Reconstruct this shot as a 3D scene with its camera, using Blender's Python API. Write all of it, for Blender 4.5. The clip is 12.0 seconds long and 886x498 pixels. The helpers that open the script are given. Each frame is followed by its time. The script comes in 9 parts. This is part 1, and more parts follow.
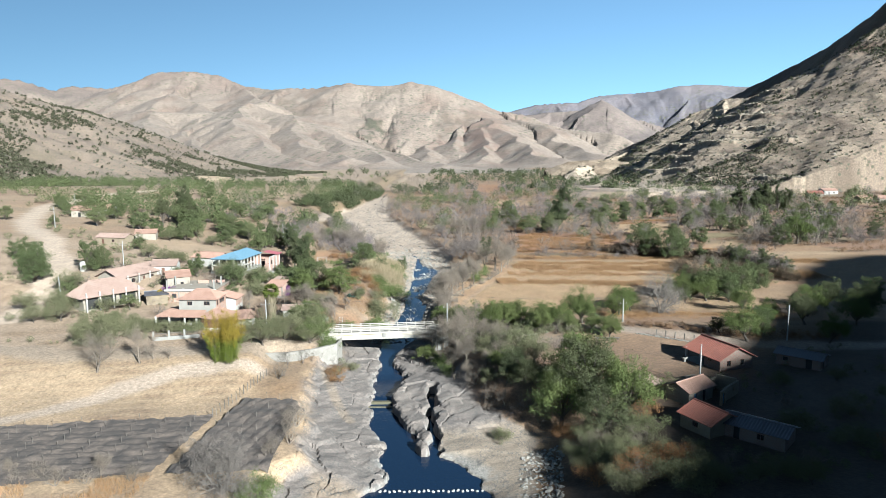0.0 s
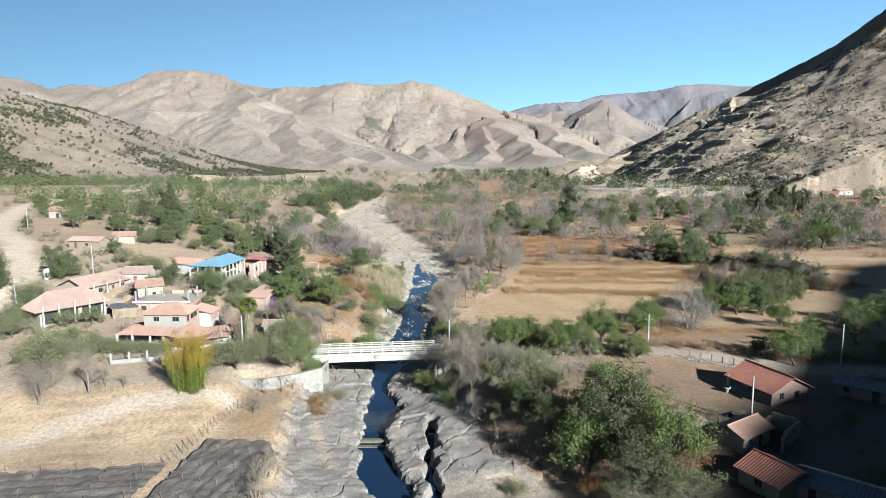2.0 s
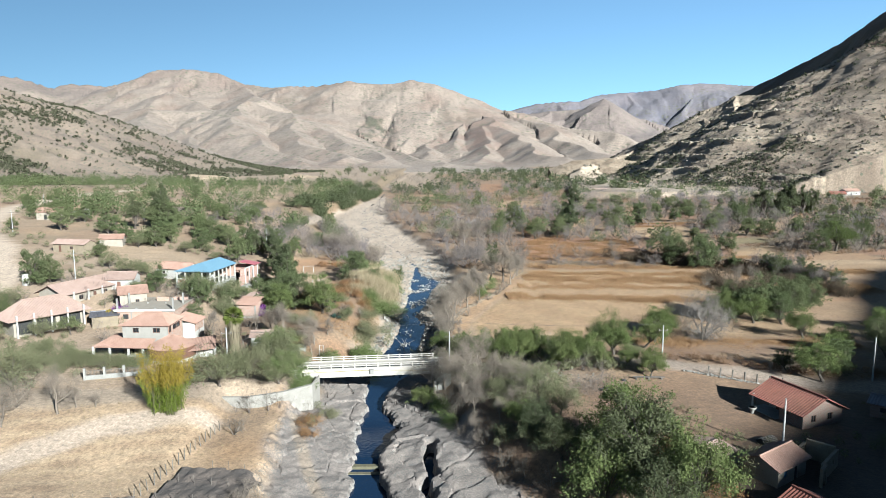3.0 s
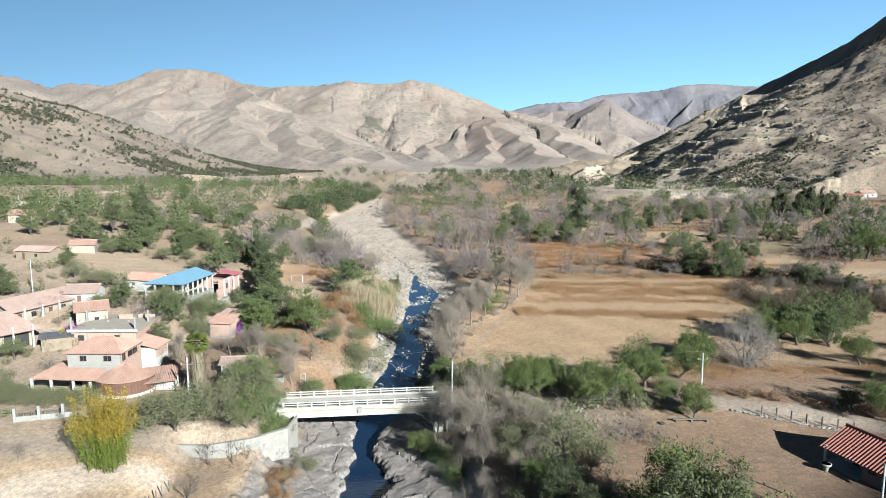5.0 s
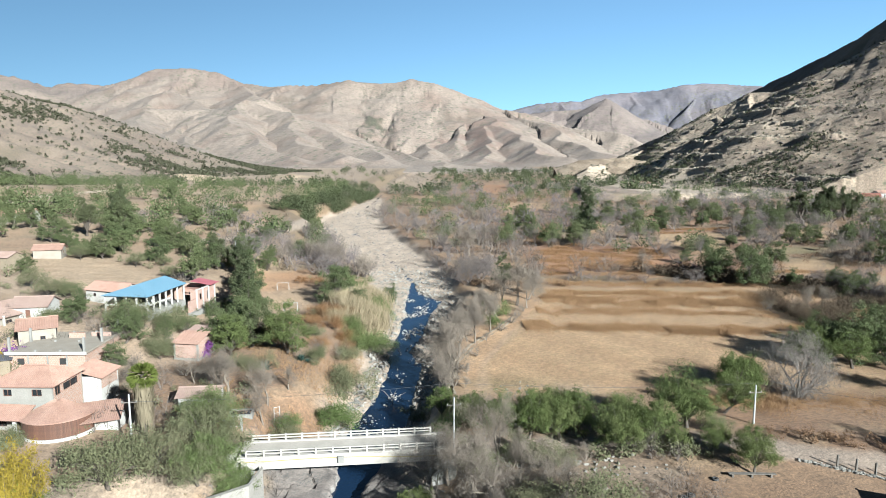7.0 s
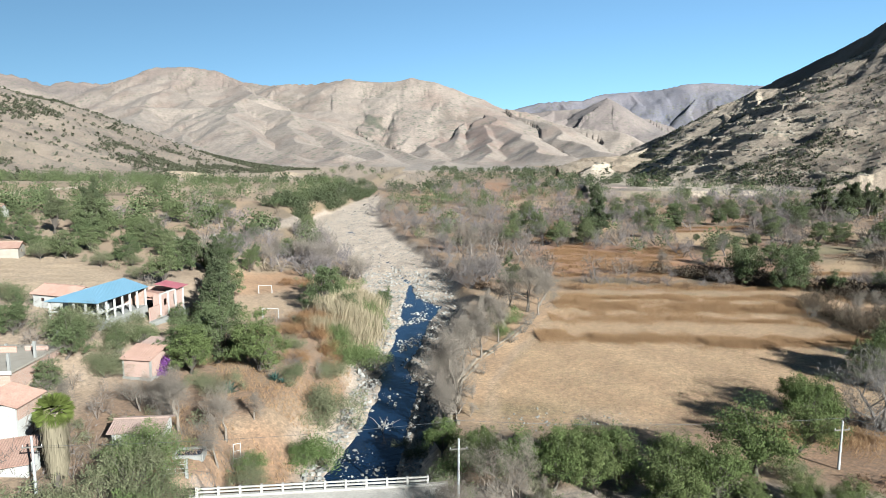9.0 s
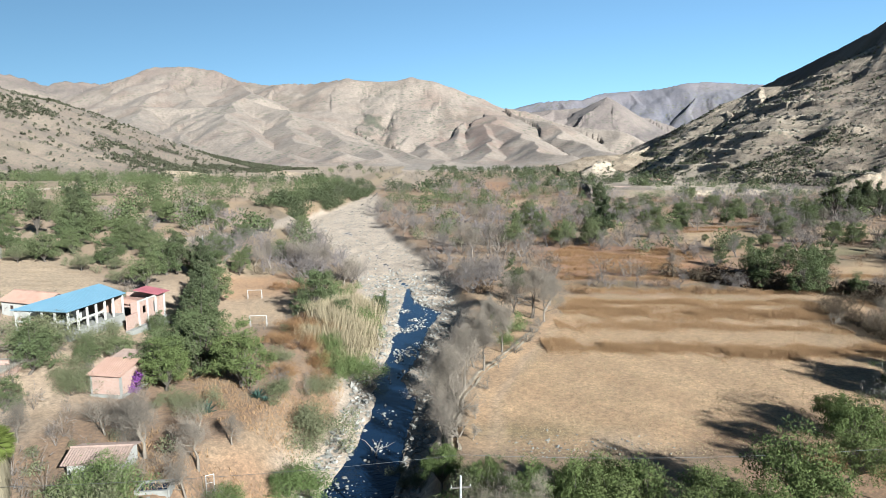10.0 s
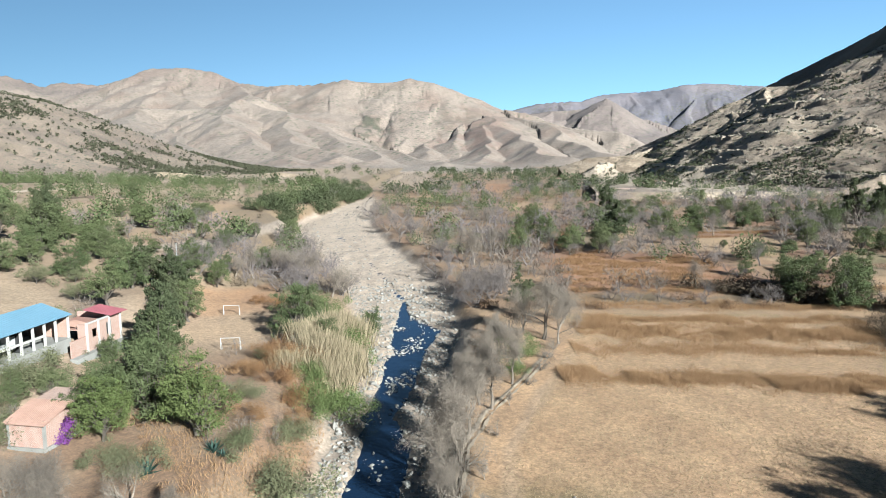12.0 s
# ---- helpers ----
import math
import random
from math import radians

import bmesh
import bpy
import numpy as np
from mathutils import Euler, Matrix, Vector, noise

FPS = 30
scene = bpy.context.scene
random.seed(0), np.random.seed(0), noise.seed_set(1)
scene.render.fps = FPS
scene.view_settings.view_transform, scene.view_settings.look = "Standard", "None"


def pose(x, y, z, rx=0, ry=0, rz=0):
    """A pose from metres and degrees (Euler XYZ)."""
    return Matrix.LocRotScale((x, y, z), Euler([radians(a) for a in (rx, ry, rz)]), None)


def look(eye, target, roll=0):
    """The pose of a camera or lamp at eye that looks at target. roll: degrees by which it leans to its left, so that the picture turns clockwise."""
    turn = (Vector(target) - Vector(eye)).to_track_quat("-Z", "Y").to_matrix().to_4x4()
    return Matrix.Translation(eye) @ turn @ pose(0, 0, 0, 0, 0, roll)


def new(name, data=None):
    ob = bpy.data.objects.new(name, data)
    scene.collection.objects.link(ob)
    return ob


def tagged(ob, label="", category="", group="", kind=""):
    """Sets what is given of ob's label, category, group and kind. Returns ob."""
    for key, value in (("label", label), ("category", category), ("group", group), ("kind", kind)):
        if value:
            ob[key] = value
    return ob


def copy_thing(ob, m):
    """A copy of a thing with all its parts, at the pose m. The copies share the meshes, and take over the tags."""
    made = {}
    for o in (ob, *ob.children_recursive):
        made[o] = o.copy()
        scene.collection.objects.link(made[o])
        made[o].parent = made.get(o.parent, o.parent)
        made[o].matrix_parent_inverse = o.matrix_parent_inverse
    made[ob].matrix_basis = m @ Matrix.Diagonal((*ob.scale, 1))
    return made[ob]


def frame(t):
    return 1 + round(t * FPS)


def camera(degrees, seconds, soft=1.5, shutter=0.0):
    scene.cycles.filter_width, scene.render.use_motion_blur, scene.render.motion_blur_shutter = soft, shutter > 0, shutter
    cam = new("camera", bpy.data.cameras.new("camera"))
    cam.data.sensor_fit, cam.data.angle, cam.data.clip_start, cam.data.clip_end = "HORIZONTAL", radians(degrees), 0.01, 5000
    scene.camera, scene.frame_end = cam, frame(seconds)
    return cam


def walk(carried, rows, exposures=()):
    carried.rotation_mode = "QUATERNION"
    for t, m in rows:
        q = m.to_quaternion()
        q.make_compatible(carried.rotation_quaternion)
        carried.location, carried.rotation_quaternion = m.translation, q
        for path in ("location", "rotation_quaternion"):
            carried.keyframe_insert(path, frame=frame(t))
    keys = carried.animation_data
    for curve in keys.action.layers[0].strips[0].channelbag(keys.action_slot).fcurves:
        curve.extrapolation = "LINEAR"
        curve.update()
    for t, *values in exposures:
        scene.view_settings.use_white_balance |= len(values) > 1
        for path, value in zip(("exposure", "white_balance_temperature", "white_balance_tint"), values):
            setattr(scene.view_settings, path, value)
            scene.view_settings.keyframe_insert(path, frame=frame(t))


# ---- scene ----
cam = camera(67.8, 12.0, 0.65)
PATH = [
    (0, (-0.027, -0.542, 36.945), (0.002, 1.439, 36.67), -0.2),
    (0.5, (-0.084, 3.851, 36.74), (-0.056, 5.832, 36.464), -0.2),
    (1, (-0.057, 8.601, 36.506), (-0.029, 10.582, 36.231), -0.2),
    (1.5, (-0.031, 13.02, 36.331), (-0.003, 15.001, 36.055), -0.1),
    (2, (0.004, 17.379, 36.342), (0.032, 19.36, 36.065), -0.1),
    (2.5, (0.105, 21.766, 36.32), (0.133, 23.746, 36.042), -0.1),
    (3, (0.221, 26.124, 36.329), (0.248, 28.104, 36.051), -0.1),
    (5, (0.19, 44.426, 35.999), (0.217, 46.406, 35.722), -0.0),
    (5.5, (0.269, 48.908, 35.998), (0.295, 50.889, 35.721), 0.0),
    (6, (0.431, 53.528, 35.845), (0.456, 55.509, 35.568), -0.0),
    (6.5, (0.35, 57.762, 35.723), (0.377, 59.742, 35.445), 0.0),
    (7, (0.489, 62.285, 34.958), (0.515, 64.266, 34.681), 0.0),
    (9, (0.57, 80.865, 32.118), (0.596, 82.845, 31.841), 0.1),
    (9.5, (0.689, 85.344, 31.927), (0.716, 87.324, 31.648), -0.1),
    (10, (0.732, 89.544, 31.509), (0.759, 91.524, 31.231), -0.0),
    (10.5, (0.757, 93.647, 31.402), (0.784, 95.627, 31.124), -0.0),
    (11, (0.718, 97.95, 31.263), (0.747, 99.931, 30.988), 0.0),
    (11.5, (0.749, 102.083, 31.193), (0.779, 104.063, 30.919), 0.0),
    (12, (0.782, 106.296, 30.954), (0.813, 108.277, 30.681), 0.0),
]
walk(cam, [(t, look(eye, target, roll)) for t, eye, target, roll in PATH], [(0, 2.22, 5740, 1)])


# ---- world and sun ----
SUN_FROM = Vector((0.57, -0.82, 0.0)).normalized()
SUN_HIGH = radians(24)
sun_vec = Vector((SUN_FROM.x * math.cos(SUN_HIGH), SUN_FROM.y * math.cos(SUN_HIGH), math.sin(SUN_HIGH)))
world = bpy.data.worlds.new("sky")
scene.world = world
world.use_nodes = True
wn = world.node_tree.nodes
sky = wn.new("ShaderNodeTexSky")
sky.sky_type, sky.sun_disc = "NISHITA", False
sky.sun_elevation, sky.sun_rotation = SUN_HIGH, -math.atan2(SUN_FROM.x, SUN_FROM.y)
sky.altitude, sky.air_density, sky.dust_density, sky.ozone_density = 2600, 1.0, 0.0, 0.5
# thin mountain air: the clear sky keeps nearly one blue from the ridges upward
up_map, tone = wn.new("ShaderNodeMapping"), wn.new("ShaderNodeMix")
up_map.inputs["Location"].default_value, up_map.inputs["Scale"].default_value = (0.1, 0, 0.085), (1, 1, 0.9)
tone.data_type, tone.blend_type = "RGBA", "MULTIPLY"
tone.inputs[0].default_value, tone.inputs[7].default_value = 1.0, (0.90, 1.0, 0.97, 1)
wl = world.node_tree.links
wl.new(wn.new("ShaderNodeTexCoord").outputs["Generated"], up_map.inputs["Vector"]), wl.new(up_map.outputs[0], sky.inputs["Vector"])
# and it deepens steadily towards the zenith
part_z, deepen, deeper = wn.new("ShaderNodeSeparateXYZ"), wn.new("ShaderNodeMapRange"), wn.new("ShaderNodeVectorMath")
deepen.inputs[1].default_value, deepen.inputs[2].default_value, deepen.inputs[3].default_value, deepen.inputs[4].default_value = 0.25, 1.0, 1.0, 0.28
deeper.operation = "SCALE"
wl.new(up_map.inputs["Vector"].links[0].from_socket, part_z.inputs[0]), wl.new(part_z.outputs[2], deepen.inputs[0])
wl.new(sky.outputs[0], tone.inputs[6]), wl.new(tone.outputs[2], deeper.inputs[0]), wl.new(deepen.outputs[0], deeper.inputs["Scale"]), wl.new(deeper.outputs[0], wn["Background"].inputs[0])
wn["Background"].inputs[1].default_value = 0.033
sun = new("sun", bpy.data.lights.new("sun", "SUN"))
sun.data.energy, sun.data.angle, sun.data.color = 5.0, radians(0.53), (1.0, 0.965, 0.915)
sun.matrix_world = look(sun_vec * 100, (0, 0, 0))


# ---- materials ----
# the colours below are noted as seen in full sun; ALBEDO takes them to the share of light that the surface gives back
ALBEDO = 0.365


def shade(name, base, other, size=1.0, rough=0.9, bump_at=0.3, fine=6.0, spread=0.25, per_object=0.0, per_island=0.0, metal=0.0, bump_size=None):
    """A surface of two colours mixed by coarse noise, darkened and lightened by fine noise, with fine relief. size: metres of the coarse noise."""
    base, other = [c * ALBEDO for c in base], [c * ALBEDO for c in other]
    m = bpy.data.materials.new(name)
    m.use_nodes = True
    nt = m.node_tree
    n, l = nt.nodes, nt.links
    bsdf = n["Principled BSDF"]
    bsdf.inputs["Roughness"].default_value, bsdf.inputs["Metallic"].default_value = rough, metal
    where = n.new("ShaderNodeTexCoord").outputs["Object"]
    coarse, grain = n.new("ShaderNodeTexNoise"), n.new("ShaderNodeTexNoise")
    coarse.inputs["Scale"].default_value, coarse.inputs["Detail"].default_value = 1 / size, 5
    grain.inputs["Scale"].default_value, grain.inputs["Detail"].default_value = fine / size, 4
    l.new(where, coarse.inputs["Vector"]), l.new(where, grain.inputs["Vector"])
    ramp = n.new("ShaderNodeMapRange")
    ramp.inputs[1].default_value, ramp.inputs[2].default_value = 0.35, 0.65
    l.new(coarse.outputs[0], ramp.inputs[0])
    mix = n.new("ShaderNodeMix")
    mix.data_type = "RGBA"
    mix.inputs[6].default_value, mix.inputs[7].default_value = (*base, 1), (*other, 1)
    l.new(ramp.outputs[0], mix.inputs[0])
    level = n.new("ShaderNodeMapRange")
    level.inputs[1].default_value, level.inputs[2].default_value = 0.28, 0.72
    level.inputs[3].default_value, level.inputs[4].default_value = 1 - spread, 1 + spread
    l.new(grain.outputs[0], level.inputs[0])
    value = level.outputs[0]
    for amount, kind, socket in ((per_object, "ShaderNodeObjectInfo", "Random"), (per_island, "ShaderNodeNewGeometry", "Random Per Island")):
        if amount:
            r = n.new("ShaderNodeMapRange")
            r.inputs[3].default_value, r.inputs[4].default_value = 1 - amount, 1 + amount
            l.new(n.new(kind).outputs[socket], r.inputs[0])
            times = n.new("ShaderNodeMath")
            times.operation = "MULTIPLY"
            l.new(value, times.inputs[0]), l.new(r.outputs[0], times.inputs[1])
            value = times.outputs[0]
    tint = n.new("ShaderNodeVectorMath")
    tint.operation = "SCALE"
    l.new(mix.outputs[2], tint.inputs[0]), l.new(value, tint.inputs["Scale"])
    l.new(tint.outputs[0], bsdf.inputs["Base Color"])
    if bump_at:
        b = n.new("ShaderNodeBump")
        b.inputs["Strength"].default_value, b.inputs["Distance"].default_value = bump_at, (bump_size or size) * 0.1
        l.new(grain.outputs[0], b.inputs["Height"]), l.new(b.outputs[0], bsdf.inputs["Normal"])
    return m


def leafy(name, base, other, through_light=0.12, vary=0.22):
    """Foliage: diffuse with some light coming through, varied from tree to tree and from leaf to leaf."""
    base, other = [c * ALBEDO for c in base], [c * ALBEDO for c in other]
    m = bpy.data.materials.new(name)
    m.use_nodes = True
    n, l = m.node_tree.nodes, m.node_tree.links
    n.remove(n["Principled BSDF"])
    mix = n.new("ShaderNodeMix")
    mix.data_type = "RGBA"
    mix.inputs[6].default_value, mix.inputs[7].default_value = (*base, 1), (*other, 1)
    l.new(n.new("ShaderNodeObjectInfo").outputs["Random"], mix.inputs[0])
    r = n.new("ShaderNodeMapRange")
    r.inputs[3].default_value, r.inputs[4].default_value = 1 - vary, 1 + vary
    l.new(n.new("ShaderNodeNewGeometry").outputs["Random Per Island"], r.inputs[0])
    tint = n.new("ShaderNodeVectorMath")
    tint.operation = "SCALE"
    l.new(mix.outputs[2], tint.inputs[0]), l.new(r.outputs[0], tint.inputs["Scale"])
    d, t, both = n.new("ShaderNodeBsdfDiffuse"), n.new("ShaderNodeBsdfTranslucent"), n.new("ShaderNodeMixShader")
    both.inputs[0].default_value = through_light
    l.new(tint.outputs[0], d.inputs[0]), l.new(tint.outputs[0], t.inputs[0])
    l.new(d.outputs[0], both.inputs[1]), l.new(t.outputs[0], both.inputs[2])
    l.new(both.outputs[0], n["Material Output"].inputs[0])
    return m


def painted_ground(name, attribute, big=1.0, dots=0.0):
    """Soil whose colour comes from the plan of fields, tracks, gravel and rock, with grain at two sizes."""
    m = shade(name, (0.3, 0.24, 0.17), (0.3, 0.24, 0.17), 4.0 * big, 0.95, 0.3, 16.0, 0.27)
    n, l = m.node_tree.nodes, m.node_tree.links
    at = n.new("ShaderNodeAttribute")
    at.attribute_name = attribute
    tint = [x for x in n if x.type == "VECT_MATH"][0]
    fine = n.new("ShaderNodeTexNoise")
    fine.inputs["Scale"].default_value, fine.inputs["Detail"].default_value = 1.6 / big, 6
    l.new([x for x in n if x.type == "TEX_COORD"][0].outputs["Object"], fine.inputs["Vector"])
    span = n.new("ShaderNodeMapRange")
    span.inputs[1].default_value, span.inputs[2].default_value = 0.33, 0.67
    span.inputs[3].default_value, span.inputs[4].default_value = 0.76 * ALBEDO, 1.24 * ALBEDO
    l.new(fine.outputs[0], span.inputs[0])
    more = n.new("ShaderNodeVectorMath")
    more.operation = "SCALE"
    l.new(at.outputs["Color"], more.inputs[0]), l.new(span.outputs[0], more.inputs["Scale"])
    l.new(more.outputs[0], tint.inputs[0])
    if dots:
        # scattered bushes too small to stand out one by one
        cell, near, patch, both = n.new("ShaderNodeTexVoronoi"), n.new("ShaderNodeMapRange"), n.new("ShaderNodeTexNoise"), n.new("ShaderNodeMath")
        where = [x for x in n if x.type == "TEX_COORD"][0].outputs["Object"]
        cell.inputs["Scale"].default_value, patch.inputs["Scale"].default_value = 1 / dots, 0.09 / dots
        l.new(where, cell.inputs["Vector"]), l.new(where, patch.inputs["Vector"])
        spot = n.new("ShaderNodeMapRange")
        spot.inputs[1].default_value, spot.inputs[2].default_value, spot.inputs[3].default_value, spot.inputs[4].default_value = 0.16, 0.36, 1, 0
        near.inputs[1].default_value, near.inputs[2].default_value = 0.36, 0.58
        both.operation = "MULTIPLY"
        l.new(cell.outputs["Distance"], spot.inputs[0]), l.new(patch.outputs[0], near.inputs[0])
        l.new(spot.outputs[0], both.inputs[0]), l.new(near.outputs[0], both.inputs[1])
        bush = n.new("ShaderNodeMix")
        bush.data_type = "RGBA"
        bush.inputs[7].default_value = (0.06, 0.058, 0.036, 1)
        l.new(both.outputs[0], bush.inputs[0]), l.new(more.outputs[0], bush.inputs[6])
        l.new(bush.outputs[2], tint.inputs[0])
    return m


MAT_GROUND = painted_ground("valley_soil", "soil")
MAT_HILL = painted_ground("hill_soil", "soil", 2.2, 5.0)
for mat in (MAT_HILL,):
    node = [x for x in mat.node_tree.nodes if x.type == "BUMP"][0]
    node.inputs["Strength"].default_value, node.inputs["Distance"].default_value = 0.8, 1.6
MAT_RANGE = painted_ground("range_soil", "soil", 12.0, 24.0)
# eroded ribs and rills on the slopes, too fine for the meshes
for mat, wide_, deep in ((MAT_RANGE, 120.0, 9.0), (MAT_HILL, 46.0, 6.0)):
    n, l = mat.node_tree.nodes, mat.node_tree.links
    slopes, ribs = n.new("ShaderNodeBump"), n.new("ShaderNodeTexNoise")
    ribs.noise_type = "RIDGED_MULTIFRACTAL"
    ribs.inputs["Scale"].default_value, ribs.inputs["Detail"].default_value, ribs.inputs["Roughness"].default_value = 1 / wide_, 7, 0.55
    ribs.inputs["Distortion"].default_value = 0.4
    slopes.inputs["Strength"].default_value, slopes.inputs["Distance"].default_value = 0.8, deep
    l.new([x for x in n if x.type == "TEX_COORD"][0].outputs["Object"], ribs.inputs["Vector"])
    l.new(ribs.outputs[0], slopes.inputs["Height"]), l.new([x for x in n if x.type == "BUMP"][0].outputs[0], slopes.inputs["Normal"])
    l.new(slopes.outputs[0], n["Principled BSDF"].inputs["Normal"])
MAT_ROCK = painted_ground("grey_rock", "soil", 0.5)
# fine dark joints across the rock
n, l = MAT_ROCK.node_tree.nodes, MAT_ROCK.node_tree.links
where = [x for x in n if x.type == "TEX_COORD"][0].outputs["Object"]
bend, add, turn = n.new("ShaderNodeTexNoise"), n.new("ShaderNodeVectorMath"), n.new("ShaderNodeMapping")
bend.inputs["Scale"].default_value, bend.inputs["Detail"].default_value = 0.9, 5
add.operation = "MULTIPLY_ADD"
add.inputs[1].default_value = (1.6, 1.6, 0.5)
turn.inputs["Rotation"].default_value, turn.inputs["Scale"].default_value = (0, 0, 0.45), (0.75, 0.16, 0.3)
l.new(where, bend.inputs["Vector"]), l.new(bend.outputs["Color"], add.inputs[0]), l.new(where, add.inputs[2]), l.new(add.outputs[0], turn.inputs["Vector"])
cell, thin, mask, gate, both, dark = n.new("ShaderNodeTexVoronoi"), n.new("ShaderNodeMapRange"), n.new("ShaderNodeTexNoise"), n.new("ShaderNodeMapRange"), n.new("ShaderNodeMath"), n.new("ShaderNodeMix")
cell.feature = "DISTANCE_TO_EDGE"
mask.inputs["Scale"].default_value = 0.35
thin.inputs[1].default_value, thin.inputs[2].default_value, thin.inputs[3].default_value, thin.inputs[4].default_value = 0.012, 0.055, 1, 0
gate.inputs[1].default_value, gate.inputs[2].default_value = 0.42, 0.52
both.operation, dark.data_type = "MULTIPLY", "RGBA"
dark.inputs[7].default_value = (0.06, 0.057, 0.053, 1)
l.new(turn.outputs[0], cell.inputs["Vector"]), l.new(cell.outputs["Distance"], thin.inputs[0]), l.new(where, mask.inputs["Vector"]), l.new(mask.outputs[0], gate.inputs[0])
l.new(thin.outputs[0], both.inputs[0]), l.new(gate.outputs[0], both.inputs[1]), l.new(both.outputs[0], dark.inputs[0])
tint = [x for x in n if x.type == "VECT_MATH" and x.operation == "SCALE"][0]
l.new(tint.inputs[0].links[0].from_socket, dark.inputs[6]), l.new(dark.outputs[2], tint.inputs[0])
MAT_BARK = shade("grey_brown_bark", (0.16, 0.12, 0.09), (0.10, 0.08, 0.06), 0.4, 0.95, 0.5, 6)
MAT_TWIG = shade("grey_twigs", (0.31, 0.245, 0.185), (0.22, 0.175, 0.135), 0.8, 0.95, 0.0, 4, 0.3, 0.25, 0.2)
MAT_MAUVE_TWIG = shade("mauve_grey_twigs", (0.26, 0.21, 0.185), (0.18, 0.145, 0.13), 0.8, 0.95, 0.0, 4, 0.3, 0.15, 0.2)
MAT_PALE_TWIG = shade("pale_twigs", (0.28, 0.235, 0.20), (0.19, 0.16, 0.135), 0.8, 0.95, 0.0, 4, 0.3, 0.1, 0.2)
MAT_LEAF = leafy("pepper_tree_leaves", (0.165, 0.192, 0.085), (0.205, 0.222, 0.108))
MAT_LEAF_ROAD = leafy("roadside_tree_leaves", (0.155, 0.195, 0.068), (0.195, 0.222, 0.086))
MAT_LEAF_DARK = leafy("dark_leaves", (0.105, 0.122, 0.064), (0.145, 0.155, 0.082))
MAT_LEAF_MID = leafy("mid_green_leaves", (0.132, 0.162, 0.074), (0.172, 0.192, 0.092))
MAT_LEAF_HILL = leafy("hill_shrub_leaves", (0.105, 0.11, 0.068), (0.13, 0.125, 0.08))
MAT_LEAF_GREY = leafy("grey_green_leaves", (0.21, 0.22, 0.115), (0.26, 0.25, 0.145))
MAT_LEAF_YELLOW = leafy("yellow_poplar_leaves", (0.34, 0.26, 0.045), (0.38, 0.28, 0.05))
MAT_LEAF_BRIGHT = leafy("bright_green_leaves", (0.175, 0.225, 0.08), (0.20, 0.24, 0.095))
MAT_LEAF_FRESH = leafy("fresh_green_leaves", (0.16, 0.22, 0.035), (0.18, 0.22, 0.04))
MAT_PALM = leafy("palm_leaves", (0.17, 0.20, 0.055), (0.17, 0.2, 0.05))
MAT_PALM_DRY = leafy("dry_palm_skirt", (0.33, 0.27, 0.18), (0.30, 0.25, 0.17))
MAT_BROWN = leafy("dry_brown_scrub", (0.33, 0.175, 0.085), (0.40, 0.235, 0.12))
MAT_TAUPE = leafy("leafless_scrub", (0.25, 0.21, 0.185), (0.31, 0.255, 0.215))
MAT_SCRUB = leafy("brown_scrub_twigs", (0.30, 0.185, 0.11), (0.35, 0.23, 0.145))
MAT_HEDGE = leafy("dark_hedge_twigs", (0.14, 0.105, 0.075), (0.19, 0.145, 0.10))
MAT_MAUVE = leafy("mauve_twigs", (0.255, 0.22, 0.225), (0.30, 0.255, 0.25))
MAT_RUSSET = leafy("russet_grass", (0.57, 0.35, 0.19), (0.63, 0.40, 0.225), 0.3)
MAT_STRAW = leafy("straw", (0.58, 0.445, 0.27), (0.56, 0.42, 0.25), 0.2, 0.35)
MAT_CANE = leafy("dry_cane", (0.66, 0.54, 0.35), (0.56, 0.45, 0.29), 0.25, 0.3)
MAT_FLOWER = leafy("purple_bougainvillea", (0.24, 0.08, 0.30), (0.28, 0.1, 0.34))
MAT_STONE = shade("river_stone", (0.47, 0.43, 0.37), (0.33, 0.305, 0.27), 1.2, 0.85, 0.4, 8, 0.2, 0.1, 0.35)


# ---- the lie of the land ----
def step_s(v, a, b):
    u = np.clip((np.asarray(v, float) - a) / (b - a), 0, 1)
    return u * u * (3 - 2 * u)


def bump(v, c, w):
    return np.exp(-(((np.asarray(v, float) - c) / w) ** 2))


def lattice(ix, iy, seed):
    h = (ix.astype(np.int64) * 374761393 + iy.astype(np.int64) * 668265263 + seed * 1442695041) & 0xFFFFFFFF
    h = ((h ^ (h >> 13)) * 1274126177) & 0xFFFFFFFF
    return ((h ^ (h >> 16)) & 0xFFFF) / 32767.5 - 1


def wave(x, y, seed=0):
    """Smooth value noise from -1 to 1."""
    x, y = np.asarray(x, float), np.asarray(y, float)
    ix, iy = np.floor(x), np.floor(y)
    u, v = x - ix, y - iy
    u, v = u * u * (3 - 2 * u), v * v * (3 - 2 * v)
    a, b = lattice(ix, iy, seed), lattice(ix + 1, iy, seed)
    c, d = lattice(ix, iy + 1, seed), lattice(ix + 1, iy + 1, seed)
    return (a * (1 - u) + b * u) * (1 - v) + (c * (1 - u) + d * u) * v


def fractal(x, y, octaves=4, seed=0, rough=0.5):
    total, amount = 0, 1.0
    for k in range(octaves):
        total = total + amount * wave(np.asarray(x) * 2**k, np.asarray(y) * 2**k, seed + k)
        amount *= rough
    return total


def ridged(x, y, octaves=4, seed=0):
    total, amount = 0, 1.0
    for k in range(octaves):
        total = total + amount * (1 - 2 * np.abs(wave(np.asarray(x) * 2**k, np.asarray(y) * 2**k, seed + k)))
        amount *= 0.5
    return total


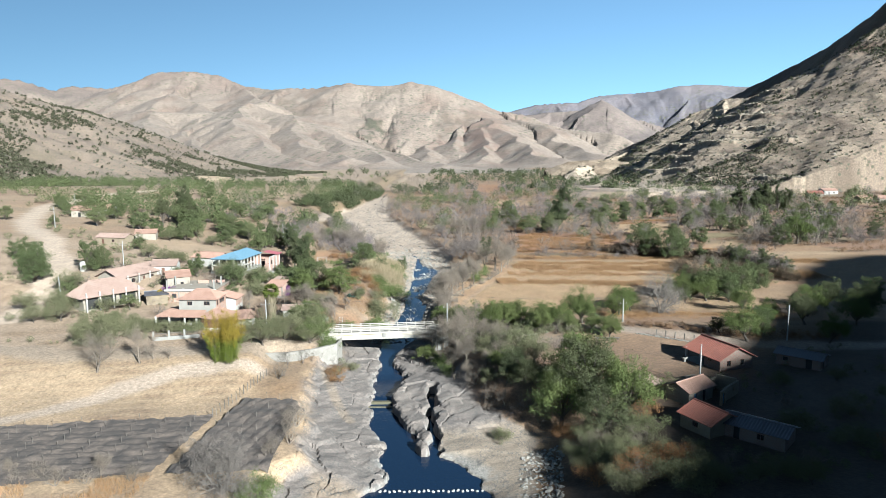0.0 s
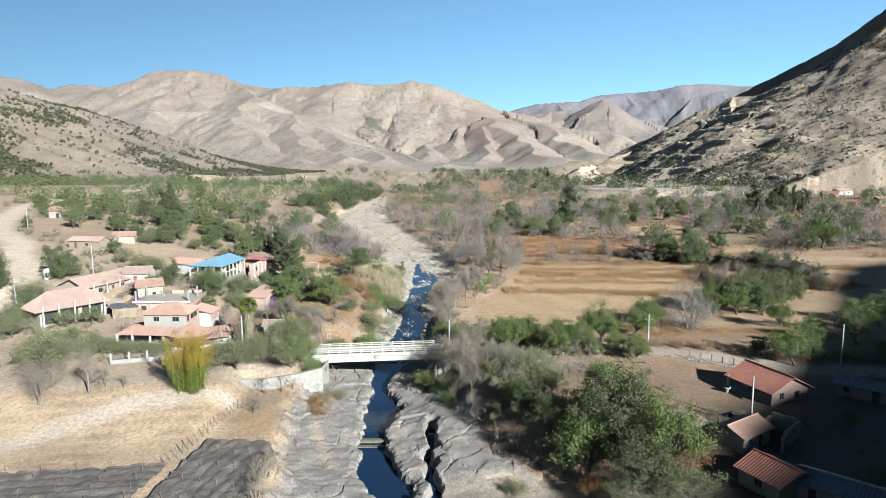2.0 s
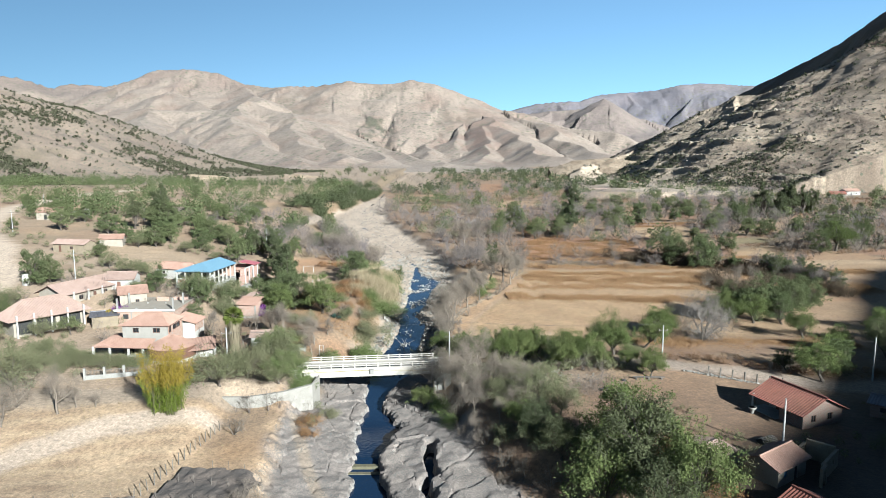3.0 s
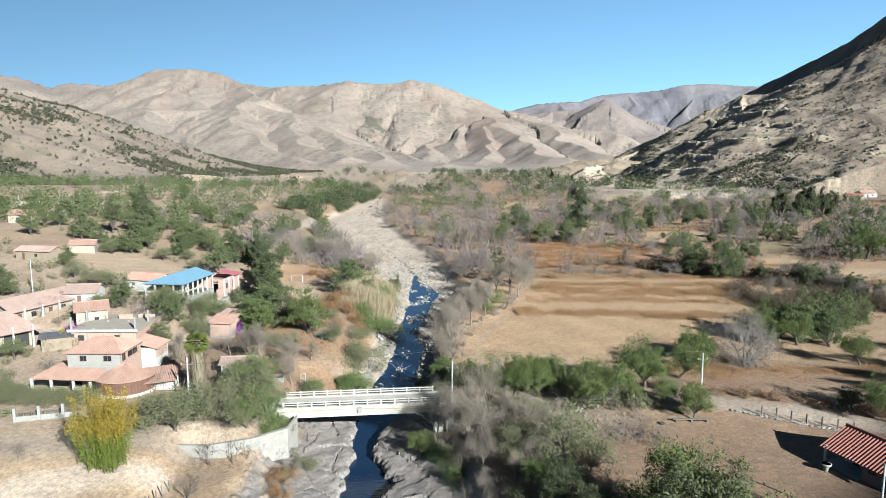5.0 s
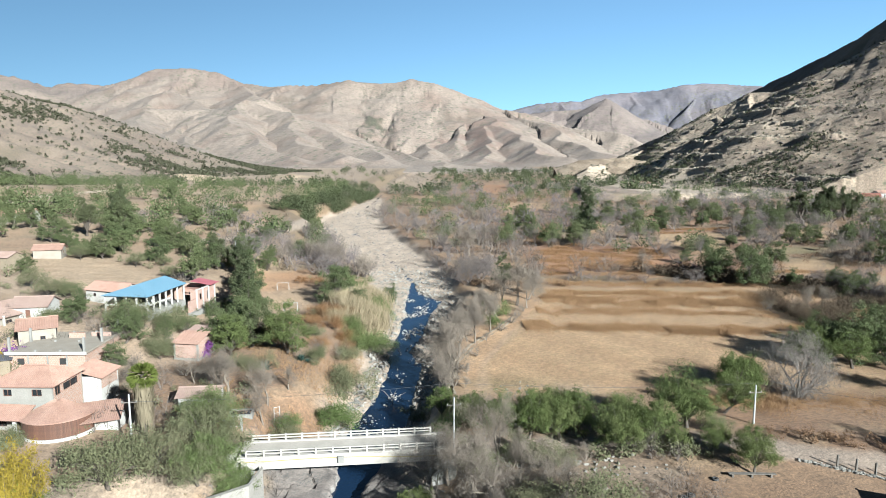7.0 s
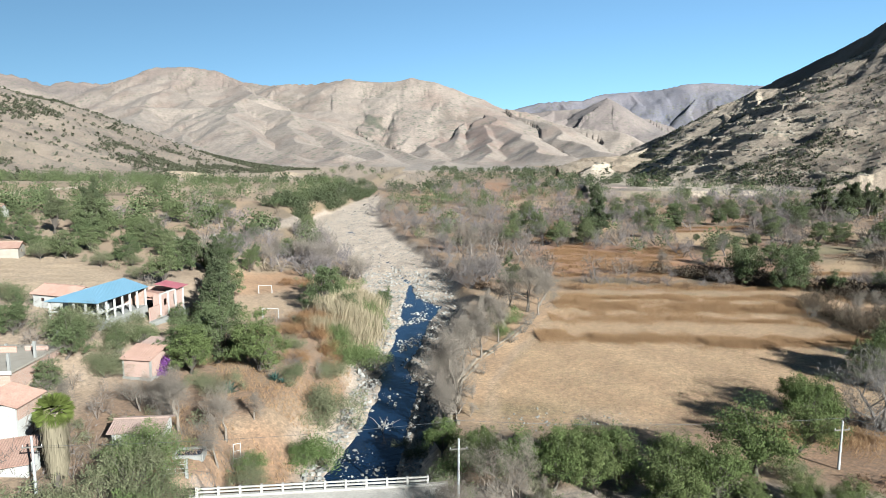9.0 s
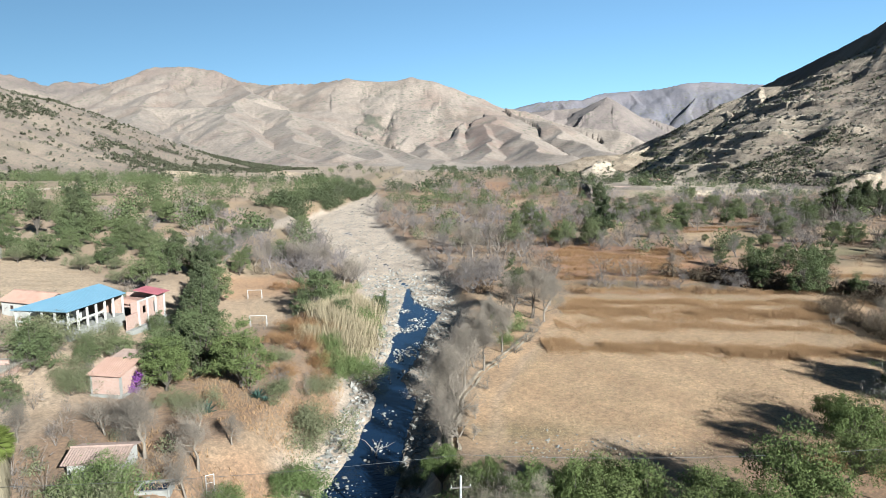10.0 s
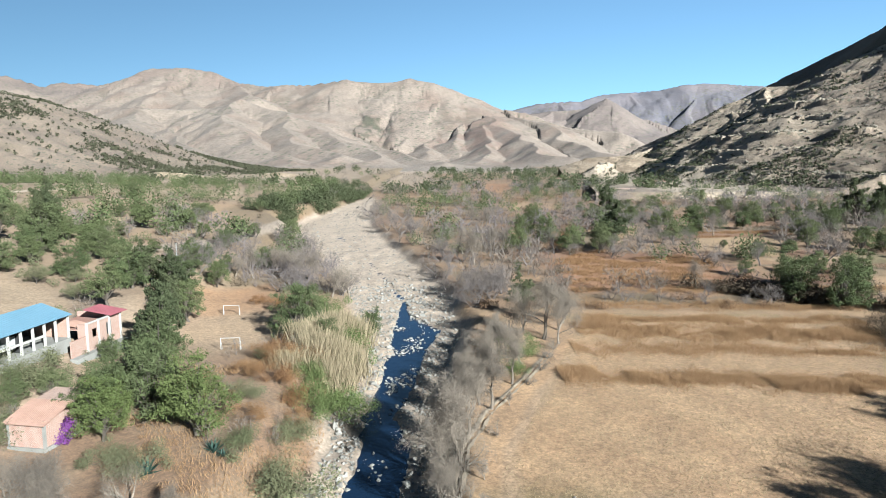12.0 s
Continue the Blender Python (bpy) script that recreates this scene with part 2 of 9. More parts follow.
def cells(x, y, seed):
    """Cracked blocks: a level from -1 to 1 for the block at each place, a slope for it, and the distance to its edge."""
    ix, iy = np.floor(x), np.floor(y)
    best, second = np.full(np.shape(x), 9.0), np.full(np.shape(x), 9.0)
    level, tilt = np.zeros(np.shape(x)), np.zeros(np.shape(x))
    for dx in (-1, 0, 1):
        for dy in (-1, 0, 1):
            jx, jy = ix + dx, iy + dy
            px, py = jx + 0.5 + 0.45 * lattice(jx, jy, seed), jy + 0.5 + 0.45 * lattice(jx, jy, seed + 1)
            d = np.hypot(x - px, y - py)
            near = d < best
            second = np.where(near, best, np.minimum(second, d))
            level = np.where(near, lattice(jx, jy, seed + 2), level)
            tilt = np.where(near, lattice(jx, jy, seed + 3) * (x - px) + lattice(jx, jy, seed + 4) * (y - py), tilt)
            best = np.where(near, d, best)
    return level, tilt, second - best


RIVER_Y = (40, 82, 92, 100, 107, 118, 139, 154, 174, 187, 195, 203, 214, 226, 238, 246, 252, 262, 300, 345, 407, 470, 550, 700, 1000, 3000)
RIVER_X = (4, -1, -4, -6.5, -8, -8.5, -10, -8.2, -5.7, -5.2, -6.8, -5.4, -4.4, -3.8, -2.4, -4.6, -6.0, -6, -15, -27, -47, -45, -42, -44, -40, -20)
WATER_W = (7, 7.5, 5, 4, 3.4, 2.7, 2.6, 4.4, 3.4, 3.5, 2.3, 2.7, 3.2, 3.4, 5.2, 2.8, 1.1, 0.4, 0.4, 0.4, 0.4, 0.4, 0.4, 0.4, 0.4, 0.4)
BED_W = (9, 9, 6, 5, 4.4, 3.6, 3.4, 6, 6.2, 6.2, 6.6, 6.4, 6.8, 7.6, 9.0, 9.6, 10, 10.5, 12, 13, 19, 9, 2, 1, 1, 1)


def GORGE_LEFT(y):
    return np.interp(y, (60, 78, 82, 85, 91, 97.6, 104.7, 109, 119, 134, 142, 152), (-11, -11, -9, -6.6, -8.3, -7.8, -11.2, -10.9, -11.6, -11.5, -12.2, -12.5))


def GORGE_RIGHT(y):
    return np.interp(y, (60, 80, 83.5, 88, 91.4, 92.6, 93, 96, 99.4, 102.4, 110, 115, 125, 133, 142, 152), (12, 7.3, 6.4, 4.7, 3.0, 0.4, -2.0, -3.4, -2.7, -4.2, -7.1, -7.5, -5.6, -8.3, -8.2, -4))


def GORGE_BANK(y):
    return np.interp(y, (60, 80, 91, 98, 102, 113, 125, 134, 145), (9, 12, 14.5, 15.5, 11, 5.5, 3.5, 1.0, 0))


def river_x(y):
    return np.interp(y, RIVER_Y, RIVER_X)


def water_level(y):
    return np.interp(y, (40, 112, 116, 140, 165, 230, 260, 420, 520, 620, 842, 3000), (-7.6, -7.4, -6.8, -6.6, -5.8, -4.6, -3.8, -0.8, 2.6, 5.0, 8.4, 8.4))


def land(x, y):
    """Height of the valley floor without its river."""
    x, y = np.asarray(x, float), np.asarray(y, float)
    z = 0.0145 * np.clip(y - 222, 0, 620)
    low_side = step_s(x, -36, -31)
    left = -3.2 + 3.0 * (step_s(y, 104, 124) * (1 - low_side) + step_s(y + 0.3 * (x + 30), 127.6, 130.6) * low_side) + 3.6 * step_s(-x, 43, 60) * step_s(y, 162, 186) + np.clip(0.075 * (-x - 66), 0, 6 + 5 * step_s(-x, 150, 260)) * step_s(y, 130, 230) * (1 - step_s(y, 430, 700))
    left = left - 1.6 * step_s(y, 195, 225) * step_s(x, -60, -48)
    right = -0.9 + 1.0 * bump(y, 139, 9) * step_s(x, 14, 34) - 0.7 * step_s(y, 152, 166) + 0.02 * np.maximum(0, x - 75)
    right = right - 1.2 * step_s(-y, -100, -84) * step_s(-x, -40, -20)
    side = step_s(x, river_x(y) - 5, river_x(y) + 5)
    return z + left * (1 - side) + right * side


def height(x, y):
    """Height of the ground."""
    x, y = np.asarray(x, float), np.asarray(y, float)
    off = x - river_x(y)
    water, wide, bed = water_level(y), np.interp(y, RIVER_Y, WATER_W), np.interp(y, RIVER_Y, BED_W)
    z = land(x, y)
    low = (1 - step_s(y, 150, 162)) * step_s(y, 40, 60)
    # gravel bed and banks upstream
    far_bank = 3.5 + 4.5 * step_s(off, -1, 1)
    cut = step_s(np.abs(off), bed, bed + np.where(off < 0, 9.0, 4.5))
    up = (water + 0.35 + 0.25 * fractal(x / 3, y / 3, 3, 5)) * (1 - cut) + z * cut
    up = up - 0.75 * (1 - step_s(np.abs(off), wide - 0.8, wide + 0.4))
    # rock shelves at the gorge, split by joints; a ragged rock finger and a narrow slot beside it; a gravel bar
    rag = 0.55 * wave(x / 2.6, y / 2.2, 8) + 0.32 * wave(x / 0.9, y / 0.8, 9) + 0.16 * wave(x / 0.4, y / 0.4, 10)
    left_d, right_d, bank_d = GORGE_LEFT(y) - x + rag, x - GORGE_RIGHT(y) + rag, x - GORGE_BANK(y) + 1.5 * wave(x / 5, y / 5, 12)
    wx, wy_ = x + 0.9 * wave(x / 4, y / 4, 23) + 0.3 * wave(x, y, 26), y + 1.2 * wave(x / 5, y / 5, 24)
    level, tilt, gap = cells((wx * 0.9 + wy_ * 0.45) / 4.2, (wy_ * 0.9 - wx * 0.4) / 9.0, 25)
    level2, tilt2, gap2 = cells((wx * 0.8 - wy_ * 0.5) / 2.0, (wy_ * 0.8 + wx * 0.5) / 3.4, 35)
    block = 0.13 * level + 0.20 * tilt - 0.16 * (1 - step_s(gap, 0.0, 0.05)) * step_s(wave(x / 6, y / 6, 27), -0.2, 0.3) + 0.05 * level2 + 0.10 * tilt2
    bar = step_s(101.5 - y + 0.12 * (x - 6), 0, 5) * step_s(x, -1.0, 1.5)
    rise = np.where(x < GORGE_LEFT(y) + 1.5, 0.5 + 0.3 * step_s(left_d, 0.2, 1.2) + 1.3 * step_s(left_d, 1.0, 11), 0.9 + 0.35 * step_s(right_d, 0.2, 1.0) + 0.9 * step_s(right_d, 1.0, 9))
    shelf = water + rise + block * 1.3 + 0.10 * fractal(x / 2.4, y / 1.7, 4, 13)
    shelf = shelf * (1 - bar) + (water + 0.12 + 0.11 * np.clip(right_d, 0, 9) + 0.03 * fractal(x / 1.5, y / 1.5, 3, 14)) * bar
    out = np.maximum(step_s(left_d, 9.5, 13), step_s(bank_d, -0.5, 4.5 + 13 * (1 - step_s(y, 98, 112))))
    gorge = shelf * (1 - out) + z * out
    soft = 0.2 + 0.5 * bar
    wet = step_s(np.minimum(-left_d, -right_d), -soft, soft)
    slot = 0.12 + 0.3 * (0.5 + 0.5 * wave(y / 2.2, 0 * y, 4)) + 0.35 * step_s(98 - y, 0, 5)
    wet = np.maximum(wet, (1 - step_s(np.abs(x - np.interp(y, (90, 93, 97, 104, 114, 119), (-0.4, -0.6, -0.2, -0.5, -0.7, -0.4)) - 0.9 * wave(y / 2.6, 0 * y, 6) - 0.3 * wave(y / 0.8, 0 * y, 7)), slot, slot + 0.8)) * step_s(y, 91, 92) * (1 - step_s(y, 117, 119)))
    gorge = gorge * (1 - wet) + (water - 1.2) * wet
    z = up * (1 - low) + gorge * low
    return z + 0.12 * fractal(x / 7, y / 7, 3, 2)


# ---- small makers ----
def mesh_of(name, verts, faces, material, smooth=False):
    me = bpy.data.meshes.new(name)
    me.from_pydata([tuple(v) for v in verts], [], [tuple(q) for q in faces])
    me.materials.append(material)
    if smooth:
        me.shade_smooth()
    return me


def grid_faces(nu, nv):
    a = np.arange(nu * nv).reshape(nu, nv)
    return np.stack([a[:-1, :-1], a[1:, :-1], a[1:, 1:], a[:-1, 1:]], -1).reshape(-1, 4)


def paint(me, rgb):
    at = me.color_attributes.new("soil", "FLOAT_COLOR", "POINT")
    at.data.foreach_set("color", np.c_[rgb, np.ones(len(rgb))].astype(np.float32).ravel())


def near_line(x, y, line):
    """Distance in plan to a polyline."""
    best = np.full(np.shape(x), 1e9)
    for (ax, ay), (bx, by) in zip(line, line[1:]):
        dx, dy = bx - ax, by - ay
        u = np.clip(((x - ax) * dx + (y - ay) * dy) / (dx * dx + dy * dy), 0, 1)
        best = np.minimum(best, np.hypot(x - ax - u * dx, y - ay - u * dy))
    return best


def blend(rgb, colour, amount):
    return rgb * (1 - amount[:, None]) + np.array(colour) * amount[:, None]


# ---- tracks and plots in plan ----
ROAD_RIGHT = ((-2, 140), (20, 141), (33, 140.5), (45, 136.5), (57, 131.5), (66, 127.5), (85, 126), (140, 128))
ROAD_LEFT = ((-22, 138), (-28, 131), (-36, 127), (-50, 124.5), (-70, 123), (-100, 130), (-125, 150))
TRACK_WASH = ((-80, 92), (-66, 98), (-54, 110), (-46, 116), (-34, 119))
TRACK_HILL = ((-98, 150), (-104, 175), (-110, 194), (-126, 215), (-134, 231), (-158, 258), (-172, 280), (-196, 335), (-205, 420), (-190, 500))
TRACK_ROCK = ((-22, 126), (-19.5, 118), (-16, 108), (-14, 104))

GRAVEL_ARM = ((-84, 290), (-78, 297), (-72, 306), (-66, 319), (-60, 350), (-57, 395), (-56, 440))


# far plots: corners in plan and colour of their soil or stubble
ORANGE, STUBBLE, RUST = (0.36, 0.205, 0.10), (0.47, 0.36, 0.215), (0.31, 0.18, 0.10)
PLOTS = (
    (((55, 308), (47, 274), (73, 258), (89, 319)), ORANGE), (((99, 353), (91, 325), (111, 309), (135, 361)), STUBBLE), (((151, 352), (138, 327), (170, 329), (190, 357)), STUBBLE),
    (((130, 310), (122, 296), (139, 293), (149, 308)), (0.19, 0.18, 0.075)), (((116, 275), (100, 246), (117, 251), (142, 288)), STUBBLE), (((107, 369), (101, 353), (155, 359), (163, 372)), RUST),
    (((38, 308), (34, 260), (44, 264), (60, 331)), ORANGE), (((33, 371), (28, 315), (51, 336), (60, 382)), RUST), (((78, 391), (61, 325), (78, 328), (99, 400)), (0.43, 0.30, 0.17)),
    (((51, 758), (41, 626), (61, 626), (75, 759)), ORANGE), (((52, 524), (46, 474), (73, 475), (82, 522)), (0.43, 0.31, 0.19)), (((-7, 366), (-6, 342), (5, 337), (6, 371)), (0.50, 0.42, 0.30)),
    (((-104, 418), (-82, 351), (-71, 375), (-88, 444)), (0.44, 0.33, 0.21)), (((-54, 255), (-48, 238), (-33, 245), (-39, 277)), (0.42, 0.27, 0.15)),
)


def plot_share(x, y, corners, soft=2.0):
    """1 inside a four-cornered plot (corners counterclockwise from the far left), falling to 0 over its edge."""
    inner = np.full(np.shape(x), 1e9)
    for (ax, ay), (bx, by) in zip(corners, corners[1:] + corners[:1]):
        inner = np.minimum(inner, ((bx - ax) * (y - ay) - (by - ay) * (x - ax)) / math.hypot(bx - ax, by - ay))
    return step_s(inner, -soft, soft)


def open_ground(x, y):
    """Share of places left free of trees by the plots."""
    return 1 - 0.93 * np.max([plot_share(x, y, corners, 1.0) for corners, colour in PLOTS], axis=0)


def soil(x, y):
    """Colour of the ground by what lies there, with the mountain's shade put in on the right bank."""
    n1, n2, n3 = fractal(x / 23, y / 23, 4, 31), fractal(x / 6, y / 6, 4, 41), fractal(x / 2.2, y / 2.2, 3, 51)
    off = x - river_x(y)
    rgb = np.tile(np.array((0.30, 0.225, 0.145)), (len(x), 1))
    rgb = blend(rgb, (0.24, 0.15, 0.09), step_s(n1, 0.0, 0.7) * 0.7)
    rgb = blend(rgb, (0.40, 0.33, 0.22), step_s(n2, 0.1, 0.8) * 0.6)
    left = step_s(-off, 8, 16)
    near = 1 - step_s(y, 300, 420)
    rgb = blend(rgb, (0.36, 0.30, 0.22), left * near * 0.55)
    rgb = blend(rgb, (0.52, 0.435, 0.31), left * (1 - step_s(y, 118, 126)) * step_s(n2, -0.9, 0.2) * 0.9)
    rows = step_s(np.sin(2.1 * (y - 0.12 * x) + 0.8 * n2), -0.3, 0.6) * left * step_s(y, 98, 101) * (1 - step_s(y, 117, 121)) * (1 - step_s(x, -36, -33))
    rgb = blend(rgb, (0.50, 0.43, 0.31), rows * 0.75)
    rgb = blend(rgb, (0.36, 0.25, 0.14), left * bump(x, -27, 4) * bump(y, 111, 6) * 0.8)
    rgb = blend(rgb, (0.47, 0.405, 0.32), left * step_s(y, 122, 128) * (1 - step_s(y, 225, 245)) * step_s(-x, 40, 48) * step_s(n2, -1.1, 0.0) * 0.75)
    rgb = blend(rgb, (0.30, 0.205, 0.13), step_s(-off, 3, 8) * step_s(y, 143, 147) * (1 - step_s(y, 212, 222)) * step_s(x, -50, -40) * step_s(n2, -0.9, 0.3) * 0.85)
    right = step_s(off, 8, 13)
    # near-black ground deepens the mountain's cast shadow; its edge follows the shadow line
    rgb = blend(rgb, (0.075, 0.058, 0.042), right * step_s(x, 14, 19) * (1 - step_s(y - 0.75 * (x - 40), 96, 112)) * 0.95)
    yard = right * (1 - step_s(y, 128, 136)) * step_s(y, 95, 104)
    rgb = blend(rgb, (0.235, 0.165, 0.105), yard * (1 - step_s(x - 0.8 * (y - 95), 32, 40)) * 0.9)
    # mown fields and reddish fallow on the right bank
    field = right * step_s(y, 158, 162)
    rgb = blend(rgb, (0.50, 0.365, 0.225), field * (1 - step_s(y, 240, 246)) * step_s(-x, -92, -60) * 0.95)
    rgb = blend(rgb, (0.33, 0.20, 0.11), field * step_s(y, 240, 250) * step_s(n1, -0.5, 0.5) * 0.8)
    rgb = blend(rgb, (0.42, 0.31, 0.18), field * step_s(np.sin(y / 9.0 + x / 60), 0.4, 0.9) * step_s(y, 262, 280) * 0.7)
    rgb = blend(rgb, (0.22, 0.19, 0.09), right * bump(y, 238, 4) * step_s(n2, -0.4, 0.3) * 0.7)
    rgb = blend(rgb, (0.23, 0.20, 0.10), right * bump(y, 166, 3) * bump(x, 12, 9) * 0.8)
    for y0, x0, slant in ((202, 20, -0.10), (198, 50, -0.06), (217, 25, -0.07), (229, 28, -0.10), (236, 31, -0.05)):
        band = bump(y - y0 - slant * (x - x0) - 1.5 * wave(x / 11, y0 + 0 * x, 3), 0, 2.4) * right * step_s(x, x0 - 2, x0 + 2)
        rgb = blend(rgb, (0.40, 0.235, 0.125), band * (0.6 + 0.3 * n2.clip(-1, 1)))
    furrow = right * step_s(y, 164, 168) * (1 - step_s(y, 198, 202)) * step_s(-x, -86, -70)
    rgb = blend(rgb, (0.56, 0.43, 0.27), furrow * step_s(np.sin(4.2 * (y + 0.1 * x) + 1.6 * n2) + 0.5 * n3, 0.1, 1.0) * 0.5)
    rgb = blend(rgb, (0.36, 0.25, 0.15), furrow * step_s(np.sin(4.2 * (y + 0.1 * x) + 1.6 * n2 + 3.0) + 0.6 * n3, 0.5, 1.2) * 0.45)
    verge = right * step_s(x, 28, 34) * step_s(y, 142, 147) * (1 - step_s(y + 0.12 * (x - 40), 163, 168))
    rgb = blend(rgb, (0.31, 0.205, 0.12), verge * (0.7 + 0.25 * n2.clip(-1, 1)))
    edge = right * step_s(x, 73, 78) * step_s(y + 0.3 * (x - 75), 146, 150) * (1 - step_s(y, 240, 250))
    rgb = blend(rgb, (0.43, 0.315, 0.19), edge * (0.7 + 0.25 * n1.clip(-1, 1)))
    plough = edge * (1 - step_s(y, 172, 178)) * step_s(np.sin(5.2 * (0.8 * y + 0.6 * x) + 0.8 * n2), 0.2, 0.9)
    rgb = blend(rgb, (0.30, 0.21, 0.125), plough * 0.6)
    far = step_s(y, 300, 520)
    rgb = blend(rgb, (0.20, 0.17, 0.10), far * step_s(n1, -0.7, 0.3) * 0.7)
    # patchwork of small fields further up the valley
    u, v = (x * 0.96 + y * 0.2) / 34 + 0.5 * wave(x / 60, y / 60, 6), (y * 0.98 - x * 0.12) / 19 + 0.5 * wave(x / 50, y / 50, 7)
    pick = lattice(np.floor(u), np.floor(v), 17)
    far_field = step_s(y, 244, 250) * np.maximum(step_s(np.abs(off), 14, 20), step_s(y, 520, 560))
    for low, high, colour in ((-1.0, -0.55, (0.29, 0.175, 0.105)), (-0.55, -0.2, (0.28, 0.20, 0.125)), (-0.2, 0.2, (0.38, 0.265, 0.155)), (0.2, 0.5, (0.21, 0.175, 0.10)), (0.5, 1.0, (0.33, 0.23, 0.14))):
        rgb = blend(rgb, colour, far_field * ((pick >= low) & (pick < high)) * (0.75 + 0.2 * n2.clip(-1, 1)))
    hedge = np.minimum(np.abs(v - np.round(v)), 1.6 * np.abs(u - np.round(u)))
    rgb = blend(rgb, (0.17, 0.14, 0.085), far_field * (1 - step_s(hedge, 0.03, 0.09)) * 0.7)
    rgb = blend(rgb, (0.42, 0.35, 0.255), step_s(-off, 16, 24) * step_s(y, 232, 256) * (1 - step_s(y, 640, 690)) * (0.6 + 0.2 * n1.clip(-1, 1)))
    apron = step_s(y + 25 * n1, 640, 690) * (1 - step_s(x, -15, 20))
    rgb = blend(rgb, (0.40, 0.345, 0.27), apron * (0.85 + 0.1 * n2.clip(-1, 1)))
    dirt = (1 - step_s(near_line(x, y, ((-100, 240), (-80, 226))), 9, 15))
    rgb = blend(rgb, (0.48, 0.405, 0.295), dirt * 0.9)
    rgb = blend(rgb, (0.30, 0.235, 0.15), dirt * step_s(np.sin(1.1 * (y - 0.4 * x) + 2 * n2), 0.3, 0.9) * step_s(n3, -0.2, 0.4) * 0.6)
    for y0, x0, x1, half in ((346, 95, 195, 5), (249, 112, 160, 4), (305, 100, 170, 4), (372, 30, 90, 5), (330, 40, 80, 3)):
        strip = (1 - step_s(np.abs(y - y0 + 2 * n1 + 0.05 * (x - x0)), half - 1, half + 1)) * step_s(x, x0, x0 + 6) * (1 - step_s(x, x1 - 6, x1))
        rgb = blend(rgb, (0.46, 0.37, 0.24), strip * 0.85)
    fallow = right * step_s(x, 30, 36) * (1 - step_s(x, 84, 92)) * step_s(y, 258, 264) * (1 - step_s(y, 318, 326))
    rgb = blend(rgb, (0.32, 0.18, 0.10), fallow * (0.8 + 0.15 * n2.clip(-1, 1)))
    rgb = blend(rgb, (0.44, 0.35, 0.26), fallow * (1 - step_s(near_line(x, y, ((40, 305), (62, 292), (84, 283), (92, 268))), 0.6, 1.4)))
    for corners, colour in PLOTS:
        rgb = blend(rgb, colour, plot_share(x + 0.8 * n2, y + 0.8 * n2, corners, 2.5) * (0.82 + 0.16 * n2.clip(-1, 1)))
    cliff = (1 - step_s(near_line(x, y, ((-185, 470), (-140, 478), (-110, 500))), 4, 9)) * step_s(n2, -0.6, 0.1)
    rgb = blend(rgb, (0.52, 0.44, 0.32), cliff * 0.9)
    path = 1 - step_s(near_line(x, y, ((8, 164), (9.5, 177), (13.5, 188), (18.5, 200), (24, 213))) + 0.4 * n2, 0.5, 1.4)
    rgb = blend(rgb, (0.47, 0.375, 0.265), path * 0.8)
    corner = bump(x, 17, 8) * bump(y, 161.5, 4)
    rgb = blend(rgb, (0.50, 0.43, 0.34), corner * step_s(n2, -0.6, 0.4) * 0.9)
    # football ground
    pitch = bump(x, -37, 9) * bump(y, 228, 15)
    rgb = blend(rgb, (0.50, 0.405, 0.285), np.clip(pitch * 1.6, 0, 1) * 0.9)
    # gravel bed, water margin and rock shelves
    bed = np.interp(y, RIVER_Y, BED_W)
    gravel = (1 - step_s(np.abs(off) + 1.5 * n2, bed + 1, bed + 4)) * step_s(y, 146, 156) * (1 - step_s(y, 540, 580))
    rgb = blend(rgb, (0.57, 0.525, 0.455), gravel * 0.95)
    rgb = blend(rgb, (0.30, 0.28, 0.25), gravel * step_s(n3, 0.15, 0.7) * 0.7)
    wooded = step_s(-off - bed, 2, 5) * (1 - step_s(-off - bed, 26, 32)) * step_s(y, 290, 320)
    rgb = blend(rgb, (0.25, 0.20, 0.125), wooded * 0.85)
    arm = (1 - step_s(near_line(x, y, GRAVEL_ARM), 3.5, 6.5))
    rgb = blend(rgb, (0.50, 0.455, 0.385), arm * 0.9)
    gorge = (1 - step_s(GORGE_LEFT(y) - x + 2 * n2, 9.5, 12.5)) * (1 - step_s(x - GORGE_BANK(y) + 1.2 * n2, -0.5, 1.5)) * (1 - step_s(y, 144, 150))
    rgb = blend(rgb, (0.25, 0.25, 0.255), gorge * 0.97)
    rgb = blend(rgb, (0.33, 0.325, 0.32), gorge * step_s(n2, 0.0, 0.6) * 0.7)
    rgb = blend(rgb, (0.40, 0.36, 0.29), gorge * (1 - step_s(near_line(x, y, TRACK_ROCK), 0.5, 1.2)) * 0.6)
    beach = step_s(102 - y + 0.12 * (x - 6) + n2, 0, 4) * step_s(x, -1, 1.5) * gorge
    rgb = blend(rgb, (0.36, 0.335, 0.285), beach * 0.95)
    sandy = gorge * (1 - step_s(y + 0.5 * (x + 15), 82, 86)) * (x < 0) * step_s(x, -18, -15)
    rgb = blend(rgb, (0.40, 0.355, 0.285), sandy * 0.85)
    rgb = blend(rgb, (0.43, 0.38, 0.31), (1 - step_s(near_line(x, y, ((14, 134), (21.5, 132.2), (27.4, 132.4))) + 0.7 * n2, 0.7, 1.5)) * 0.9)
    rgb = blend(rgb, (0.27, 0.225, 0.175), right * step_s(x, 2, 6) * (1 - step_s(x, 24, 30)) * step_s(y, 126, 129) * (1 - step_s(y, 138, 140)) * 0.8)
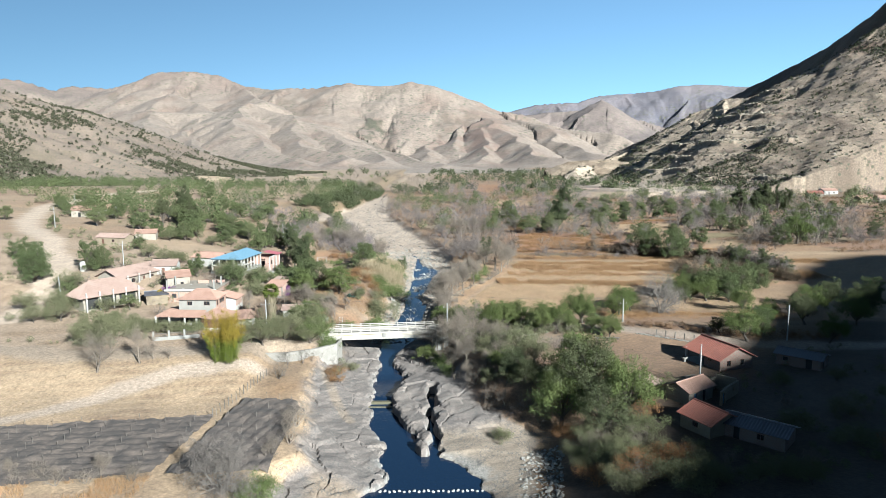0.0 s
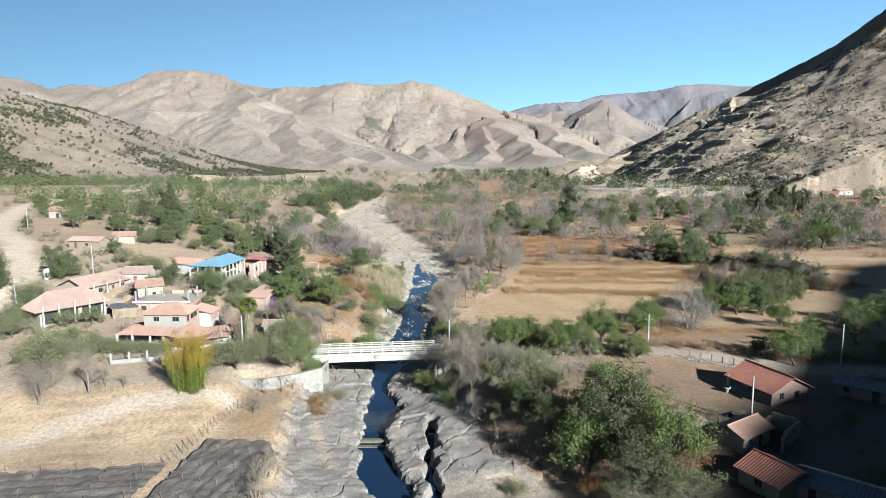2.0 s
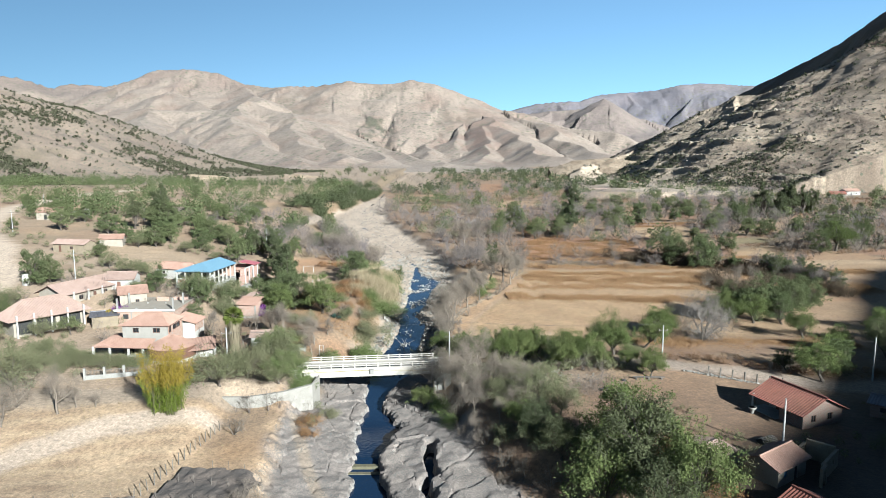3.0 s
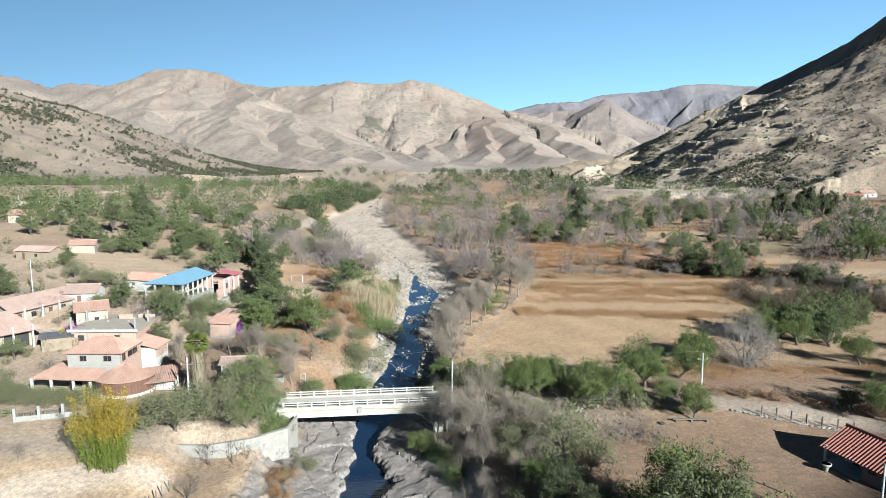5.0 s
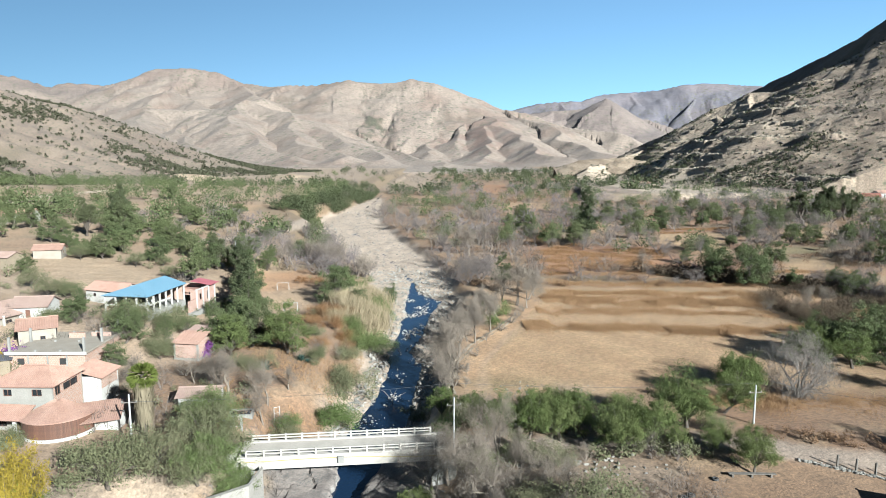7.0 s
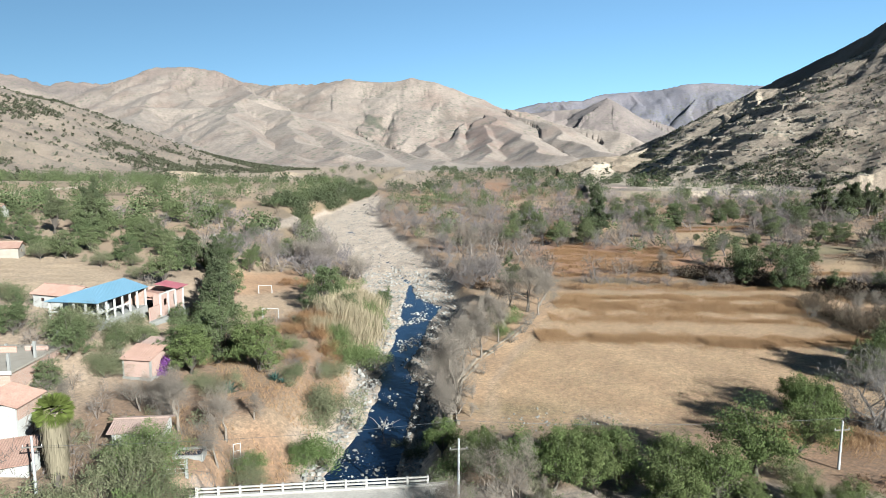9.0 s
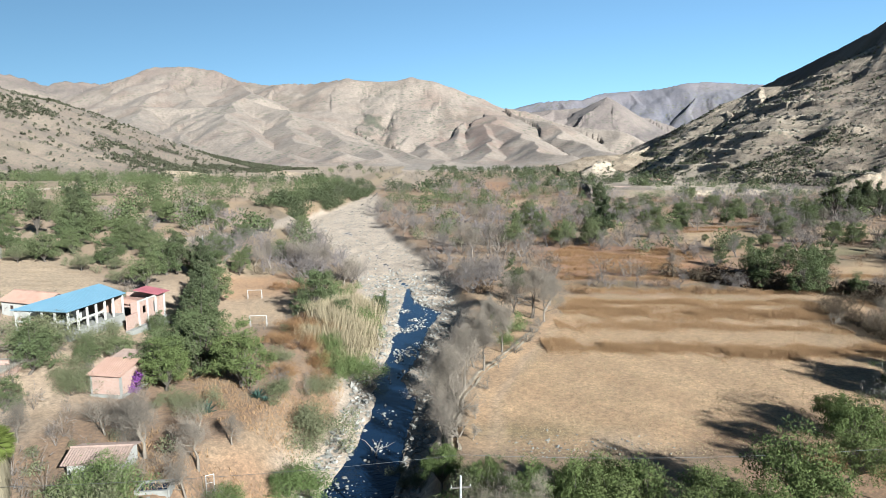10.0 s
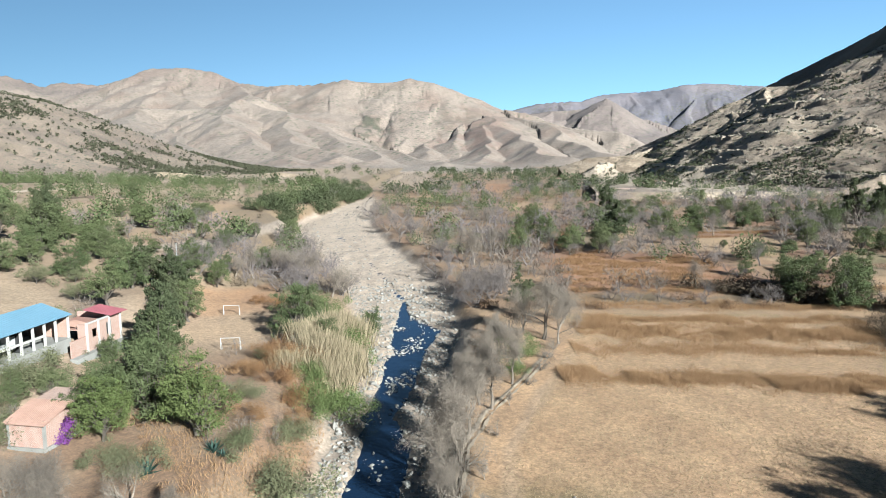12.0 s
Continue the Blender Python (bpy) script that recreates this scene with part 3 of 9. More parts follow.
    for line, wide, colour in ((ROAD_RIGHT, 1.6, (0.38, 0.35, 0.31)), (ROAD_LEFT, 2.6, (0.43, 0.385, 0.315)), (TRACK_WASH, 1.4, (0.53, 0.49, 0.43)), (TRACK_HILL, 3.4, (0.64, 0.59, 0.51))):
        rgb = blend(rgb, colour, (1 - step_s(near_line(x, y, line) + 0.8 * n2, wide, wide + 1.6)) * 0.9)
    return rgb * (1 + 0.10 * n3)[:, None] * np.array((1.14, 0.955, 0.825))


# ---- ground: one sheet to the horizon ----
def spaced(*spans):
    out = [spans[0][0]]
    for a, b, step in spans:
        out += list(np.linspace(a, b, max(2, round((b - a) / step) + 1))[1:])
    return np.array(out)


def ground_height(x, y):
    """The ground, kept below the finer rock sheet."""
    inside = np.minimum(x - GORGE_LEFT(y) + 12.0, GORGE_BANK(y) + 2.5 - x)
    deep = step_s(inside, 0.0, 1.5) * step_s(y, 78, 80) * (1 - step_s(y, 146, 148)) * (x > -24) * (x < 18)
    return height(x, y) - 1.0 * deep


gx = spaced((-4900, -1200, 300), (-1200, -300, 50), (-300, -130, 3.4), (-130, -32, 1.7), (-32, 18, 0.9), (18, 110, 1.6), (110, 300, 5), (300, 1200, 50), (1200, 4900, 300))
gy = spaced((-2500, -300, 200), (-300, 40, 17), (40, 72, 3), (72, 158, 1.0), (158, 290, 1.6), (290, 420, 2.6), (420, 700, 6), (700, 1000, 12), (1000, 4900, 130))
X, Y = np.meshgrid(gx, gy, indexing="ij")
X, Y = X.ravel(), Y.ravel()
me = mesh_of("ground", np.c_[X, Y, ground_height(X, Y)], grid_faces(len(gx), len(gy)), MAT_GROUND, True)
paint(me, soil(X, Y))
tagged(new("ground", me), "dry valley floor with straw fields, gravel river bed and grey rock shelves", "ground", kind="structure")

# ---- bare rock of the gorge, a finer sheet over the ground ----
rx, ry = np.arange(-25.0, 19.01, 0.2), np.arange(76.0, 150.01, 0.24)
RX, RY = np.meshgrid(rx, ry, indexing="ij")
inside = np.minimum(RX - GORGE_LEFT(RY) + 13.0, GORGE_BANK(RY) + 3.5 - RX)
limit = np.minimum(1.0, np.minimum(inside / 3.0, np.minimum((RY - 76) / 2.5, (150 - RY) / 3.0)))
RZ = height(RX, RY) + 0.12 * step_s(limit, 0.0, 1.0) - 0.5 * (1 - step_s(limit, -0.2, 0.4))
faces = grid_faces(*RX.shape)
faces = faces[(limit.ravel()[faces] > -0.3).all(1)]
me = mesh_of("rock_shelf", np.c_[RX.ravel(), RY.ravel(), RZ.ravel()], faces, MAT_ROCK, True)
me.set_sharp_from_angle(angle=radians(28))
rgb = soil(RX.ravel(), RY.ravel())
above = (RZ - water_level(RY)).ravel()
rgb = blend(rgb, (0.50, 0.48, 0.44), bump(above, 0.3, 0.3) * step_s(fractal(RX.ravel() / 2, RY.ravel() / 2, 3, 45), -0.7, 0.2) * 0.7)
_, _, gap = cells((RX.ravel() * 0.9 + RY.ravel() * 0.45) / 4.2, (RY.ravel() * 0.9 - RX.ravel() * 0.4) / 9.0, 25)
paint(me, blend(rgb, (0.13, 0.125, 0.12), step_s(fractal(RX.ravel() / 1.6, RY.ravel() / 0.7, 3, 46), 0.75, 1.1) * 0.6))
tagged(new("rock_shelf", me), "smooth grey rock shelves split by joints beside the pool", "rock", kind="structure")

# ---- water ----
wy = spaced((-160, 60, 20), (60, 150, 1.0), (150, 300, 1.5), (300, 700, 10))
wide = np.interp(wy, RIVER_Y, WATER_W) + np.interp(wy, (20, 60, 100, 118, 125), (1, 9, 9, 6, 2.2))
verts = []
for u in np.linspace(-1, 1, 9):
    verts.append(np.c_[river_x(wy) + u * wide, wy, water_level(wy) + 0 * wy])
MAT_WATER = bpy.data.materials.new("river_water")
MAT_WATER.use_nodes = True
n, l = MAT_WATER.node_tree.nodes, MAT_WATER.node_tree.links
b = n["Principled BSDF"]
b.inputs["Base Color"].default_value, b.inputs["Roughness"].default_value, b.inputs["IOR"].default_value = (0.005, 0.012, 0.027, 1), 0.05, 1.33
ripple, bp = n.new("ShaderNodeTexNoise"), n.new("ShaderNodeBump")
ripple.inputs["Scale"].default_value, ripple.inputs["Detail"].default_value = 1.8, 5
bp.inputs["Strength"].default_value, bp.inputs["Distance"].default_value = 0.5, 0.1
l.new(n.new("ShaderNodeTexCoord").outputs["Object"], ripple.inputs["Vector"])
b.inputs["Specular IOR Level"].default_value = 0.3
l.new(ripple.outputs[0], bp.inputs["Height"]), l.new(bp.outputs[0], b.inputs["Normal"])
me = mesh_of("water", np.concatenate(verts), grid_faces(9, len(wy)), MAT_WATER, True)
tagged(new("water", me), "dark blue shallow river water between rocks and gravel", "river", kind="structure")


# ---- mountains ----
def along(points, count):
    p = np.array(points, float)
    s = np.r_[0, np.cumsum(np.hypot(*np.diff(p[:, :2], axis=0).T))]
    t = np.linspace(0, s[-1], count)
    return np.stack([np.interp(t, s, p[:, k]) for k in range(3)], 1), t


def mountain(name, label, crest, foot, material, nu, nv, spur, rough, seed, curve=1.3, back=1.0, tops=0.02, painter=None, slant=0.0, crags=0.0, cuts=(), breaks=1.0):
    """A range from its crest line down to its foot line, with rounded spurs parted by narrow gullies, and a back slope.
    spur: metres between spurs; slant: how far the spurs lean along the range; crags: metres of broken rock; cuts: benches as (height, from, to, depth)."""
    C, s = along(crest, nu)
    F, _ = along(foot, nu)
    F[:, 2] = np.minimum(F[:, 2], land(F[:, 0], F[:, 1]) + 0.5)
    v = np.r_[-np.linspace(1, 0.08, 10), np.linspace(0, 1, nv)]
    V, S = np.meshgrid(v, s)
    tall = (C[:, 2] - F[:, 2])[:, None]
    front = np.clip(V, 0, 1)
    xy = C[:, None, :2] + (F - C)[:, None, :2] * V[..., None]
    U = S / spur + slant * V + 0.4 * wave(S / spur * 0.6, V * 1.5, seed + 7) + 0.10 * wave(S / spur * 2.1, V * 3.0, seed + 8)
    cut = 0
    for j, (k, amount) in enumerate(((0.8, 0.62), (1.9, 0.30), (4.3, 0.13), (9.5, 0.05))):
        u = U * k + 0.2 * j * wave(S / spur * k * 0.4, V * (1 + 0.5 * k), seed + 31 + j)
        cut = cut + amount * (2 * np.abs(wave(u, V * (0.7 + 0.35 * k) * breaks + k, seed + j)) ** 0.8 - 1)
    shape = np.sqrt(np.clip(front * (1 - front) * 4, 0, 1)) * np.clip(front * 6, 0, 1)
    z = F[:, None, 2] + tall * (1 - front) ** curve
    z = z + tall * rough * shape * (cut - 0.1)
    z = z + tall * rough * 0.05 * shape * fractal(xy[..., 0] / spur * 6, xy[..., 1] / spur * 6, 4, seed + 11)
    if crags:
        z = z + crags * shape * (0.6 * ridged(S / 30 + 0.3 * V, V * 9, 4, seed + 41) - 1.3 * step_s(1 - np.abs(wave(U * 3.3, V * 2, seed + 43)), 0.8, 1.0) * step_s(wave(S / 70, V * 3, seed + 44), -0.2, 0.3))
    for level, s0, s1, deep in cuts:
        d = (z - level - 0.02 * (S - s0) - 1.2 * wave(S / 35, 0 * S + level, 3)) / deep
        on = step_s(S, s0, s0 + 25) * (1 - step_s(S, s1 - 25, s1)) * (np.abs(d) < 1)
        z = z + on * deep * (np.where(d < 0.35, -0.92 * d + 0.0, -0.322 + (d - 0.35) * 0.495)) * (1 - step_s(np.abs(d), 0.8, 1.0))
    z = z + tall * tops * fractal(S / spur * 3, 0 * S, 4, seed + 19) * (1 - front) ** 6
    z = np.where(V < 0, (F[:, 2] - 20)[:, None] + (C[:, 2] - F[:, 2] + 20)[:, None] * (1 + V * back), z)
    z = np.where(front >= 1, F[:, None, 2] - 6, z)
    P = np.concatenate([xy, z[..., None]], -1)
    me = mesh_of(name, P.reshape(-1, 3), grid_faces(nu, len(v)), material, True)
    if painter:
        paint(me, painter(P.reshape(-1, 3), front.ravel(), cut.ravel(), S.ravel()) * np.array((1.10, 0.97, 0.89)))
    ob = tagged(new(name, me), label, "mountain", kind="structure")
    return ob, P[:, 10:]


def hill_soil(dark, pale, green):
    def painter(P, front, cut, S):
        n1, n2 = fractal(P[:, 0] / 90, P[:, 1] / 90, 4, 61), fractal(P[:, 0] / 22, P[:, 2] / 14, 4, 71)
        rgb = np.tile(np.array(dark), (len(P), 1))
        rgb = blend(rgb, pale, step_s(n1 + 0.5 * n2, -0.5, 0.7))
        return blend(rgb, green, step_s(-cut + 0.4 * n2, 0.25, 0.8) * 0.6)
    return painter


# benches of the hill: height, from and to as side over distance, depth
BENCHES = ((26, 0.20, 0.40, 4), (38, 0.27, 0.50, 3.5), (52, 0.30, 0.56, 4.5), (66, 0.34, 0.52, 3.5), (80, 0.40, 0.56, 5), (94, 0.42, 0.55, 4), (18, 0.36, 0.60, 3), (108, 0.46, 0.56, 4))


def bench_gap(x, y, z, level, deep):
    """How far above a bench a place lies, in its own depths."""
    return (z - level - 1.6 * wave(x / 45, y / 45, int(level)) - 12 * (x / y - 0.4)) / deep


def bench_soil(P, dist, cut):
    n1, n2, n3 = fractal(P[:, 0] / 60, P[:, 1] / 60, 3, 63), fractal(P[:, 0] / 9, P[:, 2] / 5, 3, 73), fractal(P[:, 0] / 22, P[:, 2] / 14, 4, 71)
    rgb = np.tile(np.array((0.37, 0.31, 0.245)), (len(P), 1))
    rgb = blend(rgb, (0.52, 0.45, 0.35), step_s(n1 + 0.6 * n3, -0.5, 0.6))
    rgb = blend(rgb, (0.24, 0.20, 0.14), step_s(n3 - 0.3 * n1, 0.35, 0.9) * 0.6)
    # red earth torn open on the steep side
    rgb = blend(rgb, (0.27, 0.155, 0.11), step_s(cut + 0.3 * n3, 0.4, 0.9) * step_s(dist, 8, 20) * (1 - step_s(dist, 70, 110)) * step_s(P[:, 0] / P[:, 1], 0.53, 0.58) * 0.7)
    # darker brown where the rills lie deepest
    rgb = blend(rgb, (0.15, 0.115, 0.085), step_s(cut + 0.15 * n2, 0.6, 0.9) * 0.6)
    for level, w0, w1, deep in BENCHES:
        d = bench_gap(P[:, 0], P[:, 1], P[:, 2], level, deep)
        w = P[:, 0] / P[:, 1]
        on = step_s(w, w0, w0 + 0.03) * (1 - step_s(w, w1 - 0.03, w1)) * step_s(n1 + 0.4 * n2, -0.7, -0.1)
        rgb = blend(rgb, (0.60, 0.53, 0.41), on * bump(d, 0.05, 0.22) * step_s(n2, -0.8, 0.0) * 0.9)
        # broken darker band on the cut above each ledge
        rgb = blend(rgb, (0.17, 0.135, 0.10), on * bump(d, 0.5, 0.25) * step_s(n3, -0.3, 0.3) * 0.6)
    quarry = step_s(P[:, 0], 150, 165) * (1 - step_s(P[:, 0] + 14 * n1, 235, 262)) * (1 - step_s(P[:, 2], 30, 36))
    return blend(rgb, (0.62, 0.55, 0.44), quarry * 0.9)


TAN_RIDGES = (
    ((-2640, 3777, 504), (-2406, 3947, 497), (-2303, 4017, 463), (-2264, 4042, 439), (-2165, 4100, 475), (-2006, 4188, 468), (-1848, 4267, 501), (-1755, 4260, 548), (-1667, 4220, 564), (-1462, 4180, 563), (-1282, 4100, 533), (-1115, 3980, 477), (-935, 3780, 421), (-805, 3620, 399)),
    ((-1667, 4220, 564), (-1676, 4020, 464), (-1683, 3820, 356), (-1677, 3620, 274)),
    ((-1462, 4180, 563), (-1365, 3940, 462), (-1384, 3740, 404), (-1376, 3540, 370), (-1383, 3300, 310), (-1366, 3060, 247), (-1355, 2860, 205)),
    ((-1376, 3540, 370), (-1156, 3260, 293), (-990, 3020, 240)),
    ((-1282, 4100, 533), (-1173, 3860, 423), (-1036, 3620, 334)),
    ((-1115, 3980, 477), (-980, 3620, 378), (-805, 3060, 290)),
    ((-2165, 4100, 475), (-2185, 4092, 388), (-2141, 3940, 311)),
    ((-935, 3780, 421), (-610, 3540, 400), (-472, 3460, 417), (-366, 3460, 403), (-221, 3460, 404), (-129, 3460, 421), (24, 3420, 400), (95, 3380, 363), (206, 3340, 309), (385, 3300, 266), (526, 3220, 228), (630, 3060, 168), (721, 2900, 137), (777, 2740, 86)),
    ((-805, 3620, 399), (-794, 3460, 344), (-695, 3260, 272), (-616, 3100, 228)),
    ((-610, 3540, 400), (-596, 3340, 333), (-551, 3180, 272)),
    ((-472, 3460, 417), (-487, 3260, 332), (-506, 3100, 266), (-436, 2900, 192), (-329, 2700, 134), (-250, 2580, 102)),
    ((-366, 3460, 403), (-356, 3260, 318), (-310, 3060, 238), (-309, 2900, 175)),
    ((-221, 3460, 404), (-245, 3300, 330), (-220, 3100, 241)),
    ((-129, 3460, 421), (-151, 3300, 341), (-191, 3140, 269), (-160, 2940, 196), (-175, 2780, 132)),
    ((-48, 3444, 411), (-51, 3260, 332), (-81, 3060, 251)),
    ((24, 3420, 400), (4, 3220, 315), (-24, 2980, 221), (-70, 2700, 134), (-107, 2500, 85)),
    ((95, 3380, 363), (107, 3140, 270), (67, 2900, 180), (12, 2580, 100), (-35, 2200, 43)),
    ((206, 3340, 309), (209, 2980, 221), (253, 2740, 172), (206, 2350, 94), (135, 1950, 29), (97, 1750, 6)),
    ((209, 2980, 221), (140, 2700, 143), (78, 2350, 71)),
    ((253, 2740, 172), (316, 2400, 116), (340, 2050, 66), (354, 1750, 27)),
    ((385, 3300, 266), (447, 3020, 199), (508, 2660, 124), (527, 2250, 69), (524, 1950, 34)),
    ((-1476, 2820, 207), (-1355, 2860, 205), (-1189, 2820, 233), (-1030, 2820, 222), (-990, 3020, 240), (-837, 2820, 236), (-700, 2660, 255), (-598, 2580, 228), (-497, 2450, 194), (-391, 2250, 144), (-288, 2050, 99), (-204, 1900, 74), (-129, 1750, 53), (-64, 1600, 34), (-9, 1480, 20), (27, 1380, 11)),
    ((-700, 2660, 255), (-657, 2400, 194), (-590, 2100, 131), (-491, 1850, 82), (-385, 1600, 42), (-311, 1400, 17)),
    ((-990, 3020, 240), (-882, 2500, 160), (-753, 2050, 95), (-598, 1700, 50), (-472, 1450, 21)),
    ((-1189, 2820, 233), (-1081, 2500, 176), (-858, 2100, 114), (-708, 1800, 66)),
    ((-434, 2330, 163), (-389, 2000, 102), (-294, 1700, 56), (-218, 1470, 26)),
    ((-245, 1980, 87), (-168, 1700, 47), (-122, 1450, 21)),
)
FAR_RIDGES = (
    ((422, 4420, 310), (553, 4420, 340), (645, 4420, 365), (738, 4420, 384), (925, 4420, 391), (1091, 4420, 439), (1277, 4420, 453), (1482, 4420, 465), (1696, 4396, 502), (1823, 4345, 501), (2036, 4250, 477), (2388, 4067, 358)),
    ((1091, 4420, 439), (1118, 4300, 357), (1178, 4180, 279)),
    ((1277, 4420, 453), (1277, 4260, 372), (1342, 4140, 294)),
    ((1482, 4420, 465), (1470, 4300, 393), (1390, 4180, 314)),
    ((1696, 4396, 502), (1611, 4260, 407), (1485, 4100, 308)),
    ((1823, 4345, 501), (1756, 4260, 397), (1643, 4100, 292)),
    ((1931, 4298, 489), (1901, 4260, 390), (1818, 4100, 292)),
    ((831, 4420, 387), (839, 4260, 318)),
)
PEAK_RIDGES = (
    ((520, 4020, 286), (656, 4020, 302), (791, 4020, 309), (884, 3980, 313), (958, 3940, 350), (990, 3900, 366), (1047, 3900, 340), (1120, 3860, 283), (1240, 3820, 242), (1325, 3780, 205), (1394, 3700, 159)),
    ((990, 3900, 366), (888, 3780, 287), (815, 3660, 218), (766, 3540, 153)),
    ((1047, 3900, 340), (1027, 3700, 251), (1042, 3580, 178), (1039, 3460, 122)),
    ((884, 3980, 313), (779, 3820, 251), (683, 3700, 214)),
    ((1120, 3860, 283), (1171, 3700, 205), (1198, 3540, 138)),
    ((689, 4020, 302), (614, 3860, 253), (570, 3780, 218)),
)

def ridge_land(ridges, x, y, fall, rill, seed, low, benches=()):
    """Height of bare mountains that fall away from a net of crest lines, with rills running straight down their sides.
    fall: steepness; rill: metres between rills. Gives the height, the distance to the crest, and how deep the place lies in its rill."""
    b = 2.1 * rill
    wx, wy_ = x + 0.36 * rill * fractal(x / b, y / b, 3, seed), y + 0.36 * rill * fractal(x / b, y / b, 3, seed + 5)
    best, dist, lane = np.full(x.shape, -1e9), np.zeros(x.shape), np.zeros(x.shape)
    run = 0.0
    for j, line in enumerate(ridges):
        for (ax, ay, az), (bx, by, bz) in zip(line, line[1:]):
            dx, dy = bx - ax, by - ay
            long = math.hypot(dx, dy)
            u = np.clip(((wx - ax) * dx + (wy_ - ay) * dy) / long**2, 0, 1)
            d = np.hypot(wx - ax - u * dx, wy_ - ay - u * dy)
            z = az + (bz - az) * u - fall * d ** 0.985
            # lanes run down from the crest; their place along it and the side decide the rill
            turn_ = np.arctan2(wx - ax - u * dx, wy_ - ay - u * dy)
            at_ = run + u * long + 0.5 * rill * turn_
            take = z > best
            best, dist, lane = np.where(take, z, best), np.where(take, d, dist), np.where(take, at_, lane)
            run += long
    cut = np.zeros(x.shape)
    for k, (size, amount) in enumerate(((1.0, 0.55), (0.45, 0.3), (0.2, 0.16))):
        v = np.abs(wave(lane / (rill * size) + 0.35 * wave(x / (rill * size * 1.4), y / (rill * size * 1.4), seed + 40 + k), dist / (rill * size * 4.5) + 3 * k, seed + 20 + k))
        cut = cut + amount * (1 - v) ** 2.2
    deep = np.clip(dist * 0.10, 0, 0.17 * rill)
    z = best - deep * cut + 0.032 * rill * fractal(x / (0.5 * rill), y / (0.5 * rill), 4, seed + 9) * np.clip(dist / (0.5 * rill), 0.15, 1)
    # benches: a steep cut with a ledge at its foot, broken off here and there
    for level, w0, w1, deep_ in benches:
        d = bench_gap(x, y, z, level, deep_)
        on = step_s(x / y, w0, w0 + 0.02) * (1 - step_s(x / y, w1 - 0.02, w1)) * (np.abs(d) < 1) * step_s(fractal(x / 30, y / 30, 3, int(level)), -0.7, -0.2)
        z = z + on * deep_ * np.where(d < 0.3, -0.9 * d, -0.27 + (d - 0.3) * 0.386) * (1 - step_s(np.abs(d), 0.8, 1.0))
    # the foot runs out into the valley floor
    soft = 0.11 * rill + 1.0
    z = low + soft * np.logaddexp(0, (z - low) / soft)
    return z, dist, cut


def ridge_range(name, label, ridges, material, ways, reach, fall, rill, seed, painter, low=9.0, benches=()):
    """A fan of ground as seen from the valley: ways: (from, to, count) of side over distance; reach: (near, far, count)."""
    w = np.linspace(*ways)
    d = np.geomspace(*reach)
    W, D = np.meshgrid(w, d, indexing="ij")
    x, y = (W * D).ravel(), D.ravel()
    z, dist, cut = ridge_land(ridges, x, y, fall, rill, seed, low, benches)
    z = np.where(D.ravel() <= reach[0] * 1.001, low - 8, z)
    P = np.stack([x, y, z], 1)
    me = mesh_of(name, P, grid_faces(*W.shape)[:, ::-1], material, True)
    paint(me, painter(P, dist, cut) * np.array((1.10, 0.97, 0.89)))
    return tagged(new(name, me), label, "mountain", kind="structure"), P.reshape(*W.shape, 3)


def tan_soil(P, dist, cut):
    n1, n2, n3 = fractal(P[:, 0] / 420, P[:, 1] / 420, 4, 81), fractal(P[:, 0] / 90, P[:, 1] / 120, 4, 91), fractal(P[:, 0] / 28, P[:, 1] / 40, 3, 93)
    rgb = np.tile(np.array((0.325, 0.283, 0.243)), (len(P), 1))
    rgb = blend(rgb, (0.37, 0.327, 0.28), step_s(n1, -0.4, 0.8) * 0.6)
    rgb = blend(rgb, (0.27, 0.205, 0.168), step_s(n2 - 0.4 * n1, 0.0, 0.9) * 0.55)
    # thin beds of rock that follow the slope
    beds = np.sin(P[:, 2] / 9 + 2.5 * fractal(P[:, 0] / 600, P[:, 1] / 600, 3, 95))
    rgb = blend(rgb, (0.25, 0.205, 0.175), step_s(beds, 0.55, 0.95) * step_s(n2 + 0.5 * n3, -0.1, 0.6) * 0.4)
    # russet flank beside the last gully
    rgb = blend(rgb, (0.25, 0.165, 0.135), bump(P[:, 0], 150, 170) * bump(P[:, 1], 2450, 620) * step_s(n2 + n3, -0.6, 0.3) * 0.6)
    high = step_s(P[:, 2], 330, 460)
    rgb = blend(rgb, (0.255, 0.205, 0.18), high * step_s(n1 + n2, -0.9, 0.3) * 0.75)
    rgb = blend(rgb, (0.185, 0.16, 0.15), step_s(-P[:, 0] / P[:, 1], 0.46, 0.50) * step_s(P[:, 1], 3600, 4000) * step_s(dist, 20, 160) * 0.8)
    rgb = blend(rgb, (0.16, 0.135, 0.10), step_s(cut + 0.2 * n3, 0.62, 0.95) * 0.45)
    wooded = bump(P[:, 0] / P[:, 1], -0.085, 0.035) * bump(P[:, 1], 2900, 380)
    return blend(rgb, (0.085, 0.095, 0.06), wooded * step_s(n2 + n3 + cut, 0.5, 1.1) * 0.9)


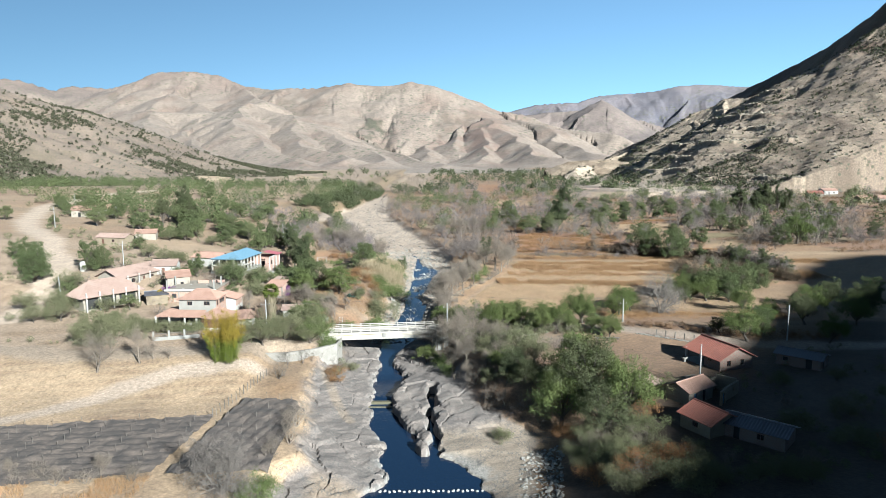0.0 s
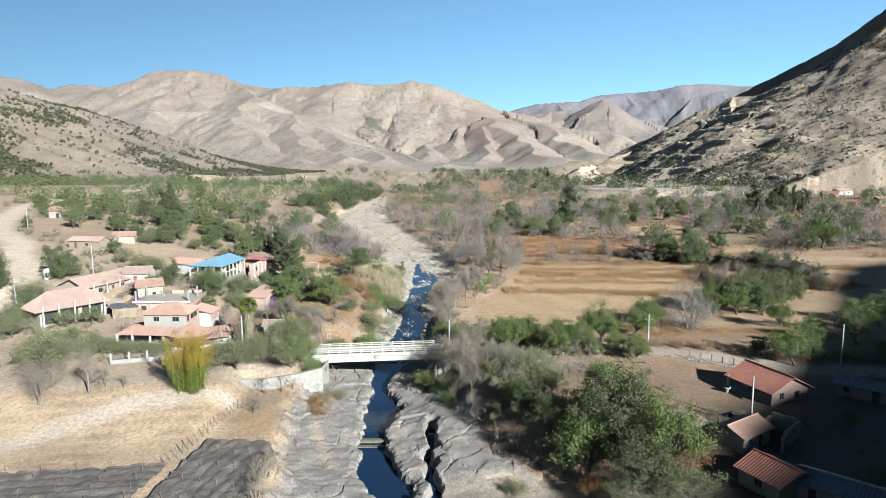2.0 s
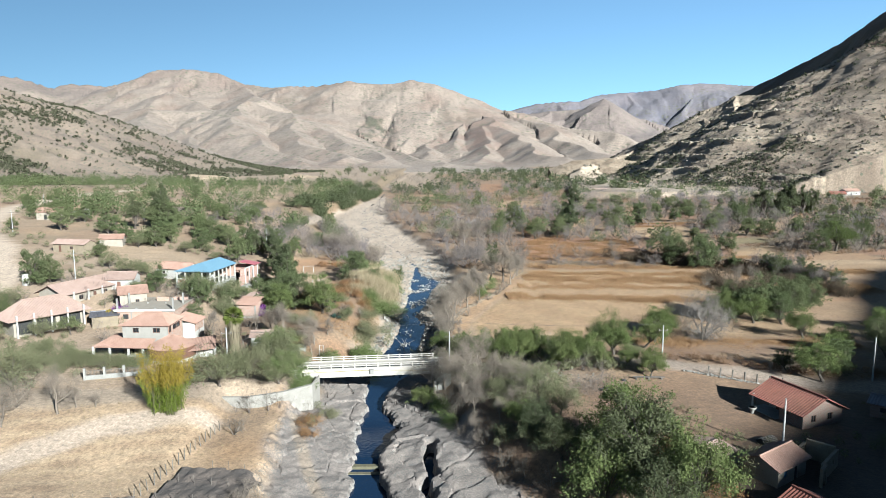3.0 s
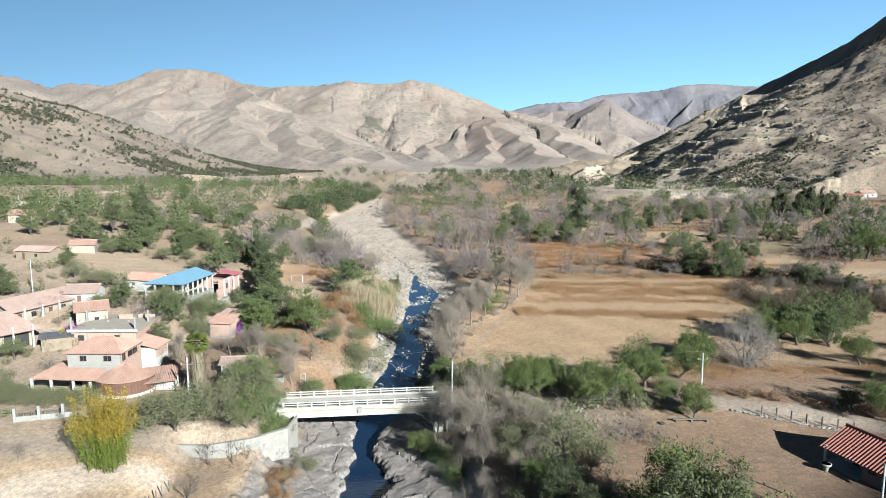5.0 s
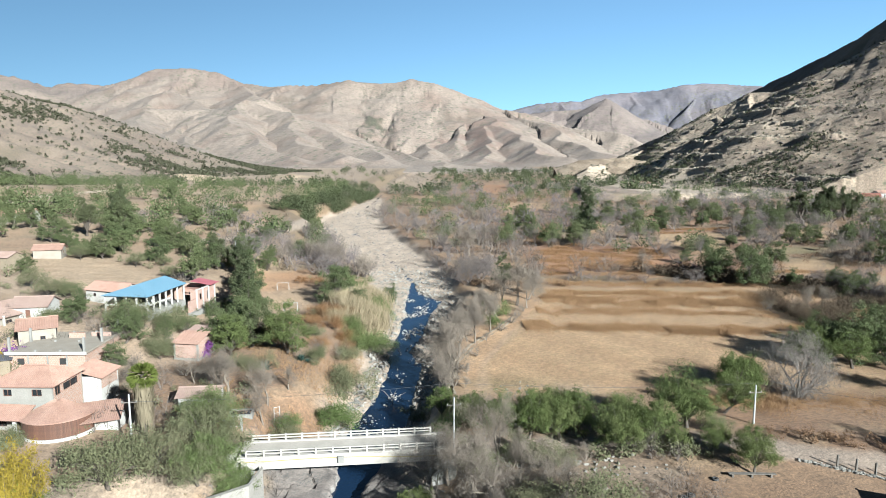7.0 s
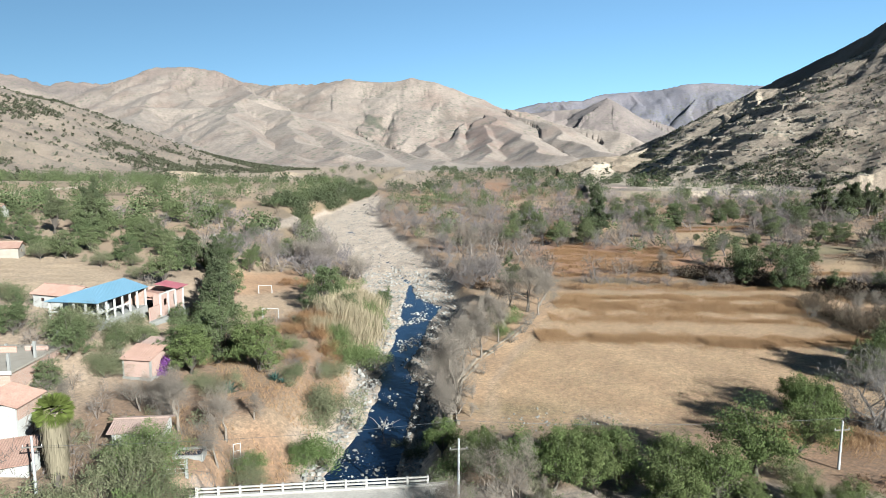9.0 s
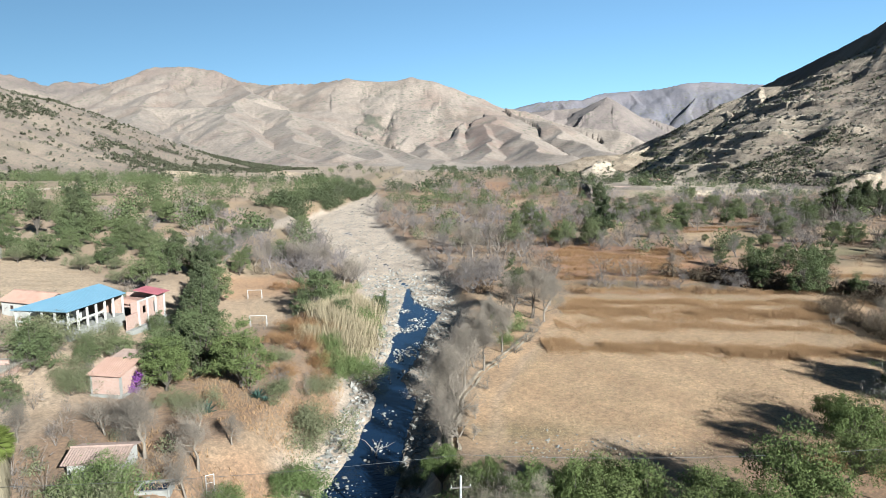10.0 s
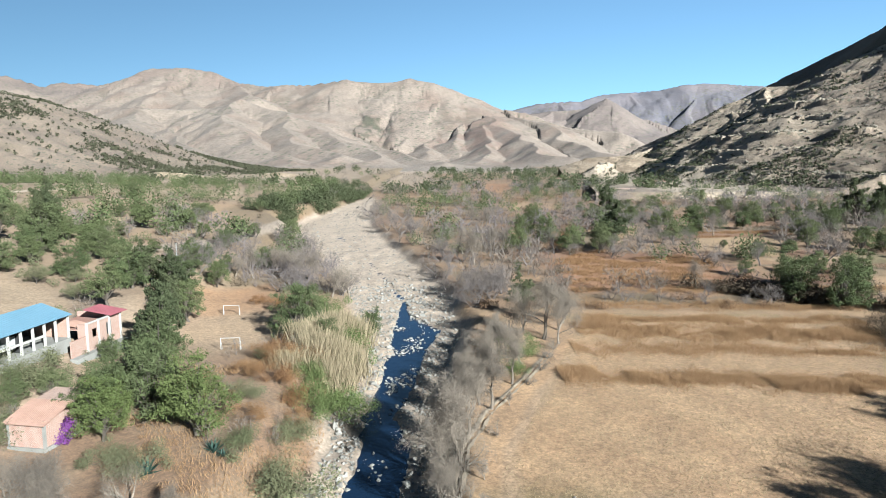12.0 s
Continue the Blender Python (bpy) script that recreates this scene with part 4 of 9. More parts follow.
def haze_soil(P, dist, cut):
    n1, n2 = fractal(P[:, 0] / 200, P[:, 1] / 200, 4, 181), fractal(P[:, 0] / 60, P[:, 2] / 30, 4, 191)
    # the blue haze of distance is put into these rock colours
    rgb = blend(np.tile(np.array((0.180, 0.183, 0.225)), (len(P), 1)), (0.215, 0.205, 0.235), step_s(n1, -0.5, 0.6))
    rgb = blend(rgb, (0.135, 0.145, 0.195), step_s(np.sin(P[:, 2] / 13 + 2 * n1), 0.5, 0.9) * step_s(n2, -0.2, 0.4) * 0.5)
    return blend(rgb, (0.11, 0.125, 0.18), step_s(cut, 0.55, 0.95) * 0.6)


def peak_soil(P, dist, cut):
    n1, n2 = fractal(P[:, 0] / 160, P[:, 1] / 160, 4, 185), fractal(P[:, 0] / 50, P[:, 2] / 30, 4, 195)
    rgb = blend(np.tile(np.array((0.225, 0.195, 0.185)), (len(P), 1)), (0.275, 0.24, 0.22), step_s(n1 + 0.5 * n2, -0.5, 0.7))
    return blend(rgb, (0.15, 0.135, 0.14), step_s(cut, 0.55, 0.95) * 0.6)


ridge_range("far_range", "distant mountain range on the horizon, coloured bluish grey for haze", FAR_RIDGES, MAT_RANGE, (0.02, 0.62, 360), (3800, 4930, 70), 0.62, 150, 305, haze_soil, 60)
ridge_range("dark_peak", "pointed dark brown mountain before the far range", PEAK_RIDGES, MAT_RANGE, (0.06, 0.42, 300), (3000, 4100, 80), 0.55, 140, 325, peak_soil, 20)
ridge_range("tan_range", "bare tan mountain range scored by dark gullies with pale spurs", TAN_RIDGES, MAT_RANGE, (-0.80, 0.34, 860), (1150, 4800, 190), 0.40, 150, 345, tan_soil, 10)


def pale_earth(P, front, cut, S):
    return blend(np.tile(np.array((0.47, 0.40, 0.305)), (len(P), 1)), (0.34, 0.28, 0.205), step_s(fractal(P[:, 0] / 8, P[:, 2] / 4, 3, 65), -0.2, 0.6))


for crest, foot in ((((-280, 752, 15), (-262, 746, 18), (-240, 744, 17), (-218, 748, 14)), ((-278, 738, 8), (-218, 736, 8))), (((-178, 806, 14), (-160, 800, 16.5), (-132, 804, 13)), ((-178, 792, 8), (-132, 792, 8)))):
    mountain("pale_bluff", "low pale earth bluff above the valley woods", crest, foot, MAT_HILL, 60, 20, 12, 0.12, 57, 0.7, painter=pale_earth)
mountain("quarry_face", "pale quarried earth bank at the foot of the hill", ((150, 890, 20), (178, 872, 31), (222, 850, 34), (268, 826, 27), (292, 800, 18)), ((150, 862, 9), (210, 828, 9), (285, 780, 9)), MAT_HILL, 120, 36, 16, 0.10, 59, 0.55, painter=pale_earth)
near_left, P_LEFT = mountain("shrubby_hill", "dry stony hillside dotted with dark shrubs",
         ((-760, 560, 215), (-715, 900, 175), (-635, 1000, 139), (-611, 1040, 125), (-574, 1050, 119), (-512, 1080, 98), (-468, 1100, 75), (-416, 1130, 47), (-360, 1160, 27), (-278, 1180, 12)),
         ((-310, 330, 22), (-305, 480, 18), (-285, 600, 14), (-235, 760, 12), (-190, 950, 11), (-170, 1100, 11)), MAT_HILL, 280, 130, 150, 0.16, 37, 1.15, painter=hill_soil((0.275, 0.225, 0.18), (0.345, 0.29, 0.23), (0.17, 0.15, 0.10)), slant=-0.6)
HILL_RIDGES = (
    ((250, 1000, 33), (272, 960, 51), (303, 930, 63), (327, 910, 75), (345, 890, 92), (364, 880, 100), (385, 870, 112), (406, 850, 110), (417, 830, 115), (430, 805, 126), (448, 780, 141), (464, 755, 156), (476, 740, 166), (492, 735, 176), (535, 735, 200), (627, 760, 230)),
    ((364, 880, 100), (321, 820, 69), (294, 770, 48), (267, 720, 27)),
    ((385, 870, 112), (341, 790, 79), (304, 720, 53), (274, 660, 28)),
    ((406, 850, 110), (364, 760, 72), (327, 690, 47), (293, 620, 23)),
    ((430, 805, 126), (382, 730, 91), (343, 670, 64), (311, 610, 35), (294, 580, 22)),
    ((448, 780, 141), (407, 710, 102), (363, 650, 69), (319, 580, 32)),
    ((464, 755, 156), (434, 690, 111), (387, 630, 74), (336, 560, 29)),
    ((492, 735, 176), (451, 670, 126), (405, 610, 83), (357, 545, 34)),
    ((535, 735, 200), (484, 650, 123), (404, 550, 46)),
    ((327, 910, 75), (300, 860, 54), (272, 810, 31)),
    ((303, 930, 63), (265, 900, 45), (222, 870, 33), (179, 840, 21)),
)
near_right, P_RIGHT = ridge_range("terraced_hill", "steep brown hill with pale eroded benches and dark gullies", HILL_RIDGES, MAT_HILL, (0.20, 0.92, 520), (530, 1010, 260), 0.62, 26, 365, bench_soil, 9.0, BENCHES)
# soil colours darkened to hold the shoulder's shade along with its scrub
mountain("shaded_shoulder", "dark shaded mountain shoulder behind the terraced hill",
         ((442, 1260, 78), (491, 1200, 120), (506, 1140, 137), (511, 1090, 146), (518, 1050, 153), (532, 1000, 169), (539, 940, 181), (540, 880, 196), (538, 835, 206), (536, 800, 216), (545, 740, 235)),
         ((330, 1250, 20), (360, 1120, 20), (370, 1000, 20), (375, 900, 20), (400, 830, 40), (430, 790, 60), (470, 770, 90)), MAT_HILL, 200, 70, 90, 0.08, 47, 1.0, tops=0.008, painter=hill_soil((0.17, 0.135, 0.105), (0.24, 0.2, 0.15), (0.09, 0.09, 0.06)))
mountain("shading_ridge", "high dark mountain ridge beside the village",
         ((-80, -760, 280), (110, -470, 215), (215, -300, 182), (253, -248, 178), (290, -203, 176), (348, -118, 176), (378, -73, 170), (430, 0, 140), (500, 90, 90), (560, 160, 40)),
         ((-120, -250, 0), (60, -160, 0), (150, -60, 0), (220, 60, 2), (330, 200, 8)), MAT_HILL, 160, 70, 120, 0.15, 53, 1.1, painter=hill_soil((0.235, 0.18, 0.135), (0.36, 0.3, 0.22), (0.12, 0.12, 0.07)))


# ---- trees, shrubs and grass ----
def quads_mesh(name, corners, material):
    """Loose leaf quads from an array (count, 4, 3)."""
    count = len(corners)
    me = bpy.data.meshes.new(name)
    me.vertices.add(count * 4), me.loops.add(count * 4), me.polygons.add(count)
    me.vertices.foreach_set("co", corners.astype(np.float32).ravel())
    me.loops.foreach_set("vertex_index", np.arange(count * 4, dtype=np.int32))
    me.polygons.foreach_set("loop_start", np.arange(0, count * 4, 4, dtype=np.int32))
    me.materials.append(material)
    me.update(calc_edges=True)
    return me


def leaf_quads(rng, centres, radii, count, size, droop=0.0, flat=0.75, slim=0.55):
    """Small sprays of leaves spread loosely through and between clumps."""
    which = rng.integers(0, len(centres), count)
    way = rng.normal(size=(count, 3))
    way /= np.linalg.norm(way, axis=1)[:, None]
    far = rng.uniform(0.05, 1, count) ** 0.4 + 0.28 * np.abs(rng.normal(size=count)) * rng.integers(0, 2, count)
    pos = centres[which] + way * (far * radii[which])[:, None] * np.array((1, 1, flat))
    pos[:, 2] -= droop * radii[which] * 0.5 * rng.uniform(0, 1, count) ** 2
    along_ = rng.normal(size=(count, 3)) + np.array((0, 0, -droop))
    along_ /= np.linalg.norm(along_, axis=1)[:, None]
    norm = 1.5 * way + 0.35 * rng.normal(size=(count, 3)) + np.array((0, 0, 0.35))
    side = np.cross(along_, norm)
    side /= np.linalg.norm(side, axis=1)[:, None] + 1e-9
    long = size * rng.uniform(0.5, 1.5, count)[:, None] * along_
    wide_ = size * slim * rng.uniform(0.5, 1.4, count)[:, None] * side
    return np.stack([pos - long, pos + wide_ - 0.1 * long, pos + long, pos - wide_ - 0.1 * long], 1)


def tubes(paths, sides=5):
    """Verts and faces of tapered tubes. A path is rows of x, y, z, radius."""
    verts, faces = [], []
    for path in paths:
        p = np.array(path, float)
        start = len(verts)
        for k, row in enumerate(p):
            d = p[min(k + 1, len(p) - 1), :3] - p[max(k - 1, 0), :3]
            d /= np.linalg.norm(d) + 1e-9
            a = np.cross(d, (0.31, 0.93, 0.19))
            a /= np.linalg.norm(a) + 1e-9
            b_ = np.cross(d, a)
            for q in range(sides):
                w = 2 * math.pi * q / sides
                verts.append(tuple(row[:3] + row[3] * (math.cos(w) * a + math.sin(w) * b_)))
        for k in range(len(p) - 1):
            for q in range(sides):
                i, j = start + k * sides + q, start + k * sides + (q + 1) % sides
                faces.append((i, j, j + sides, i + sides))
    return verts, faces


def branch_paths(rng, base, way, long, thick, depth, spread, out, lift=0.15):
    """Forking branches, each a bent path."""
    p, d = np.array(base, float), np.array(way, float)
    path = [(*p, thick)]
    for k in range(3):
        d = d + rng.normal(size=3) * 0.16 + np.array((0, 0, lift * 0.3))
        d /= np.linalg.norm(d)
        p = p + d * long / 3
        path.append((*p, thick * (1 - 0.16 * (k + 1))))
    out.append(path)
    if depth == 0:
        return
    for _ in range(rng.integers(2, 4) + (depth > 2)):
        turn = rng.normal(size=3) * spread
        nd = d + turn + np.array((0, 0, lift))
        nd /= np.linalg.norm(nd)
        k = rng.integers(1, 4)
        branch_paths(rng, path[k][:3], nd, long * rng.uniform(0.55, 0.8), path[k][3] * 0.62, depth - 1, spread, out, lift)


def thing(name, label, category, group=""):
    return tagged(new(name), label, category, group)


def part(name, me, parent, label=""):
    ob = new(name, me)
    ob.parent = parent
    return tagged(ob, label) if label else ob


def leafy_tree(name, label, seed, tall, wide_, clumps, sprays, size, leaf, trunk=0.22, droop=0.4, low=0.28, bark=MAT_BARK, slim=0.55):
    """A tree of unit place: tapered trunk, limbs, and a crown of many sprays in uneven clumps."""
    rng = np.random.default_rng(seed)
    ob = thing(name, label, "tree")
    ends, paths = [], []
    fork = tall * low * rng.uniform(0.7, 1.0)
    lean = rng.normal(size=2) * 0.08 * tall
    paths.append([(0, 0, -0.4, tall * 0.035 + 0.05), (lean[0] * 0.3, lean[1] * 0.3, fork * 0.5, tall * 0.026 + 0.04), (lean[0] * 0.6, lean[1] * 0.6, fork, tall * 0.022 + 0.03)])
    top = np.array((lean[0] * 0.6, lean[1] * 0.6, fork))
    for k in range(clumps):
        w = 2 * math.pi * (k * 0.382 + rng.uniform(-0.08, 0.08))
        r = wide_ * math.sqrt(rng.uniform(0.05, 1)) * 0.8
        full = 1 - 0.75 * (r / wide_) ** 2
        z = tall * (low * 1.1 + (0.93 - low * 1.1) * full * rng.uniform(0.35 if low > 0.1 else 0.08, 1.0))
        end = np.array((math.cos(w) * r + lean[0], math.sin(w) * r + lean[1], z))
        ends.append(end)
        for _ in range(2):
            ends.append(end + rng.normal(size=3) * wide_ * np.array((0.2, 0.2, 0.13)))
        mid = top * 0.5 + end * 0.5 + np.array((0, 0, 0.06 * tall))
        paths.append([(*top, tall * 0.009 + 0.02), (*mid, tall * 0.005 + 0.012), (*end, 0.01)])
    v, f_ = tubes(paths)
    part("trunk", mesh_of("trunk", v, f_, bark, True), ob)
    radii = wide_ * rng.uniform(0.10, 0.30, len(ends)) ** 1.0
    part("crown", quads_mesh("crown", leaf_quads(rng, np.array(ends), radii, sprays, size, droop, 0.75, slim), leaf), ob)
    return ob


def bare_tree(name, label, seed, tall, wide_, depth, bark, stems=1, twig_count=3600, twig=0.34):
    rng = np.random.default_rng(seed)
    ob = thing(name, label, "tree")
    out = []
    for k in range(stems):
        w = 2 * math.pi * k / stems + rng.uniform(0, 1)
        way = np.array((math.cos(w) * (0.25 if stems == 1 else 0.6), math.sin(w) * (0.25 if stems == 1 else 0.6), 1))
        branch_paths(rng, (0, 0, -0.3), way / np.linalg.norm(way), tall * 0.36, tall * 0.026 + 0.03, depth, 0.55 * wide_, out)
    high = max(p[2] for path in out for p in path)
    out = [[(x * tall / high, y * tall / high, z * tall / high, r) for x, y, z, r in path] for path in out]
    v, f_ = tubes(out[:1], 6)
    part("trunk", mesh_of("trunk", v, f_, bark, True), ob)
    v, f_ = tubes([path if path[0][3] > 0.3 * out[0][0][3] else [path[0], path[3]] for path in out[1:]], 3)
    part("bough", mesh_of("bough", v, f_, bark), ob)
    tips = np.array([path[-1][:3] for path in out])
    twigs = leaf_quads(rng, tips, np.full(len(tips), tall * 0.085), twig_count, twig, -0.8, 1.0, 0.04)
    part("twig_crown", quads_mesh("twig_crown", twigs, bark), ob)
    return ob


def shrub(name, label, seed, tall, sprays, size, leaf, droop=0.0, clumps=9):
    rng = np.random.default_rng(seed)
    ob = thing(name, label, "shrub")
    ends = np.c_[rng.normal(size=(clumps, 2)) * tall * 0.4, rng.uniform(0.25, 0.7, clumps) * tall]
    stems = [[(0, 0, -0.2, 0.05), (*(e * 0.6), 0.03), (*e, 0.01)] for e in ends]
    v, f_ = tubes(stems, 4)
    part("stems", mesh_of("stems", v, f_, MAT_BARK), ob)
    part("foliage", quads_mesh("foliage", leaf_quads(rng, ends, tall * rng.uniform(0.2, 0.45, clumps), sprays, size, droop, 0.85, 0.42), leaf), ob)
    return ob


def stand(kinds, spots, group, seed, high):
    """Set copies of the kinds, each of height high when made, at rows of (x, y, height)."""
    rng = np.random.default_rng(seed)
    for k, (x, y, tall) in enumerate(spots):
        kind = kinds[int(rng.integers(len(kinds)))]
        s = tall / high
        m = pose(x, y, float(height(x, y)) - 0.1, 0, 0, rng.uniform(0, 360)) @ Matrix.Diagonal((s * rng.uniform(0.92, 1.12), s * rng.uniform(0.92, 1.12), s, 1))
        tagged(copy_thing(kind, m), group=group)


def retire(kinds):
    for ob in kinds:
        for o in (*ob.children_recursive, ob):
            bpy.data.objects.remove(o)


near_pepper = [leafy_tree("pepper_tree", "green pepper tree with a drooping uneven crown", 10 + k, 10, 4.5, 46, 11000, 0.15, MAT_LEAF_ROAD, low=0.2, slim=0.36, droop=0.9) for k in range(4)]
bright = [leafy_tree("broadleaf_tree", "bright green rounded tree", 26 + k, 10, 6.5, 52, 13000, 0.155, MAT_LEAF_BRIGHT, low=0.16, slim=0.4) for k in range(2)]
bright_round = [leafy_tree("broadleaf_tree", "full bright green tree beside the brick cottage", 28, 10, 3.6, 46, 10000, 0.155, MAT_LEAF_ROAD, low=0.1, slim=0.4)]
near_round = [leafy_tree("broadleaf_tree", "dense dark green round-crowned tree", 20 + k, 10, 4.2, 42, 10000, 0.155, MAT_LEAF_DARK, low=0.18, slim=0.34) for k in range(2)]
pepper = [leafy_tree("pepper_tree", "green pepper tree with a drooping uneven crown", 10 + k, 10, 4.6, 34, 5000, 0.22, MAT_LEAF, slim=0.36) for k in range(4)]
round_tree = [leafy_tree("broadleaf_tree", "dense dark green round-crowned tree", 20 + k, 10, 3.6, 44, 8000, 0.165, MAT_LEAF_MID, low=0.08, slim=0.38) for k in range(3)]
grey_tree = [leafy_tree("thorn_tree", "low spreading grey-green thorn tree", 30 + k, 10, 7.0, 44, 8000, 0.2, MAT_LEAF_GREY, low=0.2, slim=0.32) for k in range(3)]
tall_tree = [leafy_tree("eucalyptus", "tall dark eucalyptus with a narrow crown", 40 + k, 10, 2.1, 30, 6500, 0.17, MAT_LEAF_DARK, low=0.12, droop=0.9, slim=0.36) for k in range(2)]
bare = [bare_tree("bare_tree", "leafless grey-brown tree with fine twigs", 50 + k, 10, 1.1, 5, MAT_TWIG, 1, 5200, 0.34) for k in range(3)]
pale_bare = [bare_tree("bare_tree", "large leafless pale grey tree", 60 + k, 10, 1.75, 5, MAT_PALE_TWIG, 4, 9000, 0.42) for k in range(1)]
brush = [bare_tree("bare_shrub", "leafless many-stemmed brown shrub", 70 + k, 10, 1.2, 4, MAT_TWIG, 4, 2200, 0.4) for k in range(2)]
scrub_green = [shrub("green_shrub", "rounded green shrub beside the river", 80 + k, 10, 4500, 0.3, MAT_LEAF_BRIGHT, clumps=16) for k in range(2)]
scrub_grey = [shrub("grey_shrub", "dusty grey-green shrub on dry ground", 90 + k, 10, 4500, 0.28, MAT_LEAF_GREY, clumps=16) for k in range(2)]
scrub_brown = [shrub("dry_shrub", "rust brown dry shrub on the bank", 100 + k, 10, 4500, 0.26, MAT_BROWN, clumps=16) for k in range(2)]

far_pepper = [leafy_tree("pepper_tree", "green pepper tree on the valley floor", 110 + k, 10, 4.2, 36, 5600, 0.19, MAT_LEAF, low=0.12, slim=0.45) for k in range(2)]
far_round = [leafy_tree("broadleaf_tree", "dark green tree on the valley floor", 120 + k, 10, 3.8, 36, 5600, 0.19, MAT_LEAF_MID, low=0.08, slim=0.45) for k in range(2)]
far_bare = [bare_tree("bare_tree", "leafless grey-brown tree of the thicket", 130 + k, 10, 1.0, 4, MAT_MAUVE_TWIG, 2, 1500, 0.5) for k in range(3)]

ROADSIDE = ((12.4, 142.5, 7.2), (16.6, 141.8, 6.8), (23.3, 138.3, 7.4), (33.5, 144.2, 9.2), (44.7, 155, 8.6), (49.4, 160.4, 6.4), (36.2, 131.5, 5), (9.3, 145, 6.5), (14, 145.2, 7), (27, 138.2, 7), (20, 142.4, 7), (38.5, 134.5, 4.6), (24.5, 143.5, 6.4), (50, 166.5, 5.4), (5.5, 149, 5), (1.5, 153.4, 5.6), (18, 145.4, 6.2), (30, 138.2, 3.2), (33.4, 136.6, 4.4), (-1.6, 131, 4.6), (41, 150.5, 6.5))
RIVER_BARE = ((8.3, 137, 7.6), (4.7, 131, 9.5), (0.6, 132.9, 7.7), (2.2, 136.5, 8), (6.5, 127, 7.6), (9.6, 116.3, 3.6), (12.5, 119.5, 5.5), (15.5, 122.5, 5.5), (11.5, 126, 6), (14.5, 129, 4.5), (3.4, 174.1, 10.5), (1.8, 166, 6.5), (7, 190.5, 6.6), (4.5, 182, 8), (20.8, 222, 12.5), (24.5, 228.5, 9.3), (17.5, 227, 9), (23, 219, 8), (26.5, 233, 7), (2.5, 175.2, 9.2), (5, 181, 8.9), (8.4, 189, 7.9), (12.2, 198.6, 7.5), (14.9, 207.6, 6.6), (3.4, 186, 6.5), (6.4, 194.5, 6), (9.6, 203, 6), (13, 213, 6), (9, 208, 5.5), (6, 121, 6), (10, 131, 5.5), (3.4, 125.5, 5), (17, 127, 3.5))
FIELD_EDGE = ((82, 140, 8), (88, 150, 9), (80, 128, 7), (92, 138, 8), (76, 146, 6), (98, 160, 9), (72, 140, 5.5), (100, 146, 9), (108, 156, 10), (67, 174.5, 8.4), (69.5, 179, 9.4), (64, 176.5, 6.2), (73.5, 172.5, 8.6), (75.5, 174.6, 12.2), (80.5, 177.5, 10.8), (71, 176.5, 8.8), (79, 170.5, 8.6), (84.5, 181, 10.5), (88.6, 184.9, 10.4), (93, 187, 9.5), (76.6, 186.4, 6.2), (67.5, 172, 5.5), (76.5, 157.4, 7), (64.2, 129.5, 8.5), (70, 133.5, 7), (60.6, 134.6, 4.2), (98.2, 236.5, 6.8), (107.7, 227.3, 9), (152, 271, 14), (145, 268, 11))
GROVE = ((19.5, 97, 10.5), (21, 101, 10), (14, 110, 6), (16.5, 105.5, 7), (11.5, 113, 4.5), (24, 104, 11.5), (26, 99, 12.5), (28, 92, 10), (28.5, 96.8, 8.5), (24, 92, 9))
UNDERWOOD = ((26, 83, 2.6), (29.5, 81, 2.4), (32, 75.5, 2.6), (27.5, 86.5, 2.6), (34, 80.5, 1.8), (24.5, 84.5, 2.6), (22.5, 76, 2.8), (28, 74, 2.8), (38, 72, 2.6), (44, 71, 3), (40, 77, 1.8), (33, 73, 2.6), (20.5, 82.5, 2), (22, 88, 2.4), (38.1, 99.5, 2.6), (24.9, 80.2, 3.6), (23.5, 81.5, 3), (25, 74.5, 3.6), (30, 78, 2.6), (28, 84, 3.2), (19.5, 86.5, 2.2), (26, 77, 3), (31.5, 99.5, 2.6), (42, 74, 2.6), (22, 86, 3.2), (19.5, 93.5, 2.4), (17, 100, 3), (12.5, 108.5, 3), (9.5, 112, 2.6), (29, 103, 3), (19, 112, 3), (31, 92.5, 2.8), (29, 88, 3), (50, 87, 3), (56, 82, 3.2), (62, 92, 3), (54, 96, 2.4), (47, 76, 2.8), (35, 74, 2.6), (23, 73, 3), (30, 72, 3), (60, 76, 3.4), (66, 85, 3), (27, 80.5, 2.4), (33, 78.5, 2.2), (21, 78.5, 2.4), (24, 87.5, 2.6), (26.5, 89, 2.6), (37, 77, 2), (20.5, 89, 2.2), (22.5, 90, 2.6), (70, 96, 3), (58, 104, 2.4), (68, 106, 2.4))
stand(near_pepper, ROADSIDE, "trees along the road", 1, 10)
stand(bare, RIVER_BARE, "bare trees on the river bank", 2, 10)
stand(near_pepper[:2] + round_tree + near_round, FIELD_EDGE, "trees at the field edges", 3, 10)
stand(round_tree, ((84.2, 250.6, 14.8), (88.6, 245.6, 13.4), (93.6, 249, 11.5)), "green trees above the terraces", 38, 10)
stand(near_round + near_pepper[:1], GROVE, "grove by the gorge", 4, 10)
stand(scrub_grey + scrub_brown[:1] + brush[:1] + scrub_grey[:1] + grey_tree[:1], UNDERWOOD, "undergrowth of the grove", 5, 9)
stand(grey_tree, ((15.9, 119.2, 6.9), (10.5, 122.5, 5), (18.5, 117.5, 5), (13.5, 133.8, 4)), "olive-green trees of the river bank", 31, 10)
